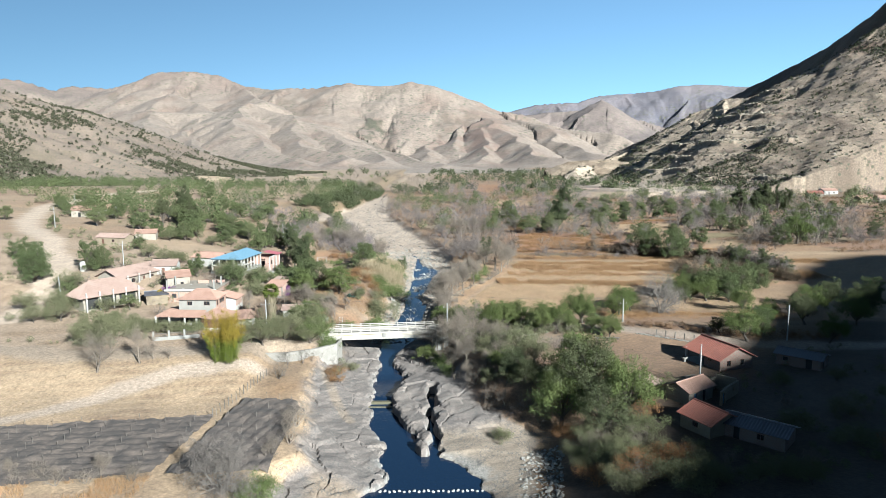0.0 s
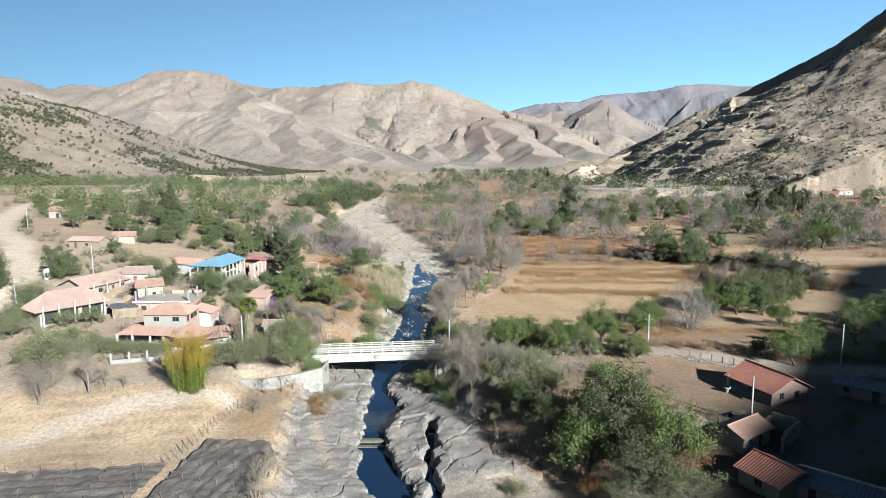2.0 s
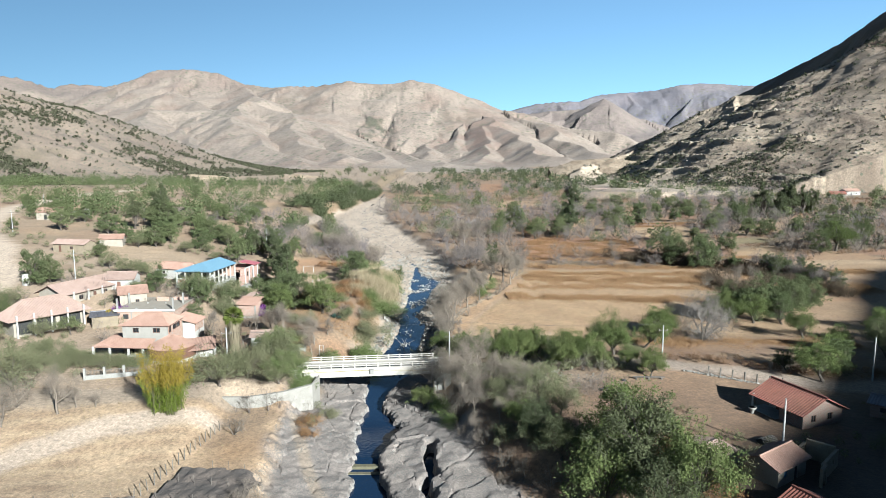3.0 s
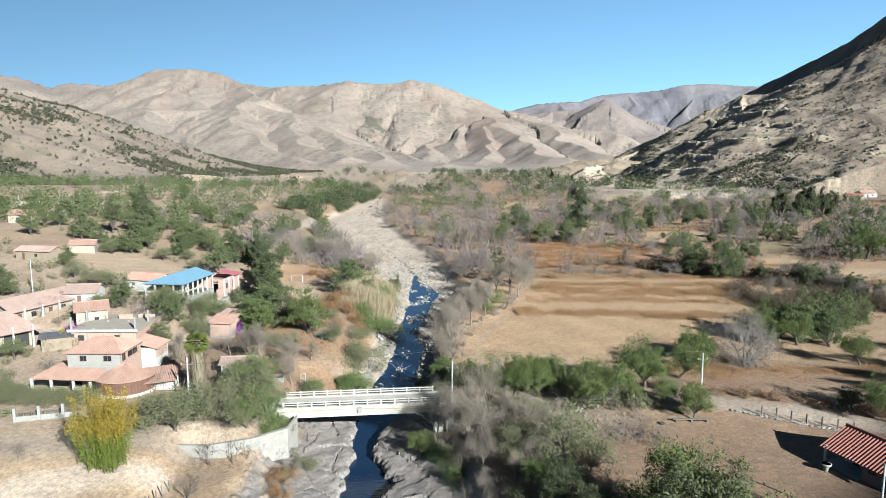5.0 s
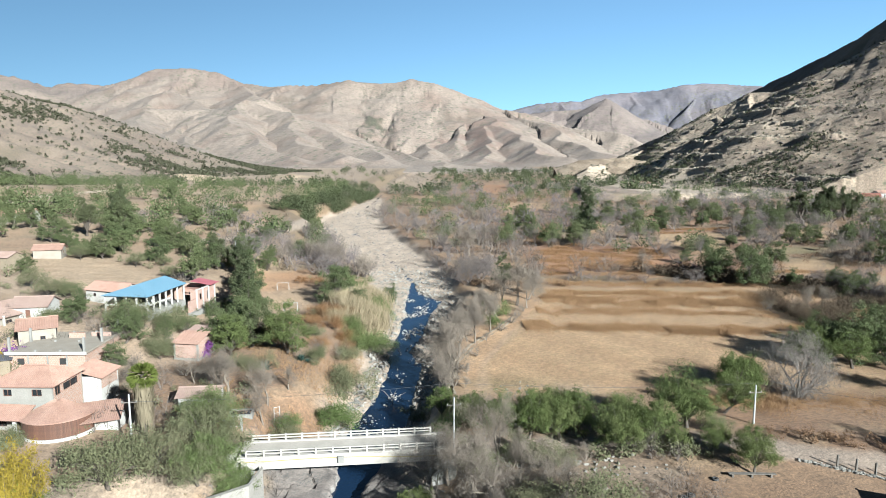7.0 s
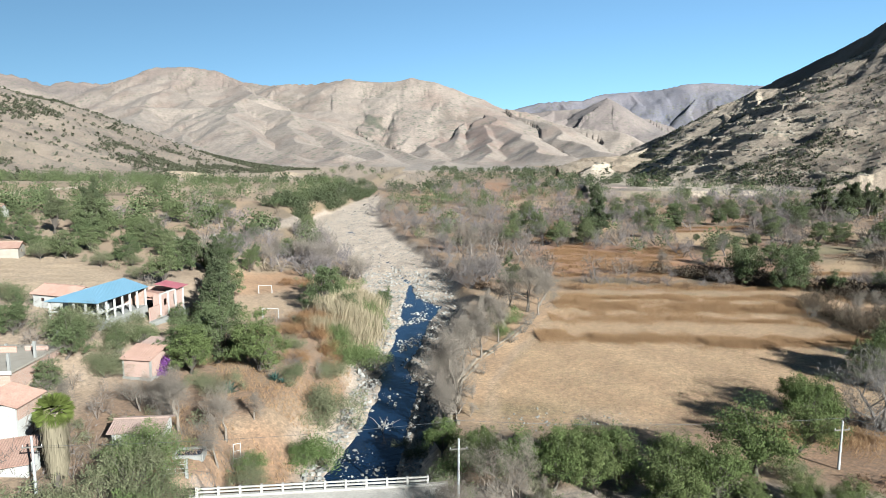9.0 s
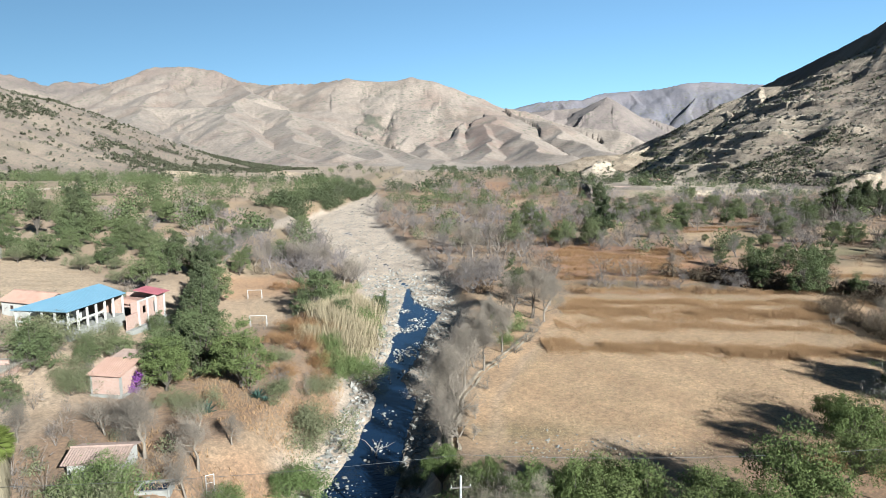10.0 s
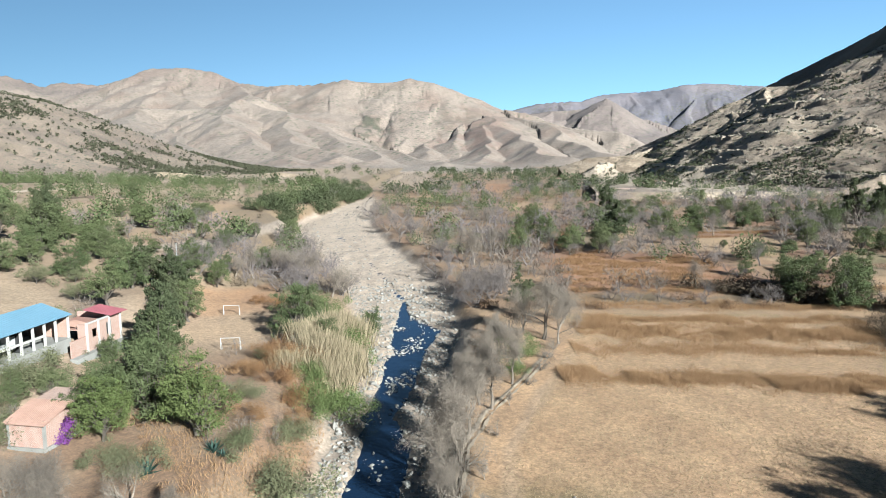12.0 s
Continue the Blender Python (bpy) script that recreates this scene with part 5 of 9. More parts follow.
stand(scrub_green + scrub_grey, ((4.5, 148.5, 3.4), (2.2, 146.2, 3.2), (8, 147.3, 3), (11, 137.2, 2.6), (6.2, 134, 2.8), (1, 128, 2.6), (2.5, 122.6, 2), (29, 141.8, 2.4), (22, 140.2, 2.2), (15.2, 211, 3.4), (13, 203, 2.4), (-2, 160.5, 2.2), (36, 142.6, 2.4), (10, 118.5, 2.6)), "shrubs under the roadside trees", 32, 9)
stand(brush + bare[:1], ((6, 170, 2.4), (8.2, 181, 2.6), (11, 190, 2.2), (14.5, 198, 2.8), (17.5, 204.5, 3.2), (19.5, 211, 3.4), (5.2, 163, 2.2), (21.5, 216, 3.4), (9.5, 109, 3.5), (7.5, 113.5, 4), (5.8, 117, 3.6), (11.8, 105.8, 3), (8.8, 105.5, 2.2), (14.5, 103, 3), (15.5, 115, 4), (12.8, 117.5, 4.5), (7, 141.8, 3.8), (3.5, 139, 4.4), (9.5, 134.6, 4.2), (12.8, 136.8, 3.2), (1.5, 130.5, 4), (16, 134.5, 2.6), (18.4, 136, 2.4), (13, 130.6, 3), (8, 124, 3.4), (4, 118.5, 2.6), (14.3, 126.2, 3.2), (11, 140.3, 3), (89.2, 213.5, 6.6), (93, 215.5, 6), (85, 212, 5), (142.4, 286.4, 6.4), (137, 285, 6), (147.5, 288, 6), (80, 216, 3.4), (100, 214, 3.6), (105, 224, 3.4), (112, 232, 4), (118, 236, 3.6), (99, 243, 4)), "bare shrubs of the right bank", 33, 10)
BANK_THICKET = [(1.2 + 3.4 * ((k * 29) % 17) / 17 + max(0, 0.25 * (y - 182)), y, 3.2 + 3.5 * ((k * 41) % 13) / 13) for k, y in enumerate(160 + 66 * np.linspace(0, 1, 32) ** 0.8)]
stand(brush + bare, BANK_THICKET, "bare thicket between river and canal", 22, 10)
stand(pale_bare, ((55.7, 157.6, 10.6), (-25.8, 75, 7.5)), "pale bare trees", 6, 10)
stand(bare, ((-61.1, 115.5, 8), (-54.6, 118.6, 7.4), (-53, 120.4, 3.6), (-50, 120.4, 2.6), (-29.9, 156.1, 7.6), (-24, 155, 6.5), (-23.5, 150.4, 5.8), (-32, 160.5, 7), (-34.5, 164, 4.5), (-46, 160.2, 5.5), (-37, 162, 5), (-42.2, 78.8, 3.7), (-54.9, 80, 2.6), (-22, 160, 4)), "bare trees of the village", 7, 10)
stand(brush, ((-28.6, 116.6, 3.5), (-33, 159, 4), (-40, 166, 4), (-47, 155, 4.5), (-28, 150, 4), (-27, 163, 4.5), (-22, 152, 4), (-21, 95, 4), (-20.8, 100, 3), (-20.7, 89, 4), (-50, 79, 3), (-38, 78, 3)), "bare shrubs", 8, 10)
stand(brush, ((-58, 77.5, 2.8), (-47, 77, 3), (-43.5, 77.6, 2.6), (-62, 78.5, 2.6), (-52.5, 77.6, 2.4), (-22.5, 84, 3), (-22.2, 87, 2.6), (-22, 93, 2.8), (-22.4, 97, 2.6)), "bare shrubs at the edge of the vineyard", 37, 10)
stand(grey_tree, ((-66.2, 126.8, 7.6), (-34.7, 129.6, 7.2), (-31, 132.5, 6), (-28, 139, 6.8), (-25, 129.5, 5.2), (-24, 135.5, 5.2), (-61.4, 138, 3.4), (-57.5, 137.3, 3), (-80, 158, 4), (-92, 160, 5.5), (-88, 166.5, 5), (-97, 172, 6), (-86, 149, 5.6), (-91, 147, 4.6), (-100, 158, 5), (-84, 205, 5), (-92, 212, 5), (-19.9, 149.5, 3.4), (-63, 141, 2.6)), "thorn trees of the village", 9, 10)
stand(round_tree, ((-68.2, 187, 8), (-55, 177.5, 8.4), (-52.5, 168, 5.6), (-50.5, 183.5, 5), (-38, 180.5, 8), (-37.5, 186, 9.6), (-33.8, 181.5, 11), (-39.5, 199, 10.5), (-48.3, 204.3, 5.4), (-42, 190, 7), (-43, 193.5, 5), (-40.5, 199, 7.5), (-46.6, 209, 4.5), (-22.6, 224, 11.8), (-26.1, 234, 10), (-12.5, 236, 6.6), (-108.9, 178, 13), (-100, 187, 11), (-95.2, 167.5, 7), (-101.5, 225, 6.4), (-127, 198, 7), (-97, 192, 9), (-115, 190, 11), (-18, 216, 7)), "village trees", 10, 10)
stand(bright_round, ((-26, 178, 10.4), (-35.8, 176.6, 8.4)), "bright green trees by the brick cottage", 40, 10)
stand(pepper, ((-47, 186.5, 5), (-75, 159.8, 4.6), (-56.5, 181.5, 5.5),  (-50, 190.5, 3), (-58, 180, 5)), "village pepper trees", 11, 10)
stand(bright, ((-21.5, 73.8, 4.8), (-29.7, 144.2, 6.4), (-25.8, 130.8, 5.6), (-22.5, 132.6, 4.6), (-20.7, 152.2, 3), (-15.1, 157.3, 3.4)), "bright green trees by the bridge", 34, 10)
stand(tall_tree, ((-40.4, 203, 16), (-45, 214.5, 13), (-48.2, 226, 13), (-116, 303, 19), (-112, 297, 16), (-118, 287, 15), (62, 329, 20), (194, 384, 21), (200, 390, 18), (206, 388, 19), (19.9, 239, 10.6), (214, 395, 17), (187, 380, 17)), "eucalyptus trees", 12, 10)
stand(scrub_green, ((-16, 193, 4.4), (-11.8, 194.5, 4.2), (-14.3, 158, 3.6), (-13, 212, 3.5), (-15.5, 221, 4.5), (-17.8, 201, 3), (-21, 240, 4)), "green shrubs by the river", 13, 9)
stand(scrub_grey, ((-14.1, 168, 4.6), (-15.3, 171, 4), (-28.2, 168.5, 2.8), (-60, 187, 4.4), (-56.5, 184.8, 4.8), (-53, 187, 4.4), (-50.5, 190.5, 4.2), (-20, 174, 2.6), (-16.5, 181, 3), (-33, 171, 2.4), (-23.5, 190, 2.4), (-60, 170, 2.5), (-47.5, 174, 3.4), (-49, 179, 3.4), (-52, 140, 2.4), (-65, 142, 2.6), (-72, 146, 3), (-72, 186, 3), (10, 96, 2), (-80, 205, 4), (-17, 128, 2), (-62.5, 138.5, 2.6), (-60, 139.5, 2.2), (-57.2, 138.2, 2.8), (-54.5, 139, 2.2), (-51.8, 138, 2.6), (-66, 140, 3), (-69, 138, 2.6), (-64, 134.5, 2), (-72, 139, 3)), "dusty shrubs", 14, 9)
stand(scrub_brown, ((-21, 196, 3), (-18, 191, 2.6), (-22, 205, 3.4), (-26, 200, 2.5), (-19, 207, 3), (-25, 210, 3), (-16.5, 186, 2), (-21, 182, 2.2), (-23.5, 219, 2.6), (-19.5, 123.5, 2.2), (-18.6, 120, 1.8), (-30, 188, 2), (-27, 246, 2.5), (-33, 250, 2.4), (-38, 252, 2.2)), "rust brown shrubs", 15, 9)


stand(far_pepper + far_round, ((33.6, 348.7, 11.5), (42.1, 343.8, 13), (58, 327, 11.5), (87.4, 340.4, 9.6), (96.9, 349.2, 7.4), (126.9, 324.7, 8.6), (140.2, 421, 10.9), (155, 402.8, 10.8), (163, 372.9, 9.3), (159, 456, 7), (162, 500, 10), (208, 532, 9), (46, 400, 9), (41.4, 348.6, 8), (130, 408, 8), (99.8, 327.7, 3.5), (17.6, 353.8, 3.7), (24.6, 290.6, 3.5)), "trees among the right bank fields", 23, 10)
stand(bare, ((13.1, 298.9, 11), (10.3, 319.8, 9.5), (19.1, 314, 10.5), (26.9, 332, 7.9), (111, 448, 9.7), (105, 458, 9), (126, 412.8, 9.3), (143.8, 409, 10.5), (146.6, 375, 7), (66, 266, 7.5), (110, 359.5, 9.5), (24.5, 399.8, 8.9), (59, 475, 8.5), (16.9, 399, 10), (165, 363.5, 8.9)), "bare trees among the right bank fields", 24, 10)
stand(far_round, ((-104, 284, 16), (-143, 423, 10), (-94.4, 250.3, 9.5), (-62.4, 243.8, 10.8), (-62, 252, 7.4), (-54, 249.7, 8.8), (-74.6, 267, 8), (-57.3, 276, 6.6), (-53, 279.5, 5.2), (-80, 274.5, 7.5), (-134, 296, 7.3), (-98, 266, 8.8), (-104, 253, 5.2), (-110, 262, 8), (-120, 270, 9), (-100, 275, 10)), "trees behind the village", 25, 10)
stand(tall_tree, ((87, 433, 19.6), (180, 379, 22), (195, 388, 20.7), (-54, 241, 12.7), (-61, 246, 12), (-107, 288, 16)), "eucalyptus trees of the valley", 26, 10)
stand(bare, ((-46.4, 278.8, 9.5), (-39.2, 281.3, 8.7), (-30.2, 274, 8.9), (-87.5, 335, 7.2), (-88, 288, 7), (-90, 281, 6), (-23, 259, 7.8), (-19.5, 264, 8), (-50, 274, 6.4), (-35, 277, 8), (-43, 284, 8)), "bare trees of the left bank", 27, 10)
stand(grey_tree, ((-82, 243, 4.4), (-68.4, 232, 3.8), (-99, 247, 4.6), (-76, 247, 3.6)), "thorn trees behind the village", 28, 10)

# bare and green trees that fill the valley further off
def scattered(seed, count, x0, x1, y0, y1, keep):
    rng = np.random.default_rng(seed)
    x, y = rng.uniform(x0, x1, count), y0 + (y1 - y0) * rng.uniform(0, 1, count) ** 1.3
    k = keep(x, y) * open_ground(x, y) > rng.uniform(0, 1, count)
    return x[k], y[k]


def clear_of_river(x, y, margin=4):
    return (np.abs(x - river_x(y)) > np.interp(y, RIVER_Y, BED_W) + margin) * (near_line(x, y, GRAVEL_ARM) > 5) * (near_line(x, y, ((-100, 240), (-80, 226))) > 12) * 1.0


sx, sy = scattered(101, 210, -50, 40, 246, 470, lambda x, y: clear_of_river(x, y, 1) * (np.abs(x - river_x(y) - np.interp(y, RIVER_Y, BED_W) - 8) < 9))
stand(far_bare, [(x, y, 5 + 4 * ((k * 37) % 10) / 10) for k, (x, y) in enumerate(zip(sx, sy))], "bare thicket upstream", 16, 10)
sx, sy = scattered(102, 110, -85, -8, 262, 370, lambda x, y: clear_of_river(x, y, 2) * (x > -66))
stand(far_bare, [(x, y, 4.5 + 4 * ((k * 37) % 10) / 10) for k, (x, y) in enumerate(zip(sx, sy))], "bare thicket of the left bank", 17, 10)
sx, sy = scattered(103, 150, -190, -45, 225, 380, lambda x, y: clear_of_river(x, y, 8) * (fractal(x / 40, y / 40, 3, 131) > -0.25) * (near_line(x, y, TRACK_HILL) > 7) * (near_line(x, y, ((-98, 238), (-78, 225))) > 15))
stand(far_round + far_pepper, [(x, y, 5 + 5 * ((k * 53) % 10) / 10) for k, (x, y) in enumerate(zip(sx, sy))], "trees of the left bank", 18, 10)
sx, sy = scattered(104, 240, 60, 270, 268, 480, lambda x, y: (fractal(x / 30, y / 30, 3, 141) > 0.0))
stand(far_round + far_pepper + far_bare, [(x, y, 5 + 5 * ((k * 53) % 10) / 10) for k, (x, y) in enumerate(zip(sx, sy))], "trees of the right bank fields", 19, 10)
x_, y_ = scattered(106, 120, 28, 130, 244, 300, lambda x, y: (np.minimum(np.abs(y - 256 + 0.05 * x), np.abs(y - 283 + 0.1 * x)) < 2.5) + (np.abs(x - 90 + 0.2 * (y - 260)) < 4))
stand(far_bare, [(x, y, 2 + 2.4 * ((k * 53) % 10) / 10) for k, (x, y) in enumerate(zip(x_, y_))], "dark hedge shrubs", 21, 10)
sx, sy = scattered(105, 30, 20, 130, 246, 262, lambda x, y: (np.abs(x - 93) > 6) * (x > 70) + 0.25)
stand(far_bare + far_round[:1], [(98 + 16 * ((k * 37) % 19) / 19 + 0.25 * (y - 205), y, 4.5 + 4 * ((k * 53) % 10) / 10) for k, y in enumerate(np.linspace(203, 243, 22))], "dark thicket at the end of the terraces", 39, 10)
stand(far_bare, [(x, y, 3 + 2 * ((k * 53) % 10) / 10) for k, (x, y) in enumerate(zip(sx, sy))], "bare hedge shrubs", 20, 10)
rng = np.random.default_rng(501)
x_, y_ = rng.uniform(15, 215, 46), 300 + 125 * rng.uniform(0, 1, 46)
stand(far_round + far_pepper, [(x, y, 7 + 5 * ((k * 31) % 10) / 10) for k, (x, y) in enumerate(zip(x_, y_)) if x < 0.62 * y and abs(y - 346) > 7][:26] + [(146.6, 403.4, 10.8), (154.6, 358.4, 10.7), (112.7, 387, 12)], "tall trees between the far fields", 35, 10)
x_, y_ = rng.uniform(8, 200, 70), 285 + 140 * rng.uniform(0, 1, 70)
stand(far_bare, [(x, y, 6.5 + 4 * ((k * 31) % 10) / 10) for k, (x, y) in enumerate(zip(x_, y_)) if x < 0.62 * y and abs(y - 346) > 7], "leafless trees between the far fields", 36, 10)
retire(bright + bright_round + near_pepper + near_round + far_pepper + far_round + far_bare + pepper + round_tree + grey_tree + tall_tree + bare + pale_bare + brush + scrub_green + scrub_grey + scrub_brown)


def tufts(seed, x, y, z, tall, per, size, spread=0.45):
    """Sprays of small clumps at many places."""
    rng = np.random.default_rng(seed)
    c = np.stack([x, y, z + tall * 0.5], 1)
    n_ = len(x)
    idx = np.repeat(np.arange(n_), per)
    way = rng.normal(size=(n_ * per, 3))
    way /= np.linalg.norm(way, axis=1)[:, None]
    h = tall[idx]
    p = c[idx] + way * (h * spread * rng.uniform(0.5, 1.1, n_ * per))[:, None] * np.array((1.15, 1.15, 1.0))
    a, b_ = rng.normal(size=(n_ * per, 3)), way + 0.3 * rng.normal(size=(n_ * per, 3)) + np.array((0, 0, 0.35))
    a /= np.linalg.norm(a, axis=1)[:, None]
    s = np.cross(a, b_)
    s /= np.linalg.norm(s, axis=1)[:, None] + 1e-9
    q = (size * h)[:, None] if np.ndim(size) == 0 else size[idx][:, None]
    a, s = a * q * rng.uniform(0.6, 1.3, (n_ * per, 1)), s * q * 0.7
    return np.stack([p - a, p + s, p + a, p - s], 1)


def twigs(seed, x, y, z, tall, per, thin):
    """Fine bare branches that rise and spread from many short stems."""
    rng = np.random.default_rng(seed)
    idx = np.repeat(np.arange(len(x)), per)
    n_ = len(idx)
    h = tall[idx]
    way = rng.normal(size=(n_, 3))
    way /= np.linalg.norm(way, axis=1)[:, None]
    root = way * rng.uniform(0.1, 1, n_)[:, None] ** 0.5 * np.array((0.46, 0.46, 0.40)) + np.array((0, 0, 0.56))
    tip = root + (0.5 * way + 0.5 * rng.normal(size=(n_, 3)) + np.array((0, 0, 0.4))) * rng.uniform(0.08, 0.22, n_)[:, None]
    stem = rng.uniform(0, 1, n_) < 0.09
    tip = np.where(stem[:, None], root, tip) * h[:, None]
    root = np.where(stem[:, None], root * np.array((0.05, 0.05, 0)), root) * h[:, None]
    side_ = np.cross(tip - root, rng.normal(size=(n_, 3)))
    side_ *= (thin * h / 6)[:, None] / (np.linalg.norm(side_, axis=1)[:, None] + 1e-9)
    base = np.stack([x, y, z], 1)[idx]
    return np.stack([base + root - side_, base + root + side_, base + tip + side_ * 0.5, base + tip - side_ * 0.5], 1)


def woods(name, label, seed, count, area, keep, material, tall, per, size, bare=False):
    x, y = scattered(seed, count, *area, keep)
    rng = np.random.default_rng(seed + 1)
    h = rng.uniform(tall[0], tall[1], len(x))
    me = quads_mesh(name, (twigs if bare else tufts)(seed, x, y, height(x, y), h, per, size), material)
    tagged(new(name, me), label, "trees", kind="stuff")


def off_apron(x, y):
    """Few trees grow on the dry stony apron below the spurs."""
    return (x > -5) + (y < 670 + 30 * wave(x / 45, y / 45, 77)) + (fractal(x / 9, y / 9, 3, 79) > 0.55) > 0


woods("far_woods", "dark green trees covering the valley floor", 201, 950, (-330, 420, 300, 640),
      lambda x, y: clear_of_river(x, y, 6) * (fractal(x / 40, y / 25, 3, 151) + 0.45 * (x < river_x(y)) > 0.2), MAT_LEAF_MID, (4, 11), 240, 0.046)
woods("distant_woods", "dark green woods at the valley head", 215, 1900, (-330, 420, 600, 1250),
      lambda x, y: clear_of_river(x, y, 6) * (x > -215 + 0.05 * (y - 600)) * (fractal(x / 60, y / 45, 3, 151) > 0.0) * off_apron(x, y), MAT_LEAF_DARK, (5, 12), 50, 0.095)
woods("river_bank_woods", "green trees lining the far gravel bed", 223, 2600, (-110, -10, 395, 620),
      lambda x, y: (x < river_x(y) - np.interp(y, RIVER_Y, BED_W) - 1) * (x > river_x(y) - np.interp(y, RIVER_Y, BED_W) - 26) * (fractal(x / 20, y / 20, 3, 155) > -0.2), MAT_LEAF_DARK, (3, 8), 90, 0.07)
woods("far_light_woods", "lighter green trees of the valley floor", 203, 900, (-330, 420, 330, 1000),
      lambda x, y: clear_of_river(x, y, 6) * (fractal(x / 40, y / 30, 3, 161) + 0.2 * (x < river_x(y)) > 0.1) * off_apron(x, y), MAT_LEAF, (4, 9), 130, 0.062)
woods("far_bare_woods", "leafless grey-brown woods of the valley floor", 205, 1000, (-120, 400, 262, 1000),
      lambda x, y: clear_of_river(x, y, 3) * (fractal(x / 45, y / 30, 3, 171) + 0.4 * (x > river_x(y)) > 0.05), MAT_TAUPE, (3.5, 8.5), 64, 0.085, True)
woods("near_bare_woods", "leafless grey thicket among the right bank fields", 217, 1000, (0, 240, 256, 440),
      lambda x, y: clear_of_river(x, y, 2) * (fractal(x / 40, y / 14, 3, 175) > 0.1), MAT_TAUPE, (2.5, 7), 80, 0.075, True)
woods("mauve_woods", "leafless mauve grey thicket across the valley", 225, 1100, (0, 330, 330, 720),
      lambda x, y: clear_of_river(x, y, 8) * (fractal(x / 50, y / 22, 3, 177) > 0.15), MAT_MAUVE, (4, 9), 80, 0.08, True)
woods("left_bare_woods", "leafless mauve grey thicket of the left bank", 241, 900, (-150, -14, 246, 400),
      lambda x, y: clear_of_river(x, y, 1) * ((np.hypot((x + 36) / 26, (y - 284) / 24) < 1) + (np.hypot((x + 112) / 16, (y - 315) / 16) < 1) + (np.hypot((x + 88) / 12, (y - 350) / 20) < 1)), MAT_MAUVE, (2.5, 6), 90, 0.06, True)
woods("dry_scrub", "rust brown scrub among the fields", 207, 9000, (0, 300, 244, 620),
      lambda x, y: clear_of_river(x, y, 3) * (fractal(x / 35, y / 14, 3, 181) > 0.15), MAT_SCRUB, (0.8, 2.5), 64, 0.07)
woods("village_scrub", "dusty grey-green scrub between the houses", 211, 800, (-100, -14, 124, 262),
      lambda x, y: clear_of_river(x, y, 6) * (near_line(x, y, ROAD_LEFT) > 4) * (fractal(x / 14, y / 14, 3, 221) > 0.05) * (np.hypot(x + 37, y - 229) > 15), MAT_LEAF_GREY, (0.7, 2.4), 190, 0.055)
woods("village_dry_scrub", "leafless brown scrub between the houses", 213, 900, (-100, -14, 124, 262),
      lambda x, y: clear_of_river(x, y, 5) * (near_line(x, y, ROAD_LEFT) > 4) * (fractal(x / 12, y / 12, 3, 231) > 0.0) * (np.hypot(x + 37, y - 229) > 15), MAT_TAUPE, (1.0, 3.4), 70, 0.07, True)
woods("roadside_scrub", "low leafless scrub on the bank below the road", 219, 420, (2, 31, 124, 139.5),
      lambda x, y: clear_of_river(x, y, 9) * (fractal(x / 6, y / 6, 3, 235) > -0.1) * (y - 0.25 * x < 133), MAT_TAUPE, (0.6, 2.2), 60, 0.06, True)
woods("roadside_bushes", "low grey-green bushes under the roadside trees", 221, 160, (2, 34, 134, 147),
      lambda x, y: clear_of_river(x, y, 9) * (near_line(x, y, ROAD_RIGHT) > 1.8) * (y + 0.1 * x > 138), MAT_LEAF_GREY, (0.7, 2.0), 90, 0.09)
woods("plot_hedges", "dark leafless hedges along the plots of the valley", 233, 9000, (-110, 200, 240, 540),
      lambda x, y: clear_of_river(x, y, 4) * (np.max([plot_share(x, y, c, 3.0) * (1 - plot_share(x, y, c, 1.2)) for c, colour in PLOTS], axis=0) > 0.12) * (fractal(x / 12, y / 12, 3, 241) > -0.35), MAT_HEDGE, (1.2, 3.2), 90, 0.06)
woods("field_hedge", "tall dark leafless hedge between the terraces and the upper fields", 237, 11000, (60, 130, 215, 275),
      lambda x, y: (near_line(x, y, ((62, 268), (74, 260), (84, 250), (96, 243), (106, 230), (116, 222))) < 2.6) * (fractal(x / 9, y / 9, 3, 245) > -0.4), MAT_HEDGE, (1.6, 4.2), 70, 0.08)
woods("terrace_brush", "dark leafless brush beside the terraces", 239, 800, (82, 112, 196, 232),
      lambda x, y: (fractal(x / 7, y / 7, 3, 247) > -0.1), MAT_HEDGE, (1.2, 3.4), 120, 0.06, True)
# hedge added in place of the dark shadow on the steep grass bank
woods("roadside_hedge", "added dry hedge standing in for the shaded grass bank by the road", 227, 900, (42, 84, 126, 150),
      lambda x, y: (near_line(x, y, ((44, 141), (52, 138), (62, 133.5), (82, 131))) < 1.7), MAT_SCRUB, (0.6, 1.6), 90, 0.07)
woods("shaded_scrub", "low dusty scrub on the shaded yard", 229, 420, (34, 84, 72, 126),
      lambda x, y: (fractal(x / 7, y / 7, 3, 237) > 0.0) * (near_line(x, y, ((47, 118), (52, 120), (56, 116))) > 7) * (np.hypot(x - 42, y - 92) > 11), MAT_LEAF_GREY, (0.4, 1.6), 120, 0.07)
woods("near_field_tufts", "tufts of dry grass over the bare field", 231, 2600, (-82, -14, 96, 134),
      lambda x, y: (near_line(x, y, TRACK_WASH) > 2) * (near_line(x, y, ROAD_LEFT) > 3) * (fractal(x / 6, y / 6, 3, 239) > -0.1) * clear_of_river(x, y, 10), MAT_STRAW, (0.1, 0.4), 16, 0.13)
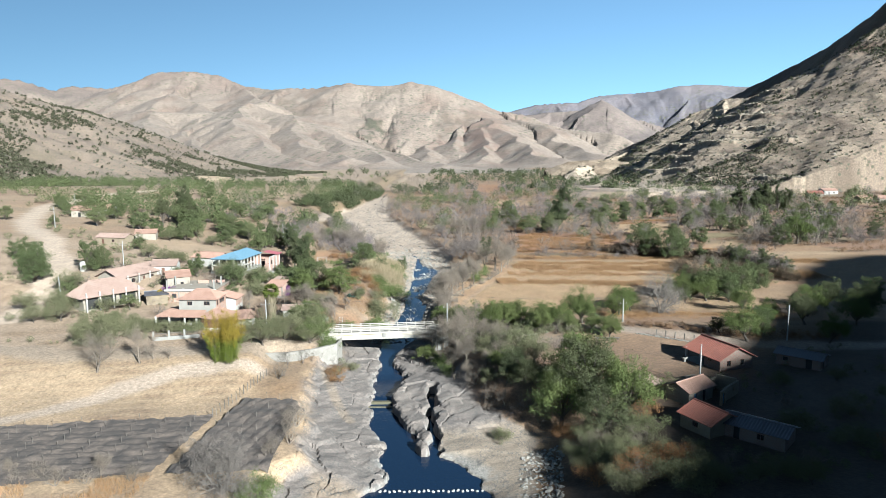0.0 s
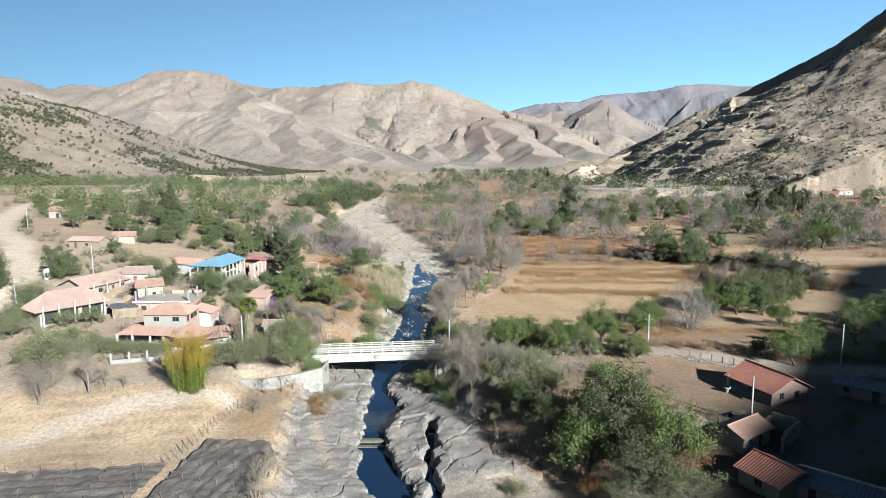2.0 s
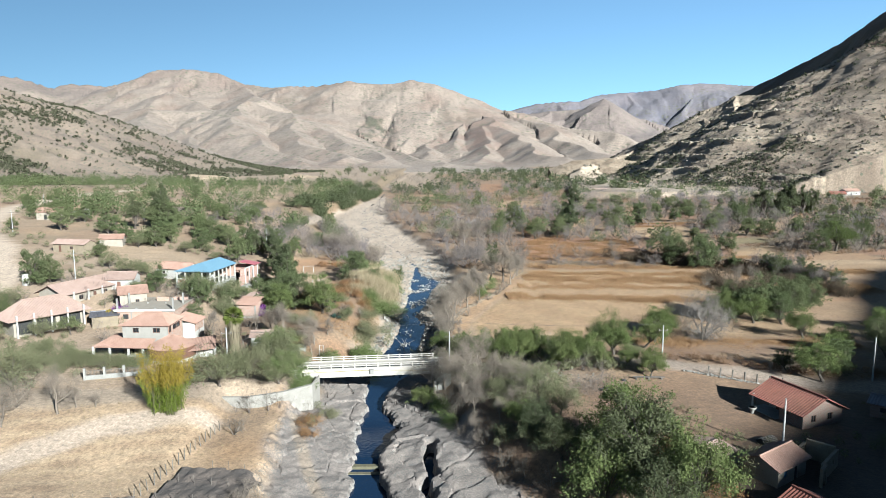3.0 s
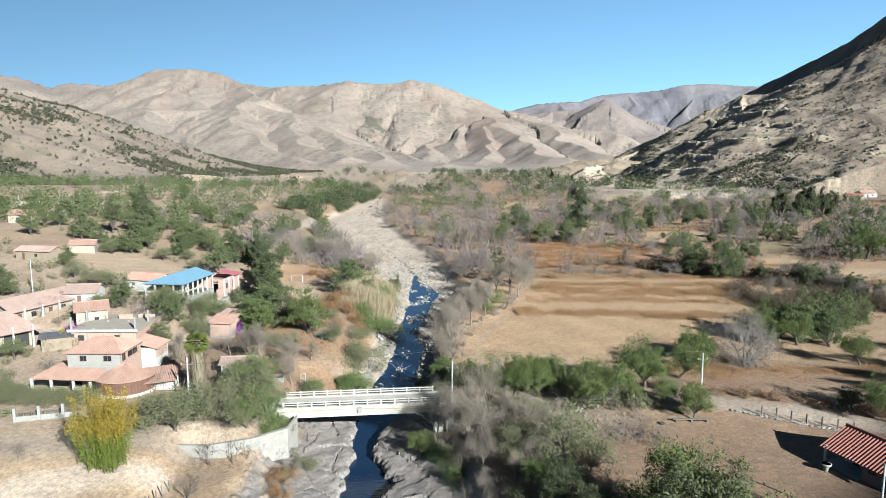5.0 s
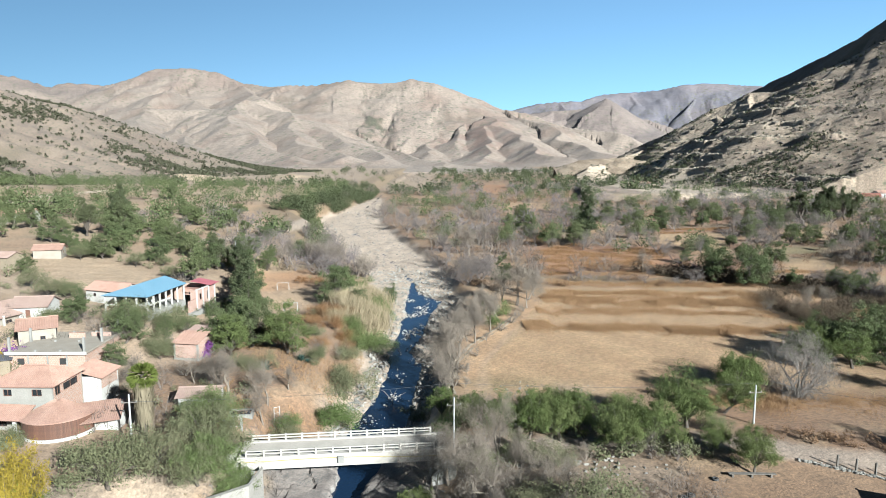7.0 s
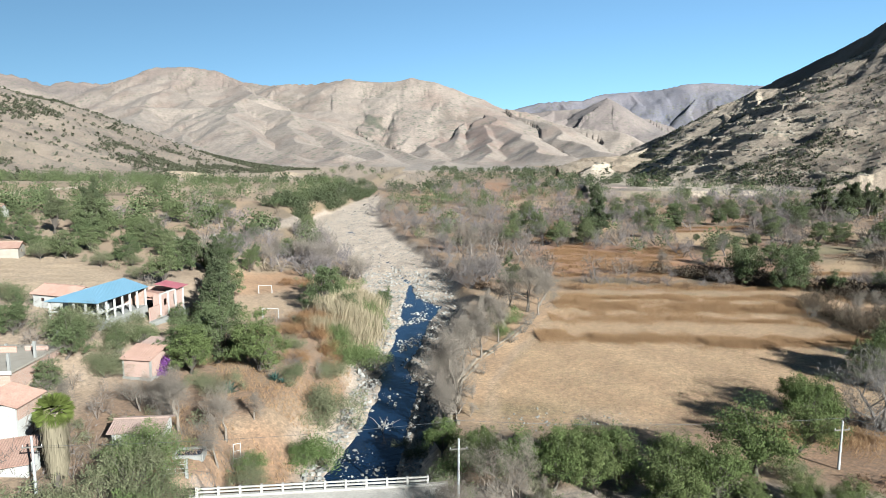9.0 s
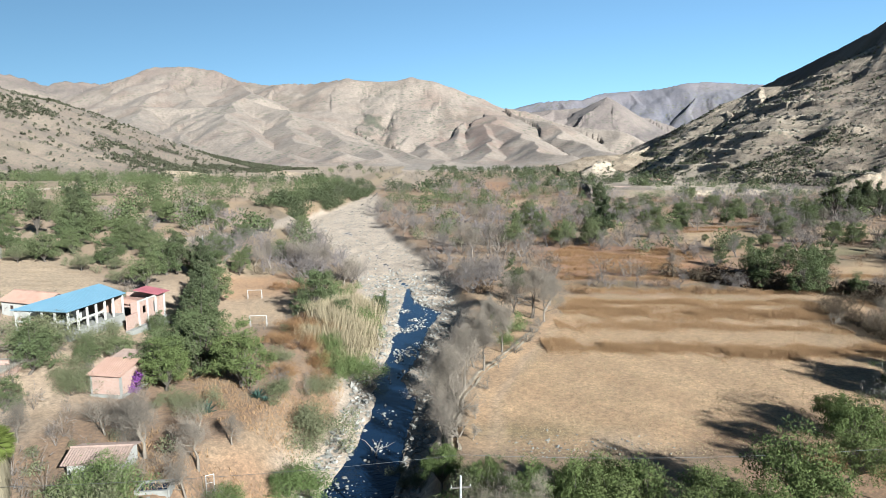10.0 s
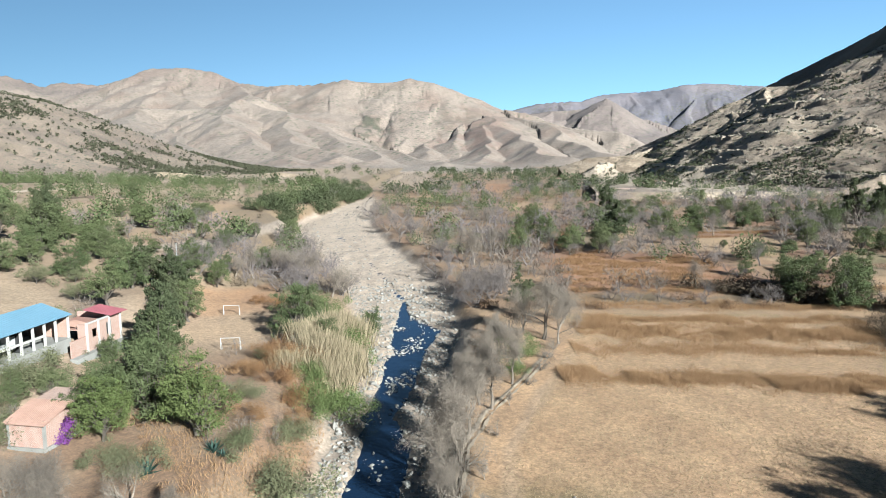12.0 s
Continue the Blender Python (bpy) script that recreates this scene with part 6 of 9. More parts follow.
woods("left_bank_scrub", "dusty green shrubs of the dry slope", 209, 1700, (-330, -60, 150, 900),
      lambda x, y: (near_line(x, y, TRACK_HILL) > 5) * (fractal(x / 30, y / 30, 3, 191) > 0.0) * (y < 720) * ((x < -90) + (y > 260)) * clear_of_river(x, y), MAT_LEAF_GREY, (1.2, 3.5), 130, 0.065)


def on_slope(seed, P, count, keep):
    """Places on a hillside."""
    rng = np.random.default_rng(seed)
    i, j = rng.integers(0, P.shape[0] - 1, count), rng.integers(2, P.shape[1] - 2, count)
    u, v = rng.uniform(0, 1, (count, 1)), rng.uniform(0, 1, (count, 1))
    q = P[i, j] * (1 - u) * (1 - v) + P[i + 1, j] * u * (1 - v) + P[i, j + 1] * (1 - u) * v + P[i + 1, j + 1] * u * v
    k = keep(q) > rng.uniform(0, 1, count)
    return q[k]


for name, seed, P, count, tall in (("hillside_shrubs", 301, P_LEFT, 26000, (1.2, 4.8)), ("terrace_shrubs", 303, P_RIGHT, 36000, (0.7, 2.8))):
    q = on_slope(seed, P, count, lambda q: (q[:, 2] > 11) * (q[:, 0] < 0.7 * q[:, 1]) * (0.07 + 0.93 * step_s(fractal(q[:, 0] / 60, q[:, 1] / 60, 4, seed) + 0.7 * step_s(-q[:, 2], -50, -12) + 0.9 * step_s(-q[:, 0] / q[:, 1], 0.52, 0.66) * (q[:, 2] < 95), 0.2, 0.8)))
    h = np.random.default_rng(seed).uniform(*tall, len(q))
    tagged(new(name, quads_mesh(name, tufts(seed, q[:, 0], q[:, 1], q[:, 2], h, 9, 0.3), MAT_LEAF_HILL)), "dark green shrubs dotted over the dry hillside", "shrubs", kind="stuff")


# dry grass and stubble on the right bank fields
def blades(seed, x, y, tall, lean=0.35, thin=0.05):
    rng = np.random.default_rng(seed)
    n_ = len(x)
    w, f_ = rng.uniform(0, 2 * math.pi, n_), rng.uniform(0, 2 * math.pi, n_)
    p = np.stack([x, y, height(x, y) - 0.03], 1)
    side = np.stack([np.cos(w), np.sin(w), 0 * w], 1) * thin
    tip = np.stack([np.cos(f_) * lean * tall, np.sin(f_) * lean * tall, tall], 1)
    return np.stack([p - side, p + side, p + tip + side * 0.3, p + tip - side * 0.3], 1)


rng = np.random.default_rng(401)
quads = []
for y0, x0, x1, tall, count, deep, slant in ((202, 20, 70, 1.2, 9000, 2.8, -0.10), (198, 50, 84, 1.4, 7000, 2.6, -0.06), (217, 25, 80, 0.8, 6000, 3.0, -0.07), (229, 28, 84, 1.5, 13000, 4.0, -0.10), (236, 31, 86, 1.0, 7000, 2.4, -0.05), (157, 40, 84, 0.9, 5000, 3.5, -0.12), (250, 30, 125, 1.2, 8000, 3.5, -0.1), (264, 45, 130, 1.0, 6000, 3.0, -0.05), (208, 86, 125, 1.4, 6000, 5, 0.0), (232, 95, 140, 1.2, 5000, 4, 0.0)):
    count = int(4.4 * count)
    x = rng.uniform(x0, x1, count)
    y = y0 + slant * (x - x0) + 1.5 * wave(x / 11, y0, 3) + deep * rng.normal(size=count) * (0.35 + 0.65 * np.abs(wave(x / 6, y0, 5)))
    quads.append(blades(402, x, y, 0.72 * tall * rng.uniform(0.3, 1.1, count) * (0.62 + 0.55 * wave(x / 4, y / 4, 7) + 0.3 * wave(x / 1.1, y / 1.1, 8)).clip(0.12), 0.7, 0.026))
tagged(new("dry_grass_bank", quads_mesh("dry_grass_bank", np.concatenate(quads), MAT_RUSSET)), "tall russet dry grass along the field terraces", "grass", kind="stuff")
x, y = rng.uniform(26, 165, 420000), 246 + 140 * rng.uniform(0, 1, 420000) ** 1.25
k = np.max([plot_share(x, y, c, 1.0) for c, colour in PLOTS if colour in (ORANGE, RUST)], axis=0) * (fractal(x / 7, y / 4, 3, 243) + 0.55) > rng.uniform(0, 1.1, len(x))
tagged(new("fallow_grass", quads_mesh("fallow_grass", blades(407, x[k], y[k], rng.uniform(0.2, 0.75, k.sum()), 0.8, 0.045), MAT_BROWN)), "rust brown dry grass standing on the fallow plots", "grass", kind="stuff")
x = rng.uniform(8, 86, 90000)
y = rng.uniform(158, 240, 90000)
k = x > 8 + (y - 171) * 0.35
tagged(new("stubble", quads_mesh("stubble", blades(403, x[k], y[k], rng.uniform(0.06, 0.2, k.sum()), 1.3, 0.05), MAT_STRAW)), "straw stubble covering the mown field", "stubble", kind="stuff")
x, y = rng.uniform(-36, -9, 30000), rng.uniform(146, 226, 30000)
k = (x < river_x(y) - 8) & (fractal(x / 7, y / 7, 3, 211) > 0.0)
tagged(new("bank_grass", quads_mesh("bank_grass", blades(404, x[k], y[k], rng.uniform(0.12, 0.6, k.sum()), 0.6, 0.04), MAT_RUSSET)), "rust brown dry grass of the river bank", "grass", kind="stuff")
quads = []
for cx, cy, r, tall, count in ((-15.5, 211, 3.5, 4.6, 4600), (-19, 219, 3.5, 4.4, 4200), (-15.3, 228, 3.0, 4.6, 3400), (-14.5, 204, 2.2, 4.2, 1200), (-21, 204, 2.0, 2.6, 900)):
    x, y = cx + r * rng.normal(size=count) * 0.6, cy + r * rng.normal(size=count) * 0.6
    quads.append(blades(405, x, y, tall * rng.uniform(0.5, 1.1, count), 0.36, 0.06))
tagged(new("cane_thicket", quads_mesh("cane_thicket", np.concatenate(quads), MAT_CANE)), "thicket of tall pale dry cane on the bank", "cane", kind="stuff")

x, y = rng.uniform(-66, -36, 5000), rng.uniform(73.5, 79.5, 5000)
k = (y < 74.5 + (x + 68) * 0.155) & (fractal(x / 4, y / 4, 3, 213) > -0.2)
tagged(new("plot_grass", quads_mesh("plot_grass", blades(406, x[k], y[k], rng.uniform(0.2, 0.8, k.sum()), 0.5, 0.04), MAT_RUSSET)), "orange dry grass along the vineyard edge", "grass", kind="stuff")


# ---- building surfaces ----
def bricks_of(name, brick, other, mortar, wide_=0.26, high_=0.11):
    m = shade(name, brick, other, 0.6, 0.9, 0.0, 5)
    n, l = m.node_tree.nodes, m.node_tree.links
    tex = n.new("ShaderNodeTexBrick")
    for socket, colour in (("Color1", brick), ("Color2", other), ("Mortar", mortar)):
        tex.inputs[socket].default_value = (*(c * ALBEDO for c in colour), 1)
    tex.inputs["Scale"].default_value, tex.inputs["Mortar Size"].default_value = 1.0, 0.032
    tex.inputs["Brick Width"].default_value, tex.inputs["Row Height"].default_value = wide_, high_
    turn = n.new("ShaderNodeVectorMath")
    turn.operation = "MULTIPLY_ADD"
    split, join, add_ = n.new("ShaderNodeSeparateXYZ"), n.new("ShaderNodeCombineXYZ"), n.new("ShaderNodeMath")
    l.new([x for x in n if x.type == "TEX_COORD"][0].outputs["Object"], split.inputs[0])
    l.new(split.outputs[0], add_.inputs[0]), l.new(split.outputs[1], add_.inputs[1])
    l.new(add_.outputs[0], join.inputs[0]), l.new(split.outputs[2], join.inputs[1])
    l.new(join.outputs[0], tex.inputs["Vector"])
    n.remove(turn)
    tint = [x for x in n if x.type == "VECT_MATH"][0]
    l.new(tex.outputs[0], tint.inputs[0])
    return m


MAT_BRICK = bricks_of("orange_brick", (0.57, 0.23, 0.125), (0.48, 0.185, 0.10), (0.60, 0.47, 0.38))
MAT_PALEBRICK = bricks_of("pale_brick", (0.50, 0.22, 0.15), (0.43, 0.19, 0.125), (0.60, 0.45, 0.37))
MAT_REDBRICK = bricks_of("dark_red_brick", (0.33, 0.13, 0.08), (0.27, 0.10, 0.065), (0.28, 0.24, 0.20))
MAT_TILE = shade("orange_clay_tile", (0.52, 0.315, 0.235), (0.44, 0.25, 0.18), 1.6, 0.85, 0.3, 8, 0.22)
MAT_PINKTILE = shade("faded_pink_tile", (0.47, 0.325, 0.265), (0.40, 0.265, 0.21), 2.0, 0.85, 0.3, 8, 0.22)
MAT_REDTILE = shade("red_clay_tile", (0.40, 0.13, 0.085), (0.31, 0.10, 0.065), 1.4, 0.8, 0.3, 8, 0.2)
MAT_BLUE = shade("blue_sheet_roof", (0.25, 0.43, 0.56), (0.225, 0.40, 0.525), 3.0, 0.45, 0.05, 6, 0.08)
MAT_PINKSHEET = shade("pink_sheet_roof", (0.55, 0.17, 0.19), (0.48, 0.15, 0.17), 2.0, 0.5, 0.05, 6, 0.1)
MAT_GREYSHEET = shade("grey_corrugated_sheet", (0.22, 0.21, 0.23), (0.17, 0.165, 0.18), 1.5, 0.5, 0.1, 8, 0.15, metal=0.3)
MAT_WHITE = shade("white_plaster", (0.68, 0.645, 0.585), (0.60, 0.56, 0.50), 1.5, 0.9, 0.15, 8, 0.08)
MAT_BEIGE = shade("beige_plaster", (0.47, 0.405, 0.325), (0.41, 0.345, 0.27), 1.5, 0.9, 0.2, 8, 0.1)
MAT_ADOBE = shade("adobe", (0.38, 0.30, 0.20), (0.32, 0.25, 0.17), 1.0, 0.95, 0.5, 8, 0.15)
MAT_CONCRETE = shade("weathered_concrete", (0.42, 0.40, 0.36), (0.33, 0.31, 0.275), 2.0, 0.9, 0.3, 10, 0.12)
MAT_BRIDGE = shade("whitewashed_concrete", (0.64, 0.585, 0.515), (0.52, 0.47, 0.405), 1.6, 0.9, 0.3, 10, 0.12)
MAT_DECK = shade("dusty_deck", (0.68, 0.61, 0.525), (0.60, 0.535, 0.455), 2.5, 0.95, 0.3, 10, 0.12)
# near-black colour that stands for the shade inside rooms
MAT_DARK = shade("interior_shade", (0.03, 0.028, 0.026), (0.025, 0.024, 0.022), 1.0, 0.9, 0.0)
MAT_PANE = shade("window_pane", (0.03, 0.035, 0.04), (0.025, 0.03, 0.035), 1.0, 0.12, 0.0)
MAT_WOOD = shade("brown_wood", (0.19, 0.085, 0.045), (0.14, 0.06, 0.035), 0.5, 0.8, 0.3, 8, 0.25, 0.2)
MAT_GREYWOOD = shade("grey_weathered_wood", (0.20, 0.17, 0.14), (0.14, 0.12, 0.10), 0.5, 0.9, 0.3, 8, 0.25, 0.2)
MAT_BLUEPAINT = shade("blue_door_paint", (0.05, 0.25, 0.50), (0.045, 0.22, 0.44), 0.8, 0.6, 0.1)
MAT_POLE = shade("grey_pole_concrete", (0.55, 0.54, 0.52), (0.47, 0.46, 0.44), 1.0, 0.85, 0.2)
MAT_STEEL = shade("white_painted_steel", (0.7, 0.69, 0.66), (0.6, 0.58, 0.55), 0.6, 0.6, 0.0)
MAT_WIRE = shade("cable_black", (0.05, 0.05, 0.05), (0.04, 0.04, 0.04), 1.0, 0.7, 0.0)
MAT_NET = shade("black_shade_net", (0.185, 0.142, 0.115), (0.088, 0.07, 0.06), 2.2, 0.95, 0.3, 10, 0.35)
MAT_RUBBER = shade("black_rubber", (0.03, 0.03, 0.03), (0.025, 0.025, 0.025), 0.3, 0.8, 0.1)

BOX_FACES = ((0, 3, 2, 1), (4, 5, 6, 7), (0, 1, 5, 4), (1, 2, 6, 5), (2, 3, 7, 6), (3, 0, 4, 7))


def boxes(name, spans, material):
    """One mesh of boxes, each from its two corners."""
    v, f_ = [], []
    for x0, x1, y0, y1, z0, z1 in spans:
        k = len(v)
        v += [(x0, y0, z0), (x1, y0, z0), (x1, y1, z0), (x0, y1, z0), (x0, y0, z1), (x1, y0, z1), (x1, y1, z1), (x0, y1, z1)]
        f_ += [tuple(k + i for i in q) for q in BOX_FACES]
    return mesh_of(name, v, f_, material)


def box_part(name, parent, x0, x1, y0, y1, z0, z1, material, label=""):
    return part(name, boxes(name, [(x0, x1, y0, y1, z0, z1)], material), parent, label)


def wall_part(parent, a, b_, z0, z1, openings, material, thick=0.22, peak=None, frames=MAT_WOOD):
    """A wall from a to b in plan (outside on its right hand side), pierced by openings (from, to, low, high, kind); peak: height of a gable over its middle."""
    a, b_ = Vector((*a, 0)), Vector((*b_, 0))
    long = (b_ - a).length
    m = Matrix.Translation(a) @ Matrix.Rotation(math.atan2(b_.y - a.y, b_.x - a.x), 4, "Z")
    cuts = sorted({0, long, *(o[0] for o in openings), *(o[1] for o in openings)})
    levels = sorted({z0, z1, *(o[2] for o in openings), *(o[3] for o in openings)})
    solid = lambda i, j: 0 <= i < len(cuts) - 1 and 0 <= j < len(levels) - 1 and not any(o[0] < (cuts[i] + cuts[i + 1]) / 2 < o[1] and o[2] < (levels[j] + levels[j + 1]) / 2 < o[3] for o in openings)
    bm = bmesh.new()
    at = {(i, j, k): bm.verts.new((cuts[i], k * thick, levels[j])) for i in range(len(cuts)) for j in range(len(levels)) for k in (0, 1)}
    for i in range(len(cuts) - 1):
        for j in range(len(levels) - 1):
            if not solid(i, j):
                continue
            bm.faces.new([at[i, j, 0], at[i + 1, j, 0], at[i + 1, j + 1, 0], at[i, j + 1, 0]])
            bm.faces.new([at[i, j + 1, 1], at[i + 1, j + 1, 1], at[i + 1, j, 1], at[i, j, 1]])
            for di, dj, p, q in ((-1, 0, (i, j), (i, j + 1)), (1, 0, (i + 1, j + 1), (i + 1, j)), (0, -1, (i + 1, j), (i, j)), (0, 1, (i, j + 1), (i + 1, j + 1))):
                if not solid(i + di, j + dj):
                    bm.faces.new([at[(*p, 0)], at[(*q, 0)], at[(*q, 1)], at[(*p, 1)]])
    bmesh.ops.delete(bm, geom=[v for v in bm.verts if not v.link_faces], context="VERTS")
    bmesh.ops.recalc_face_normals(bm, faces=bm.faces)
    me = bpy.data.meshes.new("wall")
    bm.to_mesh(me)
    bm.free()
    me.materials.append(material)
    if peak:
        bm = bmesh.new()
        bm.from_mesh(me)
        tri = [[bm.verts.new(c) for c in ((0, y, z1), (long, y, z1), (long / 2, y, peak))] for y in (0, thick)]
        bm.faces.new(tri[0]), bm.faces.new(reversed(tri[1]))
        for i in range(3):
            bm.faces.new((tri[0][i], tri[1][i], tri[1][(i + 1) % 3], tri[0][(i + 1) % 3]))
        bmesh.ops.recalc_face_normals(bm, faces=bm.faces)
        bm.to_mesh(me)
        bm.free()
    me.transform(m)
    wall = part("wall", me, parent)
    for s, e, p, q, kind in openings:
        if kind == "void":
            continue
        # kind dark: a black panel paints the unlit inside into an open bay or doorway
        pane = boxes("window" if kind == "window" else "door", [(s, e, thick * 0.55, thick * 0.75, p, q)], {"window": MAT_PANE, "door": MAT_WOOD, "blue": MAT_BLUEPAINT, "dark": MAT_DARK}[kind])
        pane.transform(m)
        hole = part("window" if kind == "window" else "door", pane, wall)
        if kind == "window":
            c = (s + e) / 2
            bars = boxes("frame", [(s, s + 0.06, 0.06, 0.12, p, q), (e - 0.06, e, 0.06, 0.12, p, q), (c - 0.03, c + 0.03, 0.06, 0.12, p, q), (s, e, 0.05, 0.125, p, p + 0.06), (s, e, 0.05, 0.125, q - 0.06, q)], frames)
            bars.transform(m)
            f_ = part("frame", bars, wall)
    return wall


def roof_face(name, parent, a, b_, ridge, up_at, material, pitch=0.26, wave_high=0.035, label=""):
    """A ribbed roof slope over the eave from a to b. ridge: (from, to) of the top edge, measured along the eave; up_at: a point on the top edge."""
    a, b_, u = Vector(a), Vector(b_), Vector(up_at)
    e = (b_ - a).normalized()
    long = (b_ - a).length
    rise = u - a
    up = rise - e * rise.dot(e)
    high = up.length
    up.normalize()
    nrm = e.cross(up).normalized()
    count = max(8, int(long / pitch * 4))
    v, f_ = [], []
    for k in range(count + 1):
        w = long * k / count
        top = high * min(1, w / ridge[0] if ridge[0] > 1e-6 else 1, (long - w) / (long - ridge[1]) if long - ridge[1] > 1e-6 else 1)
        lift = wave_high * math.sin(2 * math.pi * w / pitch)
        lo, hi = a + e * w + nrm * lift, a + e * w + up * max(top, 0.02) + nrm * lift
        v += [lo, hi, hi - nrm * 0.09, lo - nrm * 0.09]
    for k in range(count):
        i, j = 4 * k, 4 * k + 4
        f_ += [(i, j, j + 1, i + 1), (i + 1, j + 1, j + 2, i + 2), (i + 2, j + 2, j + 3, i + 3), (i + 3, j + 3, j, i)]
    f_ += [(0, 1, 2, 3), (4 * count + 3, 4 * count + 2, 4 * count + 1, 4 * count)]
    return part(name, mesh_of(name, v, f_, material), parent, label)


def ridge_cap(parent, a, b_, material, r=0.13):
    v, f_ = tubes([[(*a, r), (*b_, r)]], 7)
    part("ridge_cap", mesh_of("ridge_cap", v, f_, material, True), parent)


def placed(name, label, category, x, y, turn, z=None, group=""):
    ob = thing(name, label, category, group)
    ob.matrix_basis = pose(x, y, float(height(x, y)) if z is None else z, 0, 0, turn)
    return ob


def gable_house(name, label, x, y, turn, wide_, deep, eave, rise, wall, tile, front=(), right=(), left=(), over=0.45, z=None, hip=0.0, pitch=0.26, columns=(), sill=0.0, category="house", group=""):
    """A house with its ridge along the front. x, y: its front left corner; front faces its own -y."""
    ob = placed(name, label, category, x, y, turn, z, group)
    b0 = -0.6
    peak = None if hip else eave + rise
    wall_part(ob, (0, 0), (wide_, 0), b0, eave, front, wall)
    wall_part(ob, (wide_, 0.225), (wide_, deep - 0.225), b0, eave, right, wall, peak=peak)
    wall_part(ob, (wide_, deep), (0, deep), b0, eave, (), wall)
    wall_part(ob, (0, deep - 0.225), (0, 0.225), b0, eave, left, wall, peak=peak)
    slope = rise / (deep / 2)
    ze = eave - over * slope + 0.08
    top = eave + rise + 0.08
    l0, l1 = -over, wide_ + over
    h = hip + over if hip else 0
    ridge_ = (h, (l1 - l0) - h)
    roof_face("roof_slope", ob, (l0, -over, ze), (l1, -over, ze), ridge_, (l0 + 1, deep / 2, top), tile, pitch)
    roof_face("roof_slope", ob, (l1, deep + over, ze), (l0, deep + over, ze), ridge_, (l1 - 1, deep / 2, top), tile, pitch)
    if hip:
        half = (deep + 2 * over) / 2
        roof_face("hip_slope", ob, (l1, -over, ze), (l1, deep + over, ze), (half, half), (l1 - h, deep / 2, top), tile, pitch)
        roof_face("hip_slope", ob, (l0, deep + over, ze), (l0, -over, ze), (half, half), (l0 + h, deep / 2, top), tile, pitch)
    ridge_cap(ob, (l0 + h, deep / 2, top + 0.02), (l1 - h, deep / 2, top + 0.02), tile)
    for cx, cy in columns:
        box_part("column", ob, cx - 0.15, cx + 0.15, cy - 0.15, cy + 0.15, b0, eave + 0.05, MAT_WHITE)
    return ob


# ---- village on the left bank ----
# villa: upper storey over a wide tiled porch with a rounded slatted end
MAT_GREYPLASTER = shade("grey_plaster", (0.43, 0.40, 0.35), (0.37, 0.34, 0.295), 1.5, 0.9, 0.2, 8, 0.1)
villa = placed("villa", "two-storey villa with orange tiled roofs and a round slatted porch", "house", -57.0, 144.6, -1.5, -0.3)
wall_part(villa, (0, 0), (8.3, 0), -0.4, 6.15, ((1.9, 3.0, 4.7, 5.6, "window"), (5.6, 6.9, 4.7, 5.6, "window"), (0.6, 2.0, 0.6, 2.3, "window"), (3.2, 4.2, 0, 2.2, "door"), (5.2, 6.6, 0.8, 2.2, "window")), MAT_GREYPLASTER)
wall_part(villa, (8.3, 0.23), (8.3, 6.6), -0.4, 6.15, ((0.4, 1.6, 4.5, 5.7, "window"), (2.2, 5.6, 4.6, 5.6, "window")), MAT_BRICK)
wall_part(villa, (8.3, 6.83), (0, 6.83), -0.4, 6.15, (), MAT_BEIGE)
wall_part(villa, (0, 6.6), (0, 0.23), -0.4, 6.15, (), MAT_BEIGE)
for a, b_, r, u in (((-0.5, -0.5, 6.1), (8.8, -0.5, 6.1), (3.2, 6.4), (2.7, 3.4, 7.75)), ((8.8, 7.3, 6.1), (-0.5, 7.3, 6.1), (2.9, 6.1), (5.9, 3.4, 7.75)), ((8.8, -0.5, 6.1), (8.8, 7.3, 6.1), (3.9, 3.9), (5.9, 3.4, 7.75)), ((-0.5, 7.3, 6.1), (-0.5, -0.5, 6.1), (3.9, 3.9), (2.7, 3.4, 7.75))):
    roof_face("roof_slope", villa, a, b_, r, u, MAT_TILE)
ridge_cap(villa, (2.7, 3.4, 7.8), (5.9, 3.4, 7.8), MAT_TILE)
# rear wing with its own low gable
wall_part(villa, (6.6, 8.4), (10.0, 8.4), -0.4, 4.4, (), MAT_WHITE)
wall_part(villa, (10.0, 8.63), (10.0, 13.0), -0.4, 2.6, (), MAT_WHITE)
wall_part(villa, (10.0, 8.63), (10.0, 13.0), 2.6, 4.4, (), MAT_BRICK)
wall_part(villa, (10.0, 13.23), (6.6, 13.23), -0.4, 4.4, (), MAT_WHITE)
wall_part(villa, (6.6, 13.0), (6.6, 8.63), -0.4, 4.4, (), MAT_WHITE)
roof_face("roof_slope", villa, (10.5, 8.0, 4.35), (10.5, 13.6, 4.35), (0, 5.6), (6.2, 8.4, 5.5), MAT_TILE)
# porch roof: straight part, left hip and the round end
roof_face("porch_roof", villa, (-4.6, -2.6, 2.75), (6.2, -3.4, 2.75), (2.2, 10.8), (-1.0, 0.05, 3.75), MAT_TILE)
roof_face("porch_roof", villa, (-4.6, 6.4, 2.75), (-4.6, -2.6, 2.75), (1.5, 6.6), (-0.2, 1.0, 3.75), MAT_TILE)
cx, cy, r0 = 8.9, 0.3, 4.3
v, f_ = [], []
fan = [math.pi * (1.18 + 0.86 * k / 56) for k in range(57)]
for k, w in enumerate(fan):
    lift = 0.03 * (k % 2)
    for r, z in ((r0 + 0.35, 2.72 + lift), (0.4, 4.35 + lift), (0.4, 4.25), (r0 + 0.35, 2.60)):
        v.append((cx + r * math.cos(w), cy + r * math.sin(w), z))
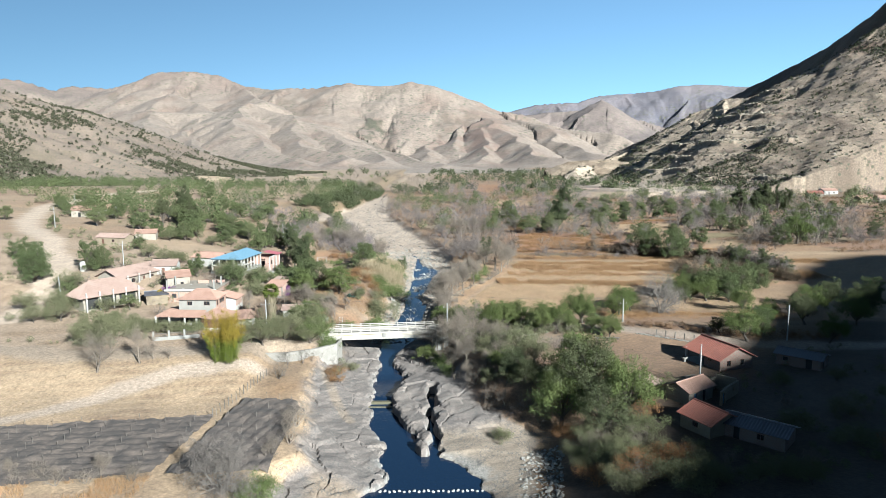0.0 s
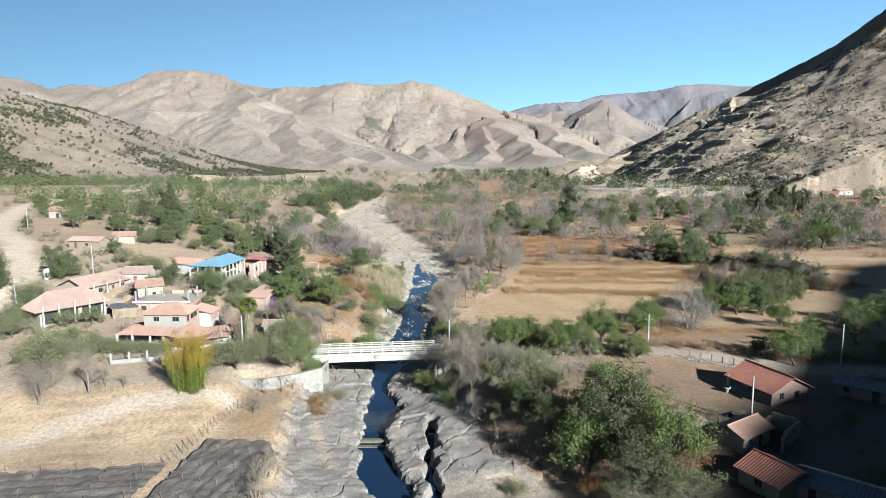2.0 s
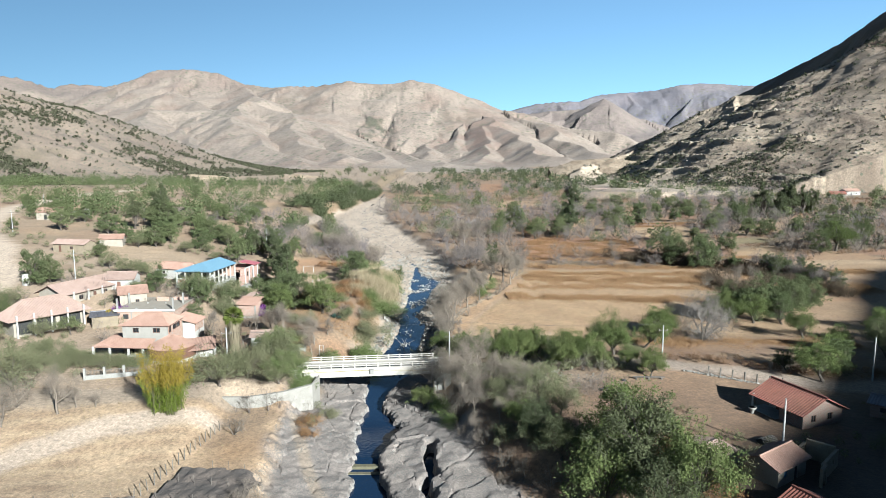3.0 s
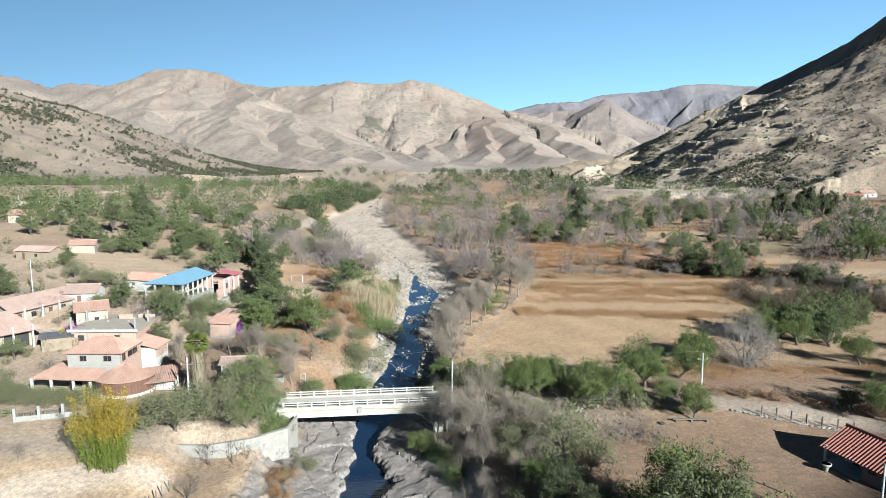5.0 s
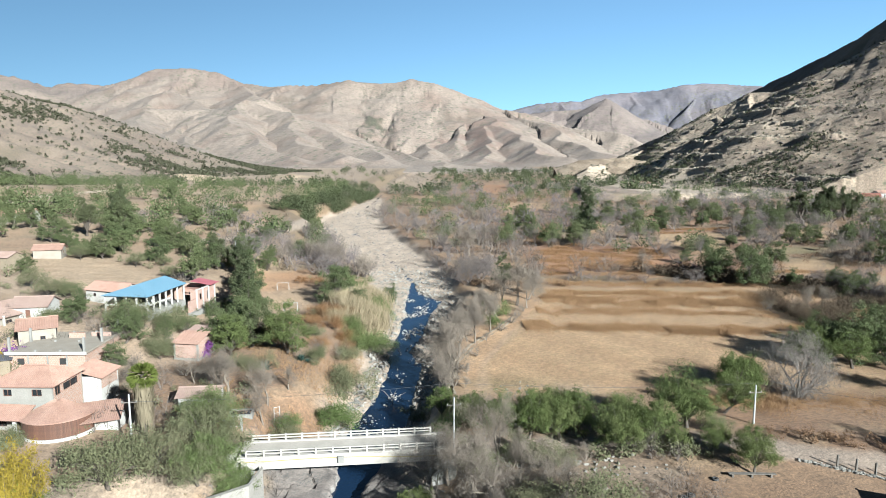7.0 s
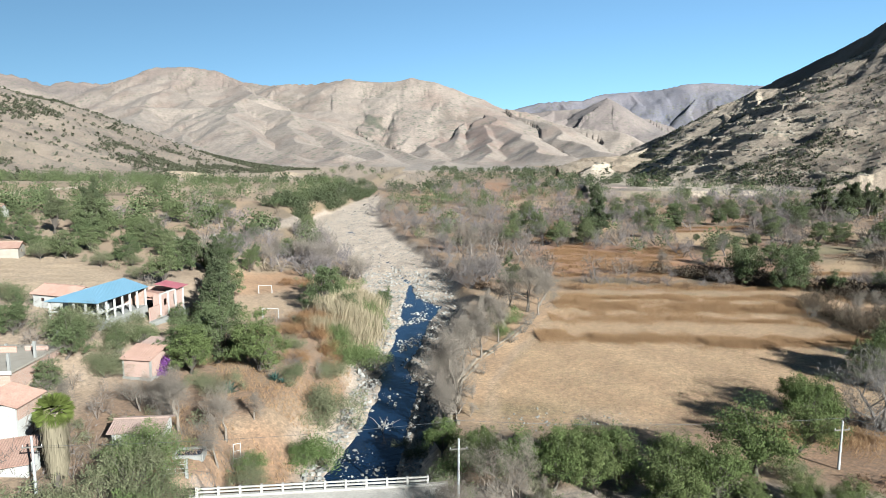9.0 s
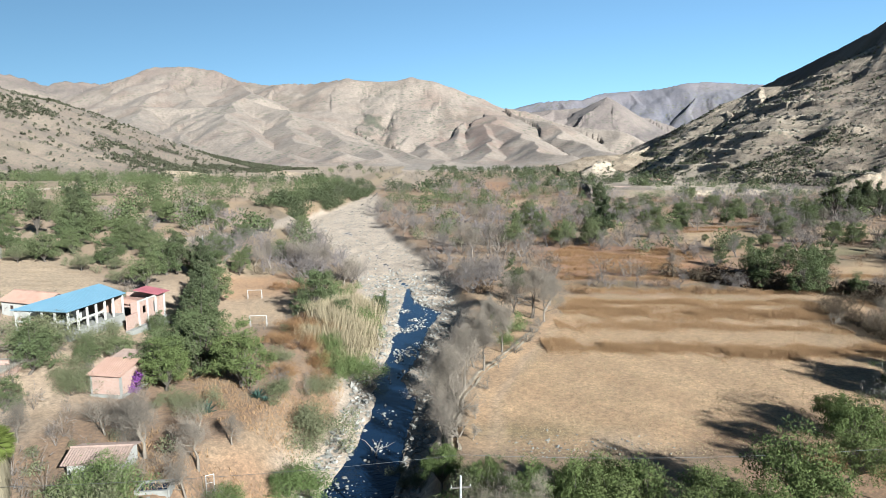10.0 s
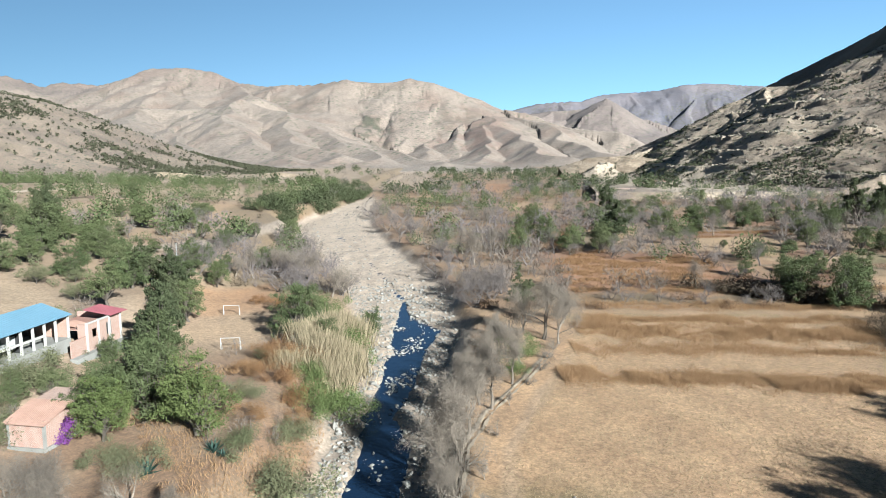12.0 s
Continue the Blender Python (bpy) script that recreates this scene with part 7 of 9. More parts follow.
for k in range(56):
    i = 4 * k
    f_ += [(i, i + 4, i + 5, i + 1), (i + 3, i + 2, i + 6, i + 7), (i, i + 3, i + 7, i + 4), (i + 1, i + 5, i + 6, i + 2)]
part("round_roof", mesh_of("round_roof", v, f_, MAT_TILE), villa)
slat = boxes("slat", [(-0.075, 0.075, -0.025, 0.025, 0.55, 2.45)], MAT_WOOD)
for w in np.linspace(1.2, 2.02, 70) * math.pi:
    ob = part("slat", slat, villa)
    ob.matrix_basis = pose(cx + r0 * math.cos(w), cy + r0 * math.sin(w), 0, 0, 0, math.degrees(w) + 90)
v, f_ = tubes([[(cx + (r0 - 0.05) * math.cos(w), cy + (r0 - 0.05) * math.sin(w), 2.55, 0.1) for w in np.linspace(1.19, 2.03, 40) * math.pi]], 6)
part("eave_beam", mesh_of("eave_beam", v, f_, MAT_WHITE, True), villa)
v, f_ = [], []
for w in np.linspace(1.18, 2.04, 40) * math.pi:
    for r, z in ((r0 + 0.15, -0.5), (r0 + 0.15, 0.55), (r0 - 0.3, 0.55), (r0 - 0.3, -0.5)):
        v.append((cx + r * math.cos(w), cy + r * math.sin(w), z))
for k in range(39):
    i = 4 * k
    f_ += [(i, i + 4, i + 5, i + 1), (i + 1, i + 5, i + 6, i + 2), (i + 2, i + 6, i + 7, i + 3)]
part("plinth", mesh_of("plinth", v, f_, MAT_WHITE), villa)
for x in (-4.2, -1.2, 2.2, 4.8):
    box_part("column", villa, x - 0.16, x + 0.16, -2.75, -2.43, -0.5, 2.8, MAT_WHITE)
box_part("porch_floor", villa, -4.6, 6.0, -2.9, -0.005, -0.5, 0.12, MAT_CONCRETE)
roof_face("garage_roof", villa, (11.6, -2.2, 1.7), (17.2, -0.6, 2.0), (0, 5.8), (11.4, 2.9, 2.9), MAT_TILE)
box_part("garage_wall", villa, 12.4, 16.2, 0.4, 2.6, -0.5, 1.9, MAT_WHITE)
# garden wall with railings along the road
for k in range(3):
    fence = placed("garden_fence", "low white wall panel with dark railings on top", "fence", -57.6 + 2.9 * k, 131.9 + 0.75 * k, 14, group="garden fence")
    box_part("base_wall", fence, 0, 2.9, -0.1, 0.1, -0.4, 0.75, MAT_CONCRETE)
    box_part("pillar", fence, -0.18, 0.18, -0.18, 0.18, -0.4, 2.0, MAT_CONCRETE)
    box_part("rail", fence, 0.18, 2.72, -0.03, 0.03, 1.45, 1.52, MAT_GREYWOOD)
    picket = boxes("picket", [(-0.025, 0.025, -0.025, 0.025, 0.75, 1.6)], MAT_GREYWOOD)
    for j in range(12):
        part("picket", picket, fence).location = (0.32 + 0.2 * j, 0, 0)

# meeting hall with an open colonnade
gable_house("open_hall", "wide hipped hall with faded tile roof and white columns", -84.8, 157.0, 52, 13.6, 5.4, 4.3, 2.3, MAT_BEIGE, MAT_PINKTILE,
            front=((0.6, 3.6, 0, 2.7, "dark"), (4.4, 8.0, 0, 2.7, "dark"), (8.8, 13.0, 0, 2.7, "dark")), over=1.4, z=0.4, hip=2.7, columns=((0.3, -1.1), (3.5, -1.1), (6.8, -1.1), (10.0, -1.1), (13.3, -1.1)))
gable_house("long_house", "long low house with a faded tile roof", -83.6, 173.6, 70, 14.5, 7.5, 3.1, 1.7, MAT_BEIGE, MAT_PINKTILE,
            front=((1, 2, 0, 2.1, "door"), (4, 5.2, 0.9, 2.0, "window"), (8, 9, 0, 2.1, "door"), (11, 12.2, 0.9, 2, "window")), over=0.9, z=2.6, columns=((2, -0.7), (6, -0.7), (10, -0.7), (14, -0.7)))
gable_house("white_gable_house", "small white gabled house with tile roof", -80.4, 186.2, 8, 6.4, 6, 2.6, 1.3, MAT_WHITE, MAT_PINKTILE, front=((2.6, 3.5, 0, 2.0, "door"),), z=4.0)
gable_house("beige_house", "beige plastered house with orange tile roof", -70.6, 172.6, 28, 5.6, 5.6, 3.4, 1.2, MAT_BEIGE, MAT_TILE, front=((3.2, 4.0, 0.9, 1.9, "window"),), z=2.3)
terrace = placed("unfinished_house", "unfinished flat-roofed brick house with bare concrete columns", "house", -68.6, 166.8, 0.5, 0.8)
wall_part(terrace, (0, 0), (12.2, 0), -0.6, 2.5, ((1.2, 2.4, 0.6, 1.7, "dark"), (8.0, 9.2, 0.6, 1.7, "dark")), MAT_BRICK)
wall_part(terrace, (12.2, 0.23), (12.2, 12), -0.6, 2.5, (), MAT_BRICK)
wall_part(terrace, (12.2, 12.23), (0, 12.23), -0.6, 2.5, (), MAT_BRICK)
wall_part(terrace, (0, 12), (0, 0.23), -0.6, 2.5, (), MAT_BRICK)
box_part("slab", terrace, -0.4, 12.6, -0.4, 12.6, 2.5, 2.8, MAT_BEIGE)
for x in (0.1, 4.2, 8.2, 12.1):
    for y in (0.1, 6.0, 12.0):
        box_part("column", terrace, x - 0.16, x + 0.16, y - 0.16, y + 0.16, 2.8, 3.1 if (x + y) % 3 > 1 else 5.2, MAT_CONCRETE)
box_part("parapet", terrace, 5.2, 8.0, 8.4, 8.6, 2.8, 3.7, MAT_BRICK)
box_part("slab_edge", terrace, -0.5, 12.7, -0.5, -0.405, 2.4, 2.9, MAT_WHITE)
for x in (3.1, 6.2, 9.3):
    box_part("front_column", terrace, x - 0.14, x + 0.14, -0.16, -0.115, -0.6, 2.4, MAT_CONCRETE)
box_part("parapet", terrace, 8.6, 12.0, 9.4, 9.6, 2.8, 3.5, MAT_PALEBRICK)
gable_house("grey_shed", "low shed with a grey sheet roof", -72.8, 164.2, 24, 5, 5, 2.0, 0.5, MAT_ADOBE, MAT_GREYSHEET, z=0.6, category="shed")

# hall with the blue roof
BLUE = placed("blue_roof_hall", "open hall with white pillars under a blue sheet roof", "building", -65.0, 191.6, -9, 3.4)
LX, LY, EV = 9.0, 13.6, 4.35
roof_face("roof_slope", BLUE, (-0.5, -0.6, EV), (LX + 0.5, -0.6, EV), (LX / 2 + 0.5, LX / 2 + 0.5), (LX / 2, 4.2, EV + 1.55), MAT_BLUE, 0.5, 0.02)
roof_face("roof_slope", BLUE, (LX + 0.5, -0.6, EV), (LX + 0.5, LY + 0.4, EV), (4.8, LY + 1.0), (LX / 2, 6, EV + 1.55), MAT_BLUE, 0.5, 0.02)
roof_face("roof_slope", BLUE, (-0.5, LY + 0.4, EV), (-0.5, -0.6, EV), (0, LY + 1.0 - 4.8), (LX / 2, 6, EV + 1.55), MAT_BLUE, 0.5, 0.02)
pillar = boxes("pillar", [(-0.14, 0.14, -0.14, 0.14, 0.82, EV + 0.1)], MAT_WHITE)
for x, y in [(0.0, 0), (LX * 0.25, 0), (LX * 0.5, 0), (LX * 0.75, 0), (LX, 0)] + [(LX, y) for y in (2.2, 4.4, 6.6, 8.8, 11, LY)] + [(0, y) for y in (4.4, 8.8, LY)]:
    part("pillar", pillar, BLUE).location = (x, y, 0)
box_part("upper_beam", BLUE, -0.1, LX + 0.1, -0.12, 0.12, 2.25, 2.55, MAT_WHITE)
box_part("upper_beam", BLUE, -0.1, LX + 0.1, -0.12, 0.12, EV - 0.3, EV - 0.02, MAT_WHITE)
# near-black wall added so that the open hall looks dark inside
box_part("inner_wall", BLUE, 0.4, LX - 0.6, 5.2, 5.35, 0.83, EV, MAT_DARK)
box_part("upper_beam", BLUE, LX - 0.12, LX + 0.12, 0.125, 8.8, 2.25, 2.55, MAT_WHITE)
box_part("floor_slab", BLUE, -0.3, LX + 0.3, -0.35, LY, -3.4, 0.82, MAT_CONCRETE)
box_part("back_wall", BLUE, -0.1, 0.1, 0.2, LY, 0.822, 2.2, MAT_BRICK)
box_part("end_wall", BLUE, 0.2, LX - 0.2, LY + 0.1, LY + 0.3, -1.0, EV - 0.1, MAT_BRICK)
wing = placed("brick_wing", "unfinished brick wing with white columns and a pink roof", "building", -52.6, 203.5, -8, 3.0)
wall_part(wing, (0, 0), (1.4, 0), -1.6, 3.2, (), MAT_PALEBRICK)
wall_part(wing, (1.4, 0.23), (1.4, 8.2), -1.6, 3.2, ((1.2, 2.4, 0.9, 2.2, "void"), (4.6, 6.0, 0.4, 2.4, "dark")), MAT_PALEBRICK)
wall_part(wing, (1.4, 8.43), (-6, 8.43), -1.6, 3.2, (), MAT_PALEBRICK)
for y in (0.1, 2.8, 5.5, 8.3):
    box_part("column", wing, 1.3, 1.6, y - 0.15, y + 0.15, -1.6, 3.5, MAT_WHITE)
wall_part(wing, (1.4, -3.4), (1.4, -0.01), -1.6, 1.5, (), MAT_PALEBRICK)
box_part("upper_floor", wing, -5.9, 1.16, 0.25, 8.2, 2.2, 2.36, MAT_PALEBRICK)
box_part("beam", wing, 1.35, 1.55, 0.3, 8.1, 3.2, 3.45, MAT_WHITE)
roof_face("roof_slope", wing, (2.2, 5.0, 3.55), (2.2, 9.2, 3.55), (0, 4.2), (-2.6, 6, 4.3), MAT_PINKSHEET, 0.4, 0.02)
roof_face("low_roof", wing, (0.4, 0.8, 2.4), (0.4, 3.6, 2.4), (0, 2.8), (-3.0, 1, 3.0), MAT_TILE)
box_part("footing", wing, 1.2, 2.4, -3.6, 8.6, -2.6, -1.0, MAT_CONCRETE)
gable_house("tiled_barn", "low barn with orange tile roof behind the hall", -75.2, 203.8, -20, 9.5, 6, 2.7, 1.2, MAT_WHITE, MAT_TILE, front=((2, 2.8, 1.2, 1.9, "window"),), z=3.9)

# small brick house with a tile roof
PINK = placed("brick_cottage", "small brick house with orange tile roof and concrete frame", "house", -45.0, 174.7, -10.5, 0.25)
wall_part(PINK, (0, 0), (4.3, 0), -0.5, 2.55, (), MAT_PALEBRICK)
wall_part(PINK, (4.3, 0.23), (4.3, 5.3), -0.5, 2.9, ((2.6, 3.6, 1.0, 2.0, "window"),), MAT_PALEBRICK)
wall_part(PINK, (4.3, 5.53), (0, 5.53), -0.5, 3.6, (), MAT_PALEBRICK)
wall_part(PINK, (0, 5.3), (0, 0.23), -0.5, 2.9, (), MAT_PALEBRICK)
roof_face("roof_slope", PINK, (-0.4, -0.45, 2.6), (4.75, -0.45, 2.6), (0, 5.15), (0, 4.0, 3.75), MAT_TILE, 0.24)
roof_face("back_roof", PINK, (-0.2, 3.9, 3.55), (4.6, 3.9, 3.55), (0, 4.8), (0, 7.4, 3.95), MAT_PINKTILE, 0.3)
for x, y in ((0.0, -0.02), (4.3, -0.02), (4.32, 5.4), (2.1, -0.02)):
    if x != 2.1:
        box_part("column", PINK, x - 0.14, x + 0.14, y - 0.02, y + 0.26, -0.5, 2.6, MAT_CONCRETE)
box_part("plinth", PINK, -0.15, 4.5, -0.2, 5.5, -0.6, -0.1, MAT_CONCRETE)
rng = np.random.default_rng(501)
vine = thing("bougainvillea", "purple flowering bougainvillea climbing the cottage wall", "shrub")
q = leaf_quads(rng, np.array(((-39.9, 176.2, 1.0), (-39.7, 176.7, 1.9), (-39.8, 175.8, 0.3), (-40.0, 177.4, 1.5))), np.array((0.9, 0.8, 0.7, 0.7)), 900, 0.13)
part("blossom", quads_mesh("blossom", q, MAT_FLOWER), vine)
v, f_ = tubes([[(-39.6, 176.4, -0.4, 0.06), (-39.8, 176.4, 1.0, 0.04), (-39.8, 176.7, 2.0, 0.02)]], 5)
part("stem", mesh_of("stem", v, f_, MAT_BARK), vine)
vine = thing("bougainvillea", "purple and yellow flowering shrub in the courtyard", "shrub")
q = leaf_quads(rng, np.array(((-69.2, 168.4, 3.4), (-68.4, 169.2, 3.0), (-70.2, 168.8, 2.6))), np.array((1.3, 1.1, 1.0)), 900, 0.16)
part("blossom", quads_mesh("blossom", q, MAT_FLOWER), vine)
q = leaf_quads(rng, np.array(((-69.6, 167.2, 2.0), (-70.8, 167.6, 2.8))), np.array((1.1, 0.8)), 700, 0.16)
part("yellow_blossom", quads_mesh("yellow_blossom", q, MAT_LEAF_YELLOW), vine)
v, f_ = tubes([[(-69.4, 168.2, 0.6, 0.08), (-69.3, 168.3, 2.0, 0.05), (-69.2, 168.4, 3.0, 0.02)]], 5)
part("stem", mesh_of("stem", v, f_, MAT_BARK), vine)
gable_house("low_cottage", "low cottage with faded tile roof among bare trees", -35.4, 151.2, 5, 5.2, 4.2, 1.7, 0.6, MAT_WHITE, MAT_PINKTILE, z=0.0)
gable_house("adobe_house", "old adobe house with an earth-coloured tile roof", -117.5, 229.5, -12, 11, 5, 2.6, 1.0, MAT_ADOBE, MAT_PINKTILE, front=((2, 2.9, 0, 2, "door"), (6, 7, 0.9, 1.8, "window")))
gable_house("adobe_annex", "beige annex with orange tile roof", -110.5, 244, 14, 7, 5, 2.4, 1.1, MAT_BEIGE, MAT_TILE, right=((2, 2.8, 0.9, 1.7, "window"),))
tank = placed("water_tank", "white water tank standing beside the track", "tank", -100.6, 188, 0)
v, f_ = tubes([[(0, 0, -0.2, 1.0), (0, 0, 2.4, 1.0), (0, 0, 2.8, 0.7), (0, 0, 2.9, 0.05)]], 16)
part("shell", mesh_of("shell", v, f_, MAT_WHITE, True), tank)

# ---- hamlet on the right bank, in the mountain's shade ----
RED = placed("red_roof_house", "brick house with red tile roof and an open white porch", "house", 47.9, 119.8, -71, -0.95)
gz = 2.35
wall_part(RED, (4.6, 0.0), (8.6, 0.0), -0.5, gz, ((0.8, 1.8, 1.2, 1.9, "window"),), MAT_REDBRICK)
wall_part(RED, (0.3, 2.6), (4.6, 2.6), -0.5, gz, ((1.2, 2.1, 0, 2.0, "door"),), MAT_WHITE)
wall_part(RED, (8.6, 0.23), (8.6, 7.0), -0.5, gz, ((1.3, 2.2, 0.8, 1.8, "window"), (4.3, 5.2, 0.8, 1.8, "window")), MAT_REDBRICK, peak=gz + 1.75)
wall_part(RED, (8.6, 7.23), (0.2, 7.23), -0.5, gz, (), MAT_REDBRICK)
wall_part(RED, (0.2, 7.0), (0.2, 2.85), -0.5, gz, (), MAT_REDBRICK)
roof_face("roof_slope", RED, (-0.5, -0.7, gz - 0.25), (9.2, -0.7, gz - 0.25), (0, 9.7), (0, 3.6, gz + 1.85), MAT_REDTILE, 0.42, 0.06)
roof_face("roof_slope", RED, (9.2, 7.9, gz - 0.25), (-0.5, 7.9, gz - 0.25), (0, 9.7), (0, 3.6, gz + 1.85), MAT_REDTILE, 0.42, 0.06)
ridge_cap(RED, (-0.5, 3.6, gz + 1.9), (9.2, 3.6, gz + 1.9), MAT_REDTILE, 0.16)
for x in (0.1,):
    box_part("porch_column", RED, x - 0.16, x + 0.16, -0.4, -0.08, -0.5, gz, MAT_WHITE)
box_part("porch_floor", RED, -0.4, 4.58, -0.6, 2.58, -0.5, 0.1, MAT_CONCRETE)
gable_house("ochre_house", "ochre plastered house with tile roof and blue door", 38.9, 95.6, 34, 6.2, 4.2, 2.3, 0.9, MAT_BEIGE, MAT_TILE, front=((1.3, 2.1, 0.9, 1.7, "blue"), (3.6, 4.4, 0, 2.0, "dark")), z=-1.0)
ruin = placed("roofless_house", "roofless adobe house with a blue door", "house", 44.0, 95.6, 44, -1.0)
wall_part(ruin, (0, 0), (1.6, 0), -0.4, 2.3, ((0.4, 1.2, 0, 1.9, "blue"),), MAT_ADOBE, 0.35)
wall_part(ruin, (1.6, 0.36), (7.4, 0.36), -0.4, 2.2, ((3.4, 4.1, 0.9, 1.6, "void"),), MAT_ADOBE, 0.35)
wall_part(ruin, (7.4, 0.72), (7.4, 3.9), -0.4, 2.5, (), MAT_ADOBE, 0.35)
wall_part(ruin, (7.4, 4.26), (0, 4.26), -0.4, 2.0, (), MAT_ADOBE, 0.35)
gable_house("tile_cabin", "cabin with a red tile roof among shrubs", 35.0, 88.6, -66, 5.4, 5.6, 2.1, 1.2, MAT_ADOBE, MAT_REDTILE, front=((2.2, 3.2, 0.8, 1.6, "window"),), z=-1.0, pitch=0.36)
gable_house("sheet_roof_house", "low brick house with a grey corrugated roof", 39.4, 85.0, -44, 8.0, 4.6, 2.1, 0.7, MAT_REDBRICK, MAT_GREYSHEET, front=((1.5, 2.3, 0, 1.9, "dark"), (4.5, 5.4, 0.8, 1.6, "window")), z=-1.0, pitch=0.4)
gable_house("tool_shed", "dark brick tool shed with a grey sheet roof", 63.0, 116.2, -44, 7.4, 4.6, 2.1, 0.6, MAT_REDBRICK, MAT_GREYSHEET, front=((1.2, 2.0, 0.9, 1.6, "dark"), (5, 6, 0, 1.9, "dark")), right=((1.2, 2.4, 0, 1.9, "dark"),), pitch=0.4, category="shed")
gable_house("brick_lean_to", "small orange brick lean-to with a pale sheet roof", 32.9, 99.4, 35, 5.2, 5, 1.5, 0.45, MAT_BRICK, MAT_PINKTILE, z=-1.0, pitch=0.4, category="shed")

# far farmhouses
for x, y, turn, wide_, tile, wall in ((130, 572, 12, 17, MAT_PINKTILE, MAT_WHITE), (190, 676, -8, 12, MAT_TILE, MAT_WHITE), (258, 702, 6, 14, MAT_TILE, MAT_BRICK), (305, 510, 10, 12, MAT_TILE, MAT_WHITE), (280, 488, -14, 10, MAT_REDTILE, MAT_BEIGE), (286, 436, 8, 8, MAT_TILE, MAT_ADOBE), (297, 434, -5, 9, MAT_TILE, MAT_BEIGE), (-164, 300, 14, 9, MAT_TILE, MAT_BEIGE), (-158, 309, 6, 8, MAT_TILE, MAT_WHITE), (320, 530, 20, 9, MAT_TILE, MAT_BRICK)):
    gable_house("farmhouse", "distant farmhouse with tile roof", x, y, turn, wide_, 7, 3.2, 1.6, wall, tile, front=((wide_ * 0.3, wide_ * 0.3 + 1.2, 0, 2.1, "dark"), (wide_ * 0.65, wide_ * 0.65 + 1.4, 0.9, 2.1, "window")), pitch=0.6, group="far farmhouses")


# ---- bridge ----
BR = placed("bridge", "white concrete road bridge with post and rail parapets", "bridge", -22.0, 139.8, 5.8, 0.0)
LONG, WIDE = 24.0, 4.5
box_part("deck", BR, -1.0, LONG, -WIDE, 0.25, -0.35, 0.0, MAT_DECK)
for y0, y1 in ((-WIDE, -WIDE + 0.35), (-0.12, 0.25)):
    box_part("kerb", BR, -1.0, LONG, y0, y1, 0.004, 0.22, MAT_BRIDGE)
box_part("girder", BR, -0.6, LONG - 0.6, -WIDE - 0.02, -WIDE + 0.4, -1.35, -0.352, MAT_BRIDGE)
box_part("girder", BR, -0.6, LONG - 0.6, -0.2, 0.22, -1.35, -0.352, MAT_BRIDGE)
box_part("girder", BR, -0.6, LONG - 0.6, -WIDE / 2 - 0.2, -WIDE / 2 + 0.2, -1.3, -0.352, MAT_CONCRETE)
post = boxes("post", [(-0.11, 0.11, -0.12, 0.12, 0.22, 1.05)], MAT_BRIDGE)
for y in (-WIDE + 0.14, 0.06):
    for k in range(12):
        part("post", post, BR).location = (2.0 * k + 0.04, y, 0)
    for z in (0.48, 0.82):
        box_part("rail", BR, 0.0, 22.1, y - 0.06, y + 0.06, z, z + 0.15, MAT_BRIDGE)
v, f_ = tubes([[(x, -WIDE - 0.09, -0.35 + 0.35 * math.sin(0.23 * x) * (x / 24), 0.035) for x in np.linspace(-0.5, 23, 24)]], 5)
part("yellow_pipe", mesh_of("yellow_pipe", v, f_, shade("yellow_pipe", (0.55, 0.42, 0.10), (0.5, 0.38, 0.09), 1, 0.6, 0.0), True), BR)
box_part("meter_box", BR, 10.6, 11.3, -WIDE - 0.28, -WIDE - 0.03, -0.9, -0.1, MAT_CONCRETE)
abut = placed("bridge_abutment", "pale concrete bridge abutment standing on rock", "abutment", -23.5, 139.9, 5.8, 0.0)
box_part("stem", abut, -1.4, 1.5, -WIDE - 0.6, 0.6, -5.0, -1.36, MAT_CONCRETE)
box_part("back_wall", abut, -1.6, 0.45, -WIDE - 0.4, 0.45, -1.35, -0.37, MAT_BRIDGE)
abut = placed("bridge_abutment", "concrete bridge abutment below the bare trees", "abutment", 0.6, 142.2, 5.8, 0.0)
box_part("stem", abut, -1.0, 2.0, -WIDE - 0.6, 0.6, -5.0, -1.36, MAT_CONCRETE)
wallob = placed("retaining_wall", "whitewashed retaining wall beside the bridge approach", "wall", -21.2, 133.6, 0, 0)
v, f_ = [], []
for x, y, top, low in ((1.9, 0.6, -0.5, -7.0), (1.4, -3.4, -0.6, -6.6), (-2.7, -6.3, -0.8, -5.6), (-8.1, -7.2, -1.3, -4.4), (-14.8, -6.1, -1.7, -4.2)):
    for dx, dy, z in ((0, 0, low), (0, 0, top), (-0.25, 0.5, top), (-0.25, 0.5, low)):
        v.append((x + dx, y + dy, z))
for k in range(4):
    i = 4 * k
    f_ += [(i, i + 1, i + 5, i + 4), (i + 1, i + 2, i + 6, i + 5), (i + 2, i + 3, i + 7, i + 6), (i + 3, i, i + 4, i + 7)]
f_ += [(3, 2, 1, 0), (16, 17, 18, 19)]
part("wall_body", mesh_of("wall_body", v, f_, shade("stained_concrete", (0.47, 0.43, 0.375), (0.36, 0.33, 0.285), 1.6, 0.9, 0.4, 10, 0.2)), wallob)

# ---- river stones, weir, stepping stones, canal ----
ICO_V, ICO_F = [], []
bm = bmesh.new()
bmesh.ops.create_icosphere(bm, subdivisions=1, radius=1)
ICO_V, ICO_F = np.array([v.co[:] for v in bm.verts]), np.array([[v.index for v in f_.verts] for f_ in bm.faces])
bm.free()


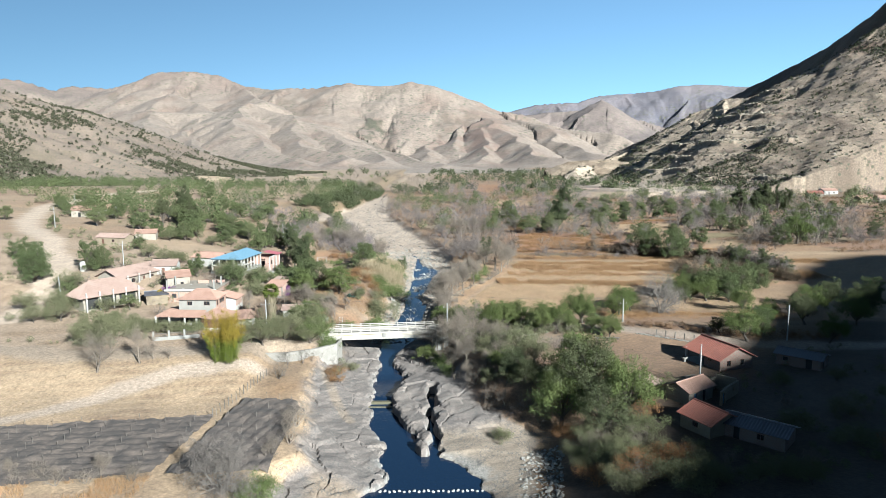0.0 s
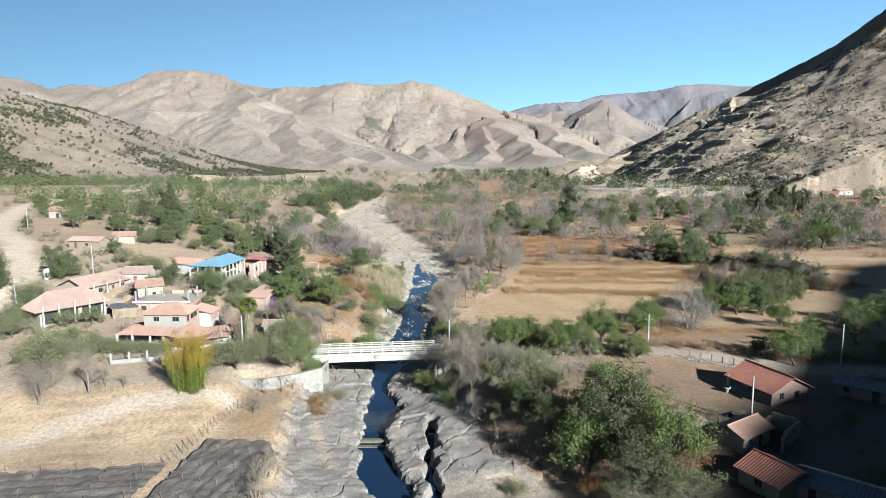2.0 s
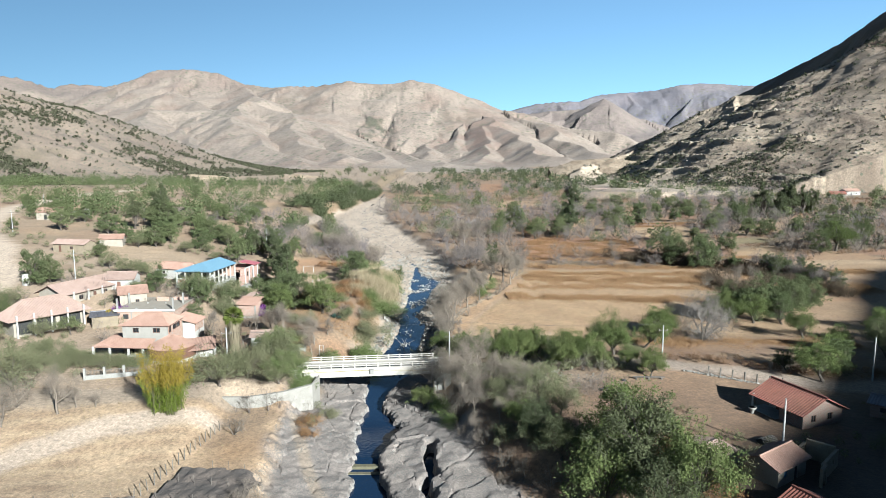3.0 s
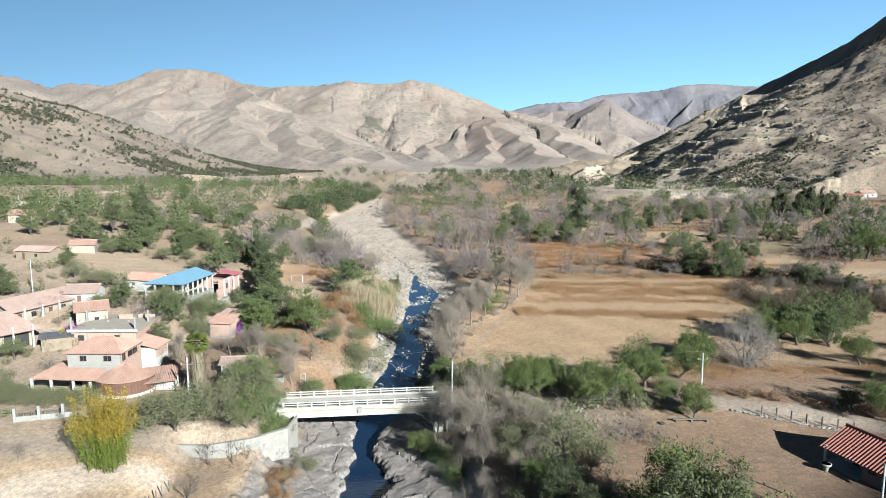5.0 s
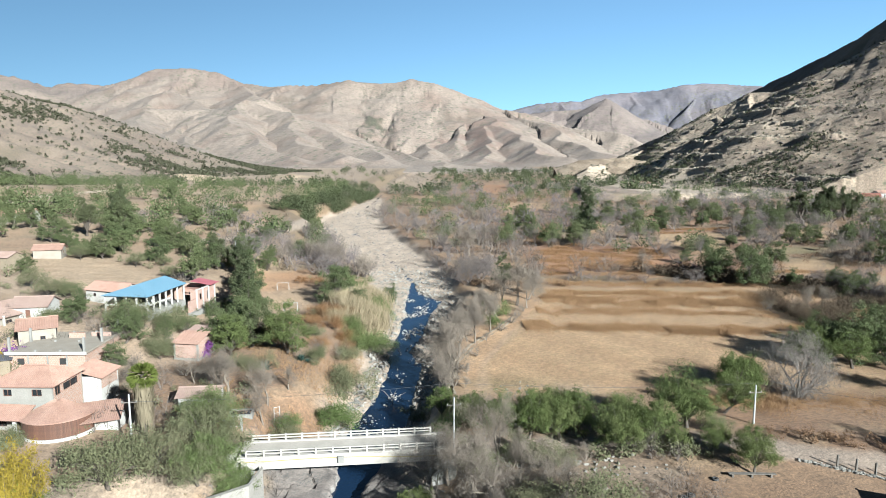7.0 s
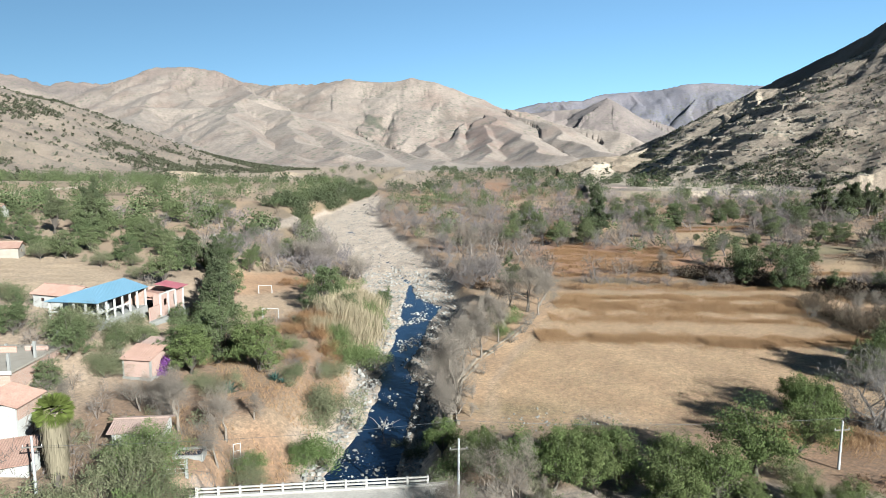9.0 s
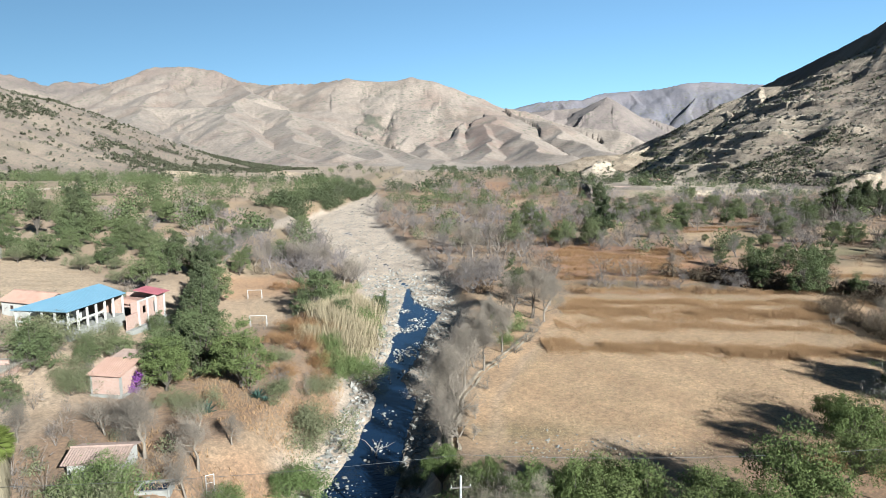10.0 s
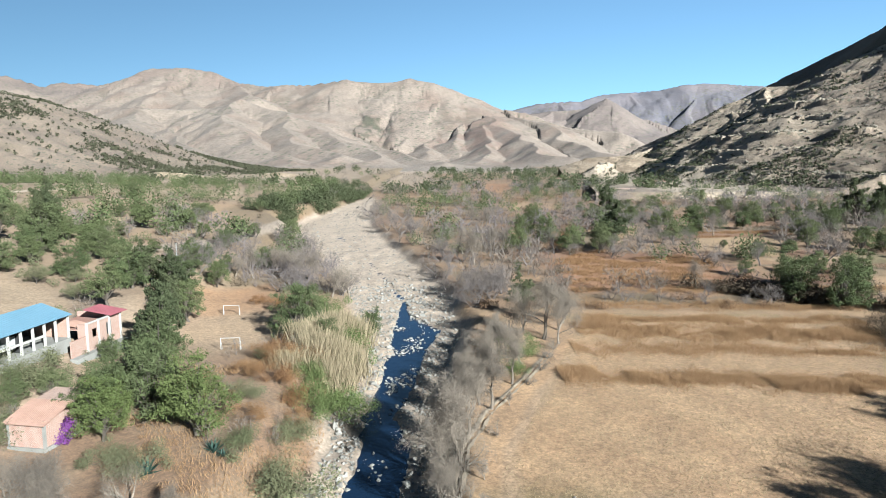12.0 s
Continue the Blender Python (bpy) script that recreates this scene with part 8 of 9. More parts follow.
def stones(name, label, seed, x, y, size, material, sink=0.3, z=None):
    rng = np.random.default_rng(seed)
    n_ = len(x)
    jit = 1 + 0.28 * rng.normal(size=(n_, len(ICO_V), 1))
    sc = size[:, None, None] * rng.uniform(0.6, 1.25, (n_, 1, 3)) * np.array((1, 1, 0.7))
    w = rng.uniform(0, 6.28, n_)
    p = ICO_V[None] * jit * sc
    px, py = p[..., 0] * np.cos(w)[:, None] - p[..., 1] * np.sin(w)[:, None], p[..., 0] * np.sin(w)[:, None] + p[..., 1] * np.cos(w)[:, None]
    z = height(x, y) if z is None else z
    P = np.stack([px + x[:, None], py + y[:, None], p[..., 2] + (z + size * (0.5 - sink))[:, None]], -1)
    F = (ICO_F[None] + (np.arange(n_) * len(ICO_V))[:, None, None]).reshape(-1, 3)
    return tagged(new(name, mesh_of(name, P.reshape(-1, 3), F, material)), label, "stones", kind="stuff")


rng = np.random.default_rng(601)
y = 148 + 134 * rng.uniform(0, 1, 7600) ** 1.3
bedw = np.interp(y, RIVER_Y, BED_W)
x = river_x(y) + bedw * 1.15 * rng.uniform(-1, 1, 7600)
wet = np.abs(x - river_x(y)) < np.interp(y, RIVER_Y, WATER_W) - 0.3
keep_ = ~wet | (rng.uniform(0, 1, 7600) < 0.12)
s = 0.09 + 0.34 * rng.uniform(0, 1, 7600) ** 3.2 + 0.4 * (rng.uniform(0, 1, 7600) > 0.985)
stones("river_stones", "pale grey boulders strewn through the river bed", 602, x[keep_], y[keep_], s[keep_], MAT_STONE)
y = 240 + 240 * rng.uniform(0, 1, 1500)
bedw = np.interp(y, RIVER_Y, BED_W)
x = river_x(y) + bedw * rng.uniform(-1, 1, 1500)
MAT_DULL_STONE = shade("dull_gravel_stone", (0.37, 0.335, 0.285), (0.27, 0.245, 0.21), 1.2, 0.9, 0.3, 8, 0.2, 0.0, 0.3)
stones("far_river_stones", "pale stones over the dry gravel bed", 608, x, y, 0.10 + 0.38 * rng.uniform(0, 1, 1500) ** 3, MAT_DULL_STONE, 0.5)
y = 150 + 102 * rng.uniform(0, 1, 4200)
x = river_x(y) + np.interp(y, RIVER_Y, WATER_W) * rng.uniform(-1.05, 1.05, 4200)
k = fractal(x / 3, y / 5, 3, 69) + 0.25 * rng.normal(size=4200) > 0.62
stones("riffle_stones", "pale and dark stones breaking the shallow water", 614, x[k], y[k], 0.07 + 0.26 * rng.uniform(0, 1, k.sum()) ** 2.4, MAT_STONE, 0.3, water_level(y[k]) - 0.02)
# broken ledges along the benches of the hill
Q = P_RIGHT.reshape(-1, 3)
Q = Q[(Q[:, 2] > 14) & (Q[:, 0] > 150) & (Q[:, 0] / Q[:, 1] < 0.7)]
gap = np.full(len(Q), 9.0)
for level, w0, w1, deep in BENCHES:
    gap = np.minimum(gap, np.where((Q[:, 0] / Q[:, 1] > w0) & (Q[:, 0] / Q[:, 1] < w1), np.abs(bench_gap(Q[:, 0], Q[:, 1], Q[:, 2], level, deep) - 0.1), 9.0))
pick = Q[(gap < 0.25) & (fractal(Q[:, 0] / 45, Q[:, 2] / 20, 3, 67) > -0.1)]
pick = pick[rng.permutation(len(pick))[:1300]]
stones("hillside_ledges", "pale broken rock ledges along the benches of the hill", 610, pick[:, 0], pick[:, 1], rng.uniform(0.5, 1.7, len(pick)), shade("pale_ledge_rock", (0.40, 0.335, 0.255), (0.29, 0.24, 0.18), 6.0, 0.95, 0.5, 8, 0.2, 0.0, 0.25), 0.35, pick[:, 2])
pick = Q[rng.permutation(len(Q))[:900]]
stones("hillside_rocks", "dark rocks scattered over the dry hill", 612, pick[:, 0], pick[:, 1], rng.uniform(0.5, 1.8, len(pick)), shade("dark_hill_rock", (0.25, 0.20, 0.16), (0.18, 0.145, 0.115), 6.0, 0.95, 0.5, 8, 0.2, 0.0, 0.25), 0.35, pick[:, 2])
x, y = rng.uniform(7, 19, 1800), rng.uniform(74, 92, 1800)
k = np.abs(x - 14.5 - (y - 84) * 0.2) < 3.0
stones("beach_stones", "white boulders at the edge of the gravel bar", 604, x[k], y[k], 0.07 + 0.3 * rng.uniform(0, 1, k.sum()) ** 2, MAT_STONE)
step_ = stones("stepping_stone", "row of white stepping stones across the pool", 606, np.array([0.0]), np.array([0.0]), np.array([0.26]), MAT_WHITE, z=np.array([0.0]))
bpy.data.objects.remove(step_)
stone_me = bpy.data.meshes["stepping_stone"]
for k in range(22):
    ob = tagged(new("stepping_stone", stone_me), "white stepping stone set in the pool", "stone", "stepping stones")
    ob.matrix_basis = pose(-7.4 + 0.655 * k, 82.7 + 0.15 * math.sin(k * 2.1), float(water_level(83)) + 0.02, 0, 0, 47 * k)
weir = placed("weir", "low concrete weir across the narrow channel", "weir", -12.4, 113.6, 0, float(water_level(117)))
box_part("sill", weir, 0, 5.6, 0.0, 0.8, -1.2, 0.06, shade("mossy_concrete", (0.20, 0.17, 0.09), (0.13, 0.12, 0.07), 0.8, 0.8, 0.3))
box_part("apron", weir, 0.3, 5.3, -1.2, -0.003, -1.2, -0.45, shade("wet_concrete", (0.24, 0.21, 0.13), (0.17, 0.15, 0.10), 0.8, 0.6, 0.3))
canal = thing("canal_wall", "earthen stone-lined irrigation canal bank at the field edge", "canal")
CANAL = ((2.6, 160), (2.7, 168), (4.0, 177.5), (7.6, 188), (11.9, 196.4), (16.7, 206.4), (20, 214))
MAT_BANK = shade("pale_earth_bank", (0.46, 0.365, 0.255), (0.27, 0.20, 0.135), 0.9, 0.95, 0.8, 8, 0.35)
p = np.concatenate([np.linspace(a, b_, 30)[:-1] for a, b_ in zip(CANAL, CANAL[1:])])
d = np.gradient(p, axis=0)
d /= np.hypot(*d.T)[:, None]
side = np.c_[d[:, 1], -d[:, 0]]
rows = []
for off, lift in ((-1.1, -2.2), (-0.8, -0.3), (-0.5, 0.04), (0.1, 0.10), (0.45, 0.02), (0.6, -0.5), (1.1, -0.5), (1.25, 0.08), (2.0, -0.1)):
    q = p + side * (0.62 * off + 0.07 * wave(p[:, 1] / 1.3, off * 0.9, 3) + 0.06 * wave(p[:, 1] / 0.5, off, 4))[:, None]
    rows.append(np.c_[q, height(p[:, 0] + 2.5, p[:, 1]) + lift + 0.08 * wave(p[:, 1] / 1.1, off * 0.8, 9) + 0.05 * wave(p[:, 1] / 0.45, off, 10)])
part("bank", mesh_of("bank", np.concatenate(rows), grid_faces(len(rows), len(p)), MAT_BANK), canal)

# dead branches standing in the river
snag = thing("dead_branch", "bleached dead branches standing in the river", "driftwood")
v, f_ = tubes([[(-6.7, 168.1, -6.2, 0.1), (-6.4, 168, -4.6, 0.07), (-5.9, 167.8, -3.4, 0.03)], [(-6.6, 168.1, -5.4, 0.07), (-8.0, 168.6, -4.0, 0.04), (-8.7, 168.9, -3.8, 0.02)], [(-6.5, 168, -4.9, 0.06), (-5.2, 168.4, -4.6, 0.04), (-4.2, 168.6, -4.1, 0.02)], [(-6.4, 168, -4.6, 0.05), (-7.0, 168, -3.5, 0.02)]], 5)
part("limb", mesh_of("limb", v, f_, MAT_PALE_TWIG), snag)


# ---- poles, wires, goals ----
def pole(x, y, tall, arm=True, lean=0.0, group="power poles"):
    ob = placed("power_pole", "grey concrete power pole with a crossarm" if arm else "plain pale utility pole", "pole", x, y, 8)
    v, f_ = tubes([[(0, 0, -0.5, 0.16), (lean, 0, tall, 0.10)]], 9)
    part("shaft", mesh_of("shaft", v, f_, MAT_POLE, True), ob)
    if arm:
        box_part("crossarm", ob, -0.9, 0.9, -0.06, 0.06, tall - 1.1, tall - 0.98, MAT_GREYWOOD)
        for px in (-0.8, 0.0, 0.8):
            v, f_ = tubes([[(px, 0, tall - 0.98, 0.05), (px, 0, tall - 0.78, 0.03)]], 6)
            part("insulator", mesh_of("insulator", v, f_, MAT_WHITE), ob)
    return tagged(ob, group=group), tall


pole(-36.0, 138.2, 7.2), pole(44.3, 104.8, 7.0, False), pole(43.2, 146, 5.4), pole(2.9, 140.9, 8.3), pole(72.4, 129.8, 7.4, False), pole(-95.3, 166.3, 6.5, False, -0.3), pole(-92.4, 195, 8), pole(-60, 262, 7, False), pole(-150, 262, 8), pole(-178, 330, 8)
for a, b_, sag in (((-36.0, 138.2, 6.0), (2.9, 140.9, 7.2), 0.5), ((2.9, 140.9, 7.2), (43.2, 146, 5.2), 0.6), ((43.2, 146, 5.2), (72.4, 129.8, 6.2), 0.4)):
    v, f_ = tubes([[(*(np.array(a) * (1 - u) + np.array(b_) * u - np.array((0, 0, 4 * sag * u * (1 - u)))), 0.018) for u in np.linspace(0, 1, 14)]], 4)
    tagged(new("power_line", mesh_of("power_line", v, f_, MAT_WIRE)), "thin overhead power line between poles", "cable", "power lines")
for x, y in ((-35.2, 215.4), (-43.0, 241.8)):
    goal = placed("football_goal", "white tubular football goal on bare ground", "goal", x, y, 4, group="football goals")
    for px in (0, 3.2):
        v, f_ = tubes([[(px, 0, -0.2, 0.06), (px, 0, 2.1, 0.06)]], 7)
        part("upright", mesh_of("upright", v, f_, MAT_STEEL), goal)
        v, f_ = tubes([[(px, 0, 2.1, 0.035), (px, 1.0, -0.1, 0.035)]], 5)
        part("stay", mesh_of("stay", v, f_, MAT_STEEL), goal)
    v, f_ = tubes([[(-0.05, 0, 2.1, 0.06), (3.25, 0, 2.1, 0.06)]], 7)
    part("crossbar", mesh_of("crossbar", v, f_, MAT_STEEL), goal)

# ---- palm and yellow poplar ----
palm = placed("fan_palm", "fan palm with a green head over a dry straw skirt", "palm", -35.6, 141.0, 0)
v, f_ = tubes([[(0, 0, -0.3, 0.34), (0.05, 0, 4, 0.28), (0.1, 0, 8.7, 0.24)]], 9)
part("trunk", mesh_of("trunk", v, f_, MAT_BARK, True), palm)
rng = np.random.default_rng(701)


def fronds(count, tilt0, tilt1, long, fan):
    quads = []
    for _ in range(count):
        w, t = rng.uniform(0, 6.283), rng.uniform(tilt0, tilt1)
        way = np.array((math.cos(w) * math.cos(t), math.sin(w) * math.cos(t), math.sin(t)))
        side_ = np.cross(way, (0, 0, 1))
        side_ /= np.linalg.norm(side_) + 1e-9
        base = np.array((0.1, 0, 8.7)) + way * long * 0.45
        for a in np.linspace(-1.1, 1.1, fan):
            tip = way * math.cos(a) + side_ * math.sin(a) + np.array((0, 0, -0.25))
            tip = tip * long * 0.6
            cr = np.cross(tip, way + 0.01)
            cr = cr / (np.linalg.norm(cr) + 1e-9) * 0.05
            quads.append([base, base + tip * 0.5 + cr, base + tip, base + tip * 0.5 - cr])
    return np.array(quads)


part("crown", quads_mesh("crown", np.concatenate([fronds(70, -0.1, 1.4, 1.9, 13), fronds(50, -0.9, 0.1, 1.9, 13)]), MAT_PALM), palm, "green fan fronds")
n_ = 900
w, low = rng.uniform(0, 6.283, n_), rng.uniform(0, 1, n_)
r = 0.3 + 0.95 * rng.uniform(0.4, 1, n_) * (1 - 0.45 * low)
top = np.stack([0.1 + r * np.cos(w), r * np.sin(w), 8.6 - 5.4 * low], 1)
drop = np.stack([0.25 * np.cos(w), 0.25 * np.sin(w), -rng.uniform(0.8, 1.7, n_)], 1)
wide_ = np.stack([-np.sin(w), np.cos(w), 0 * w], 1) * 0.09
part("skirt", quads_mesh("skirt", np.stack([top - wide_, top + wide_, top + drop + wide_ * 0.4, top + drop - wide_ * 0.4], 1), MAT_PALM_DRY), palm, "hanging dry fronds")
poplar = placed("yellow_poplar", "many-stemmed poplar with yellow top and green lower leaves", "tree", -39.0, 119.4, 0)
stems, up = [], []
for k in range(90):
    w, r, t = rng.uniform(0, 6.283), rng.uniform(0.2, 2.6), rng.uniform(4.5, 8.6)
    tip = np.array((math.cos(w) * r * 1.5, math.sin(w) * r * 1.5, t))
    stems.append([(math.cos(w) * r * 0.8, math.sin(w) * r * 0.8, -0.2, 0.05), (*(tip * 0.55), 0.03), (*tip, 0.01)])
    up += [tip * (0.5 + 0.5 * u) * np.array((1, 1, 0)) + np.array((0, 0, tip[2] * u + 0.2)) for u in np.linspace(0.04, 1.0, 9)]
up = np.array(up)
v, f_ = tubes(stems, 4)
part("trunk", mesh_of("trunk", v, f_, MAT_BARK), poplar)
hi = up[:, 2] > 4.2 + rng.normal(size=len(up))
for nm, pts, leaf, count in (("yellow_crown", up[hi], MAT_LEAF_YELLOW, 12000), ("green_crown", up[~hi], MAT_LEAF_FRESH, 12000)):
    part(nm, quads_mesh(nm, leaf_quads(rng, pts, np.full(len(pts), 0.6), count, 0.15, -1.5, 1.0, 0.3), leaf), poplar)

# ---- vineyard plots under shade nets ----
def inside(x, y, poly):
    r = np.ones(np.shape(x), bool)
    for (ax, ay), (bx, by) in zip(poly, poly[1:] + poly[:1]):
        r &= (bx - ax) * (y - ay) - (by - ay) * (x - ax) >= 0
    return r


def net_plot(poly, row_way, label, seed):
    xs, ys = [p[0] for p in poly], [p[1] for p in poly]
    gx_, gy_ = np.meshgrid(np.arange(min(xs), max(xs), 0.35), np.arange(min(ys), max(ys), 0.35), indexing="ij")
    across = gx_ * -row_way[1] + gy_ * row_way[0]
    z = height(gx_, gy_) + 0.45 + 0.13 * np.abs(np.sin(across * math.pi / 1.7)) + 0.16 * fractal(gx_ / 1.5, gy_ / 1.5, 3, seed)
    ok = inside(gx_, gy_, poly)
    faces = grid_faces(*gx_.shape)
    faces = faces[ok.ravel()[faces].all(1)]
    plot = thing("vineyard_plot", label, "vineyard", "vineyard plots")
    part("shade_net", mesh_of("shade_net", np.c_[gx_.ravel(), gy_.ravel(), z.ravel()], faces, MAT_NET), plot)
    rng = np.random.default_rng(seed)
    post_me = boxes("post", [(-0.022, 0.022, -0.022, 0.022, -0.4, 1.5)], MAT_GREYWOOD)
    for u in np.arange(min(xs) + min(ys) - 200, max(xs) + max(ys) + 200, 2.2):
        for w in np.arange(-150, 150, 4.2):
            x, y = w * row_way[0] - u * row_way[1], w * row_way[1] + u * row_way[0]
            if inside(np.array(x), np.array(y), poly):
                part("post", post_me, plot).matrix_basis = pose(x, y, float(height(x, y)), rng.normal() * 4, rng.normal() * 4, rng.uniform(0, 90))


net_plot([(-68, 74), (-36, 79), (-34, 98.5), (-68, 94)], (0.98, 0.13), "black shade net stretched over low vineyard rows", 801)
net_plot([(-34.6, 78.5), (-21.6, 80), (-21.4, 105), (-31.8, 106)], (0.2, 0.98), "black shade net over a narrow vineyard plot", 803)
for k in range(16):
    ob = tagged(new("fence_post", boxes("fence_post", [(-0.045, 0.045, -0.045, 0.045, -0.4, 1.6)], MAT_GREYWOOD) if k == 0 else bpy.data.meshes["fence_post"]), "leaning grey wooden fence post", "post", "field fence posts")
    u = k / 15
    ob.matrix_basis = pose(-34.6 + 3.5 * u, 98 + 20 * u, float(height(-34.6 + 3.5 * u, 98 + 20 * u)), 5 * math.sin(k), 6 * math.cos(k * 1.7), 20 * k)

# ---- roadside wall, yard things ----
stone_wall = thing("stone_wall", "low dry stone wall along the gravel road", "wall")
n_ = 150
u = np.linspace(0, 1, n_)
wx, wyy = np.interp(u, (0, 0.3, 1), (42.9, 46.5, 56)), np.interp(u, (0, 0.3, 1), (134.4, 132.6, 127.9))
rng = np.random.default_rng(901)
row = stones("stone_rest", "dry stones of the roadside wall", 902, wx + rng.normal(size=n_) * 0.1, wyy + rng.normal(size=n_) * 0.1, rng.uniform(0.14, 0.26, n_), MAT_DULL_STONE, 0.1)
row.parent = stone_wall
del row["category"]
for k in range(7):
    u = k / 6
    p = placed("fence_post", "dark wooden post in the stone wall", "post", 46.5 + 10 * u, 132.9 - 4.9 * u, 10 * k, group="roadside posts")
    box_part("stake", p, -0.09, 0.09, -0.09, 0.09, -0.3, 1.5, MAT_GREYWOOD)
bench = placed("plank_bench", "long grey plank bench in the yard", "bench", 33.2, 131.2, -3)
box_part("plank", bench, 0, 5.2, -0.22, 0.22, 0.38, 0.46, MAT_GREYWOOD)
for x in (0.5, 2.6, 4.7):
    box_part("leg", bench, x - 0.1, x + 0.1, -0.16, 0.16, -0.2, 0.38, MAT_GREYWOOD)
for x, y in ((26.9, 127.4), (27.8, 127.8), (31.5, 130.6)):
    tyre = placed("old_tyre", "old black tyre lying in the yard", "tyre", x, y, 0, group="old tyres")
    ring = [(0.3 * math.cos(w), 0.3 * math.sin(w), 0.12, 0.12) for w in np.linspace(0, 2 * math.pi, 19)]
    v, f_ = tubes([ring], 7)
    part("tread", mesh_of("tread", v, f_, MAT_RUBBER, True), tyre)
pile = placed("firewood_pile", "pile of grey firewood logs beside the shed", "firewood", 42.8, 106.5, 25)
log_v, log_f = tubes([[(0, 0, 0, 0.11), (2.6, 0.05, 0.02, 0.09)]], 7)
log_me = mesh_of("log", log_v, log_f, MAT_GREYWOOD)
for k in range(16):
    part("log", log_me, pile).matrix_basis = pose(0.1 * (k % 3), 0.24 * (k % 6) + 0.1 * (k // 6), 0.1 + 0.2 * (k // 6), 0, 0, 3 * math.sin(k))
tank = placed("water_tub", "small pale concrete water tub in the yard", "tub", 46.6, 117.6, 0)
v, f_ = tubes([[(0, 0, -0.1, 0.25), (0, 0, 0.5, 0.3), (0, 0, 0.75, 0.55), (0, 0, 0.95, 0.6), (0, 0, 0.95, 0.5), (0, 0, 0.7, 0.4)]], 12)
part("bowl", mesh_of("bowl", v, f_, MAT_CONCRETE, True), tank)

# truck parked below the blue roof
truck = placed("truck", "white cab-over truck parked under the hall", "truck", -57.9, 195.4, 82, 4.23)
box_part("cab", truck, 0, 1.7, -1.0, 1.0, 0.6, 2.4, MAT_STEEL)
box_part("windscreen", truck, 1.7, 1.72, -0.85, 0.85, 1.5, 2.2, MAT_PANE)
box_part("cargo_bed", truck, -3.6, -0.1, -1.0, 1.0, 0.9, 1.3, MAT_STEEL)
for x in (0.9, -2.4):
    for y in (-0.95, 0.75):
        v, f_ = tubes([[(x, y, 0.45, 0.02), (x, y, 0.45, 0.45), (x, y + 0.25, 0.45, 0.45), (x, y + 0.25, 0.45, 0.02)]], 14)
        part("wheel", mesh_of("wheel", v, f_, MAT_RUBBER), truck)

# gate, pond and frame of the garden by the bridge
gate = placed("metal_gate", "white tubular metal gate between concrete posts", "gate", -27.0, 144.7, 6)
for x in (0.0, 2.2):
    box_part("gate_post", gate, x - 0.13, x + 0.13, -0.13, 0.13, -0.4, 1.7, MAT_CONCRETE)
for z in (0.25, 0.7, 1.15, 1.4):
    v, f_ = tubes([[(0.14, 0, z, 0.03), (2.06, 0, z, 0.03)]], 6)
    part("bar", mesh_of("bar", v, f_, MAT_STEEL), gate)
for x in (0.2, 1.1, 2.0):
    v, f_ = tubes([[(x, 0.06, 0.2, 0.03), (x, 0.06, 1.45, 0.03)]], 6)
    part("upright", mesh_of("upright", v, f_, MAT_STEEL), gate)
pond = placed("garden_pond", "small concrete basin with dark still water", "basin", -27.6, 148.4, 6)
for x0, x1, y0, y1 in ((0, 3.0, -0.12, 0.12), (0, 3.0, 2.0, 2.24), (-0.12, 0.12, 0.125, 1.995), (2.88, 3.12, 0.125, 1.995)):
    box_part("rim", pond, x0, x1, y0, y1, -0.5, 0.35, MAT_CONCRETE)
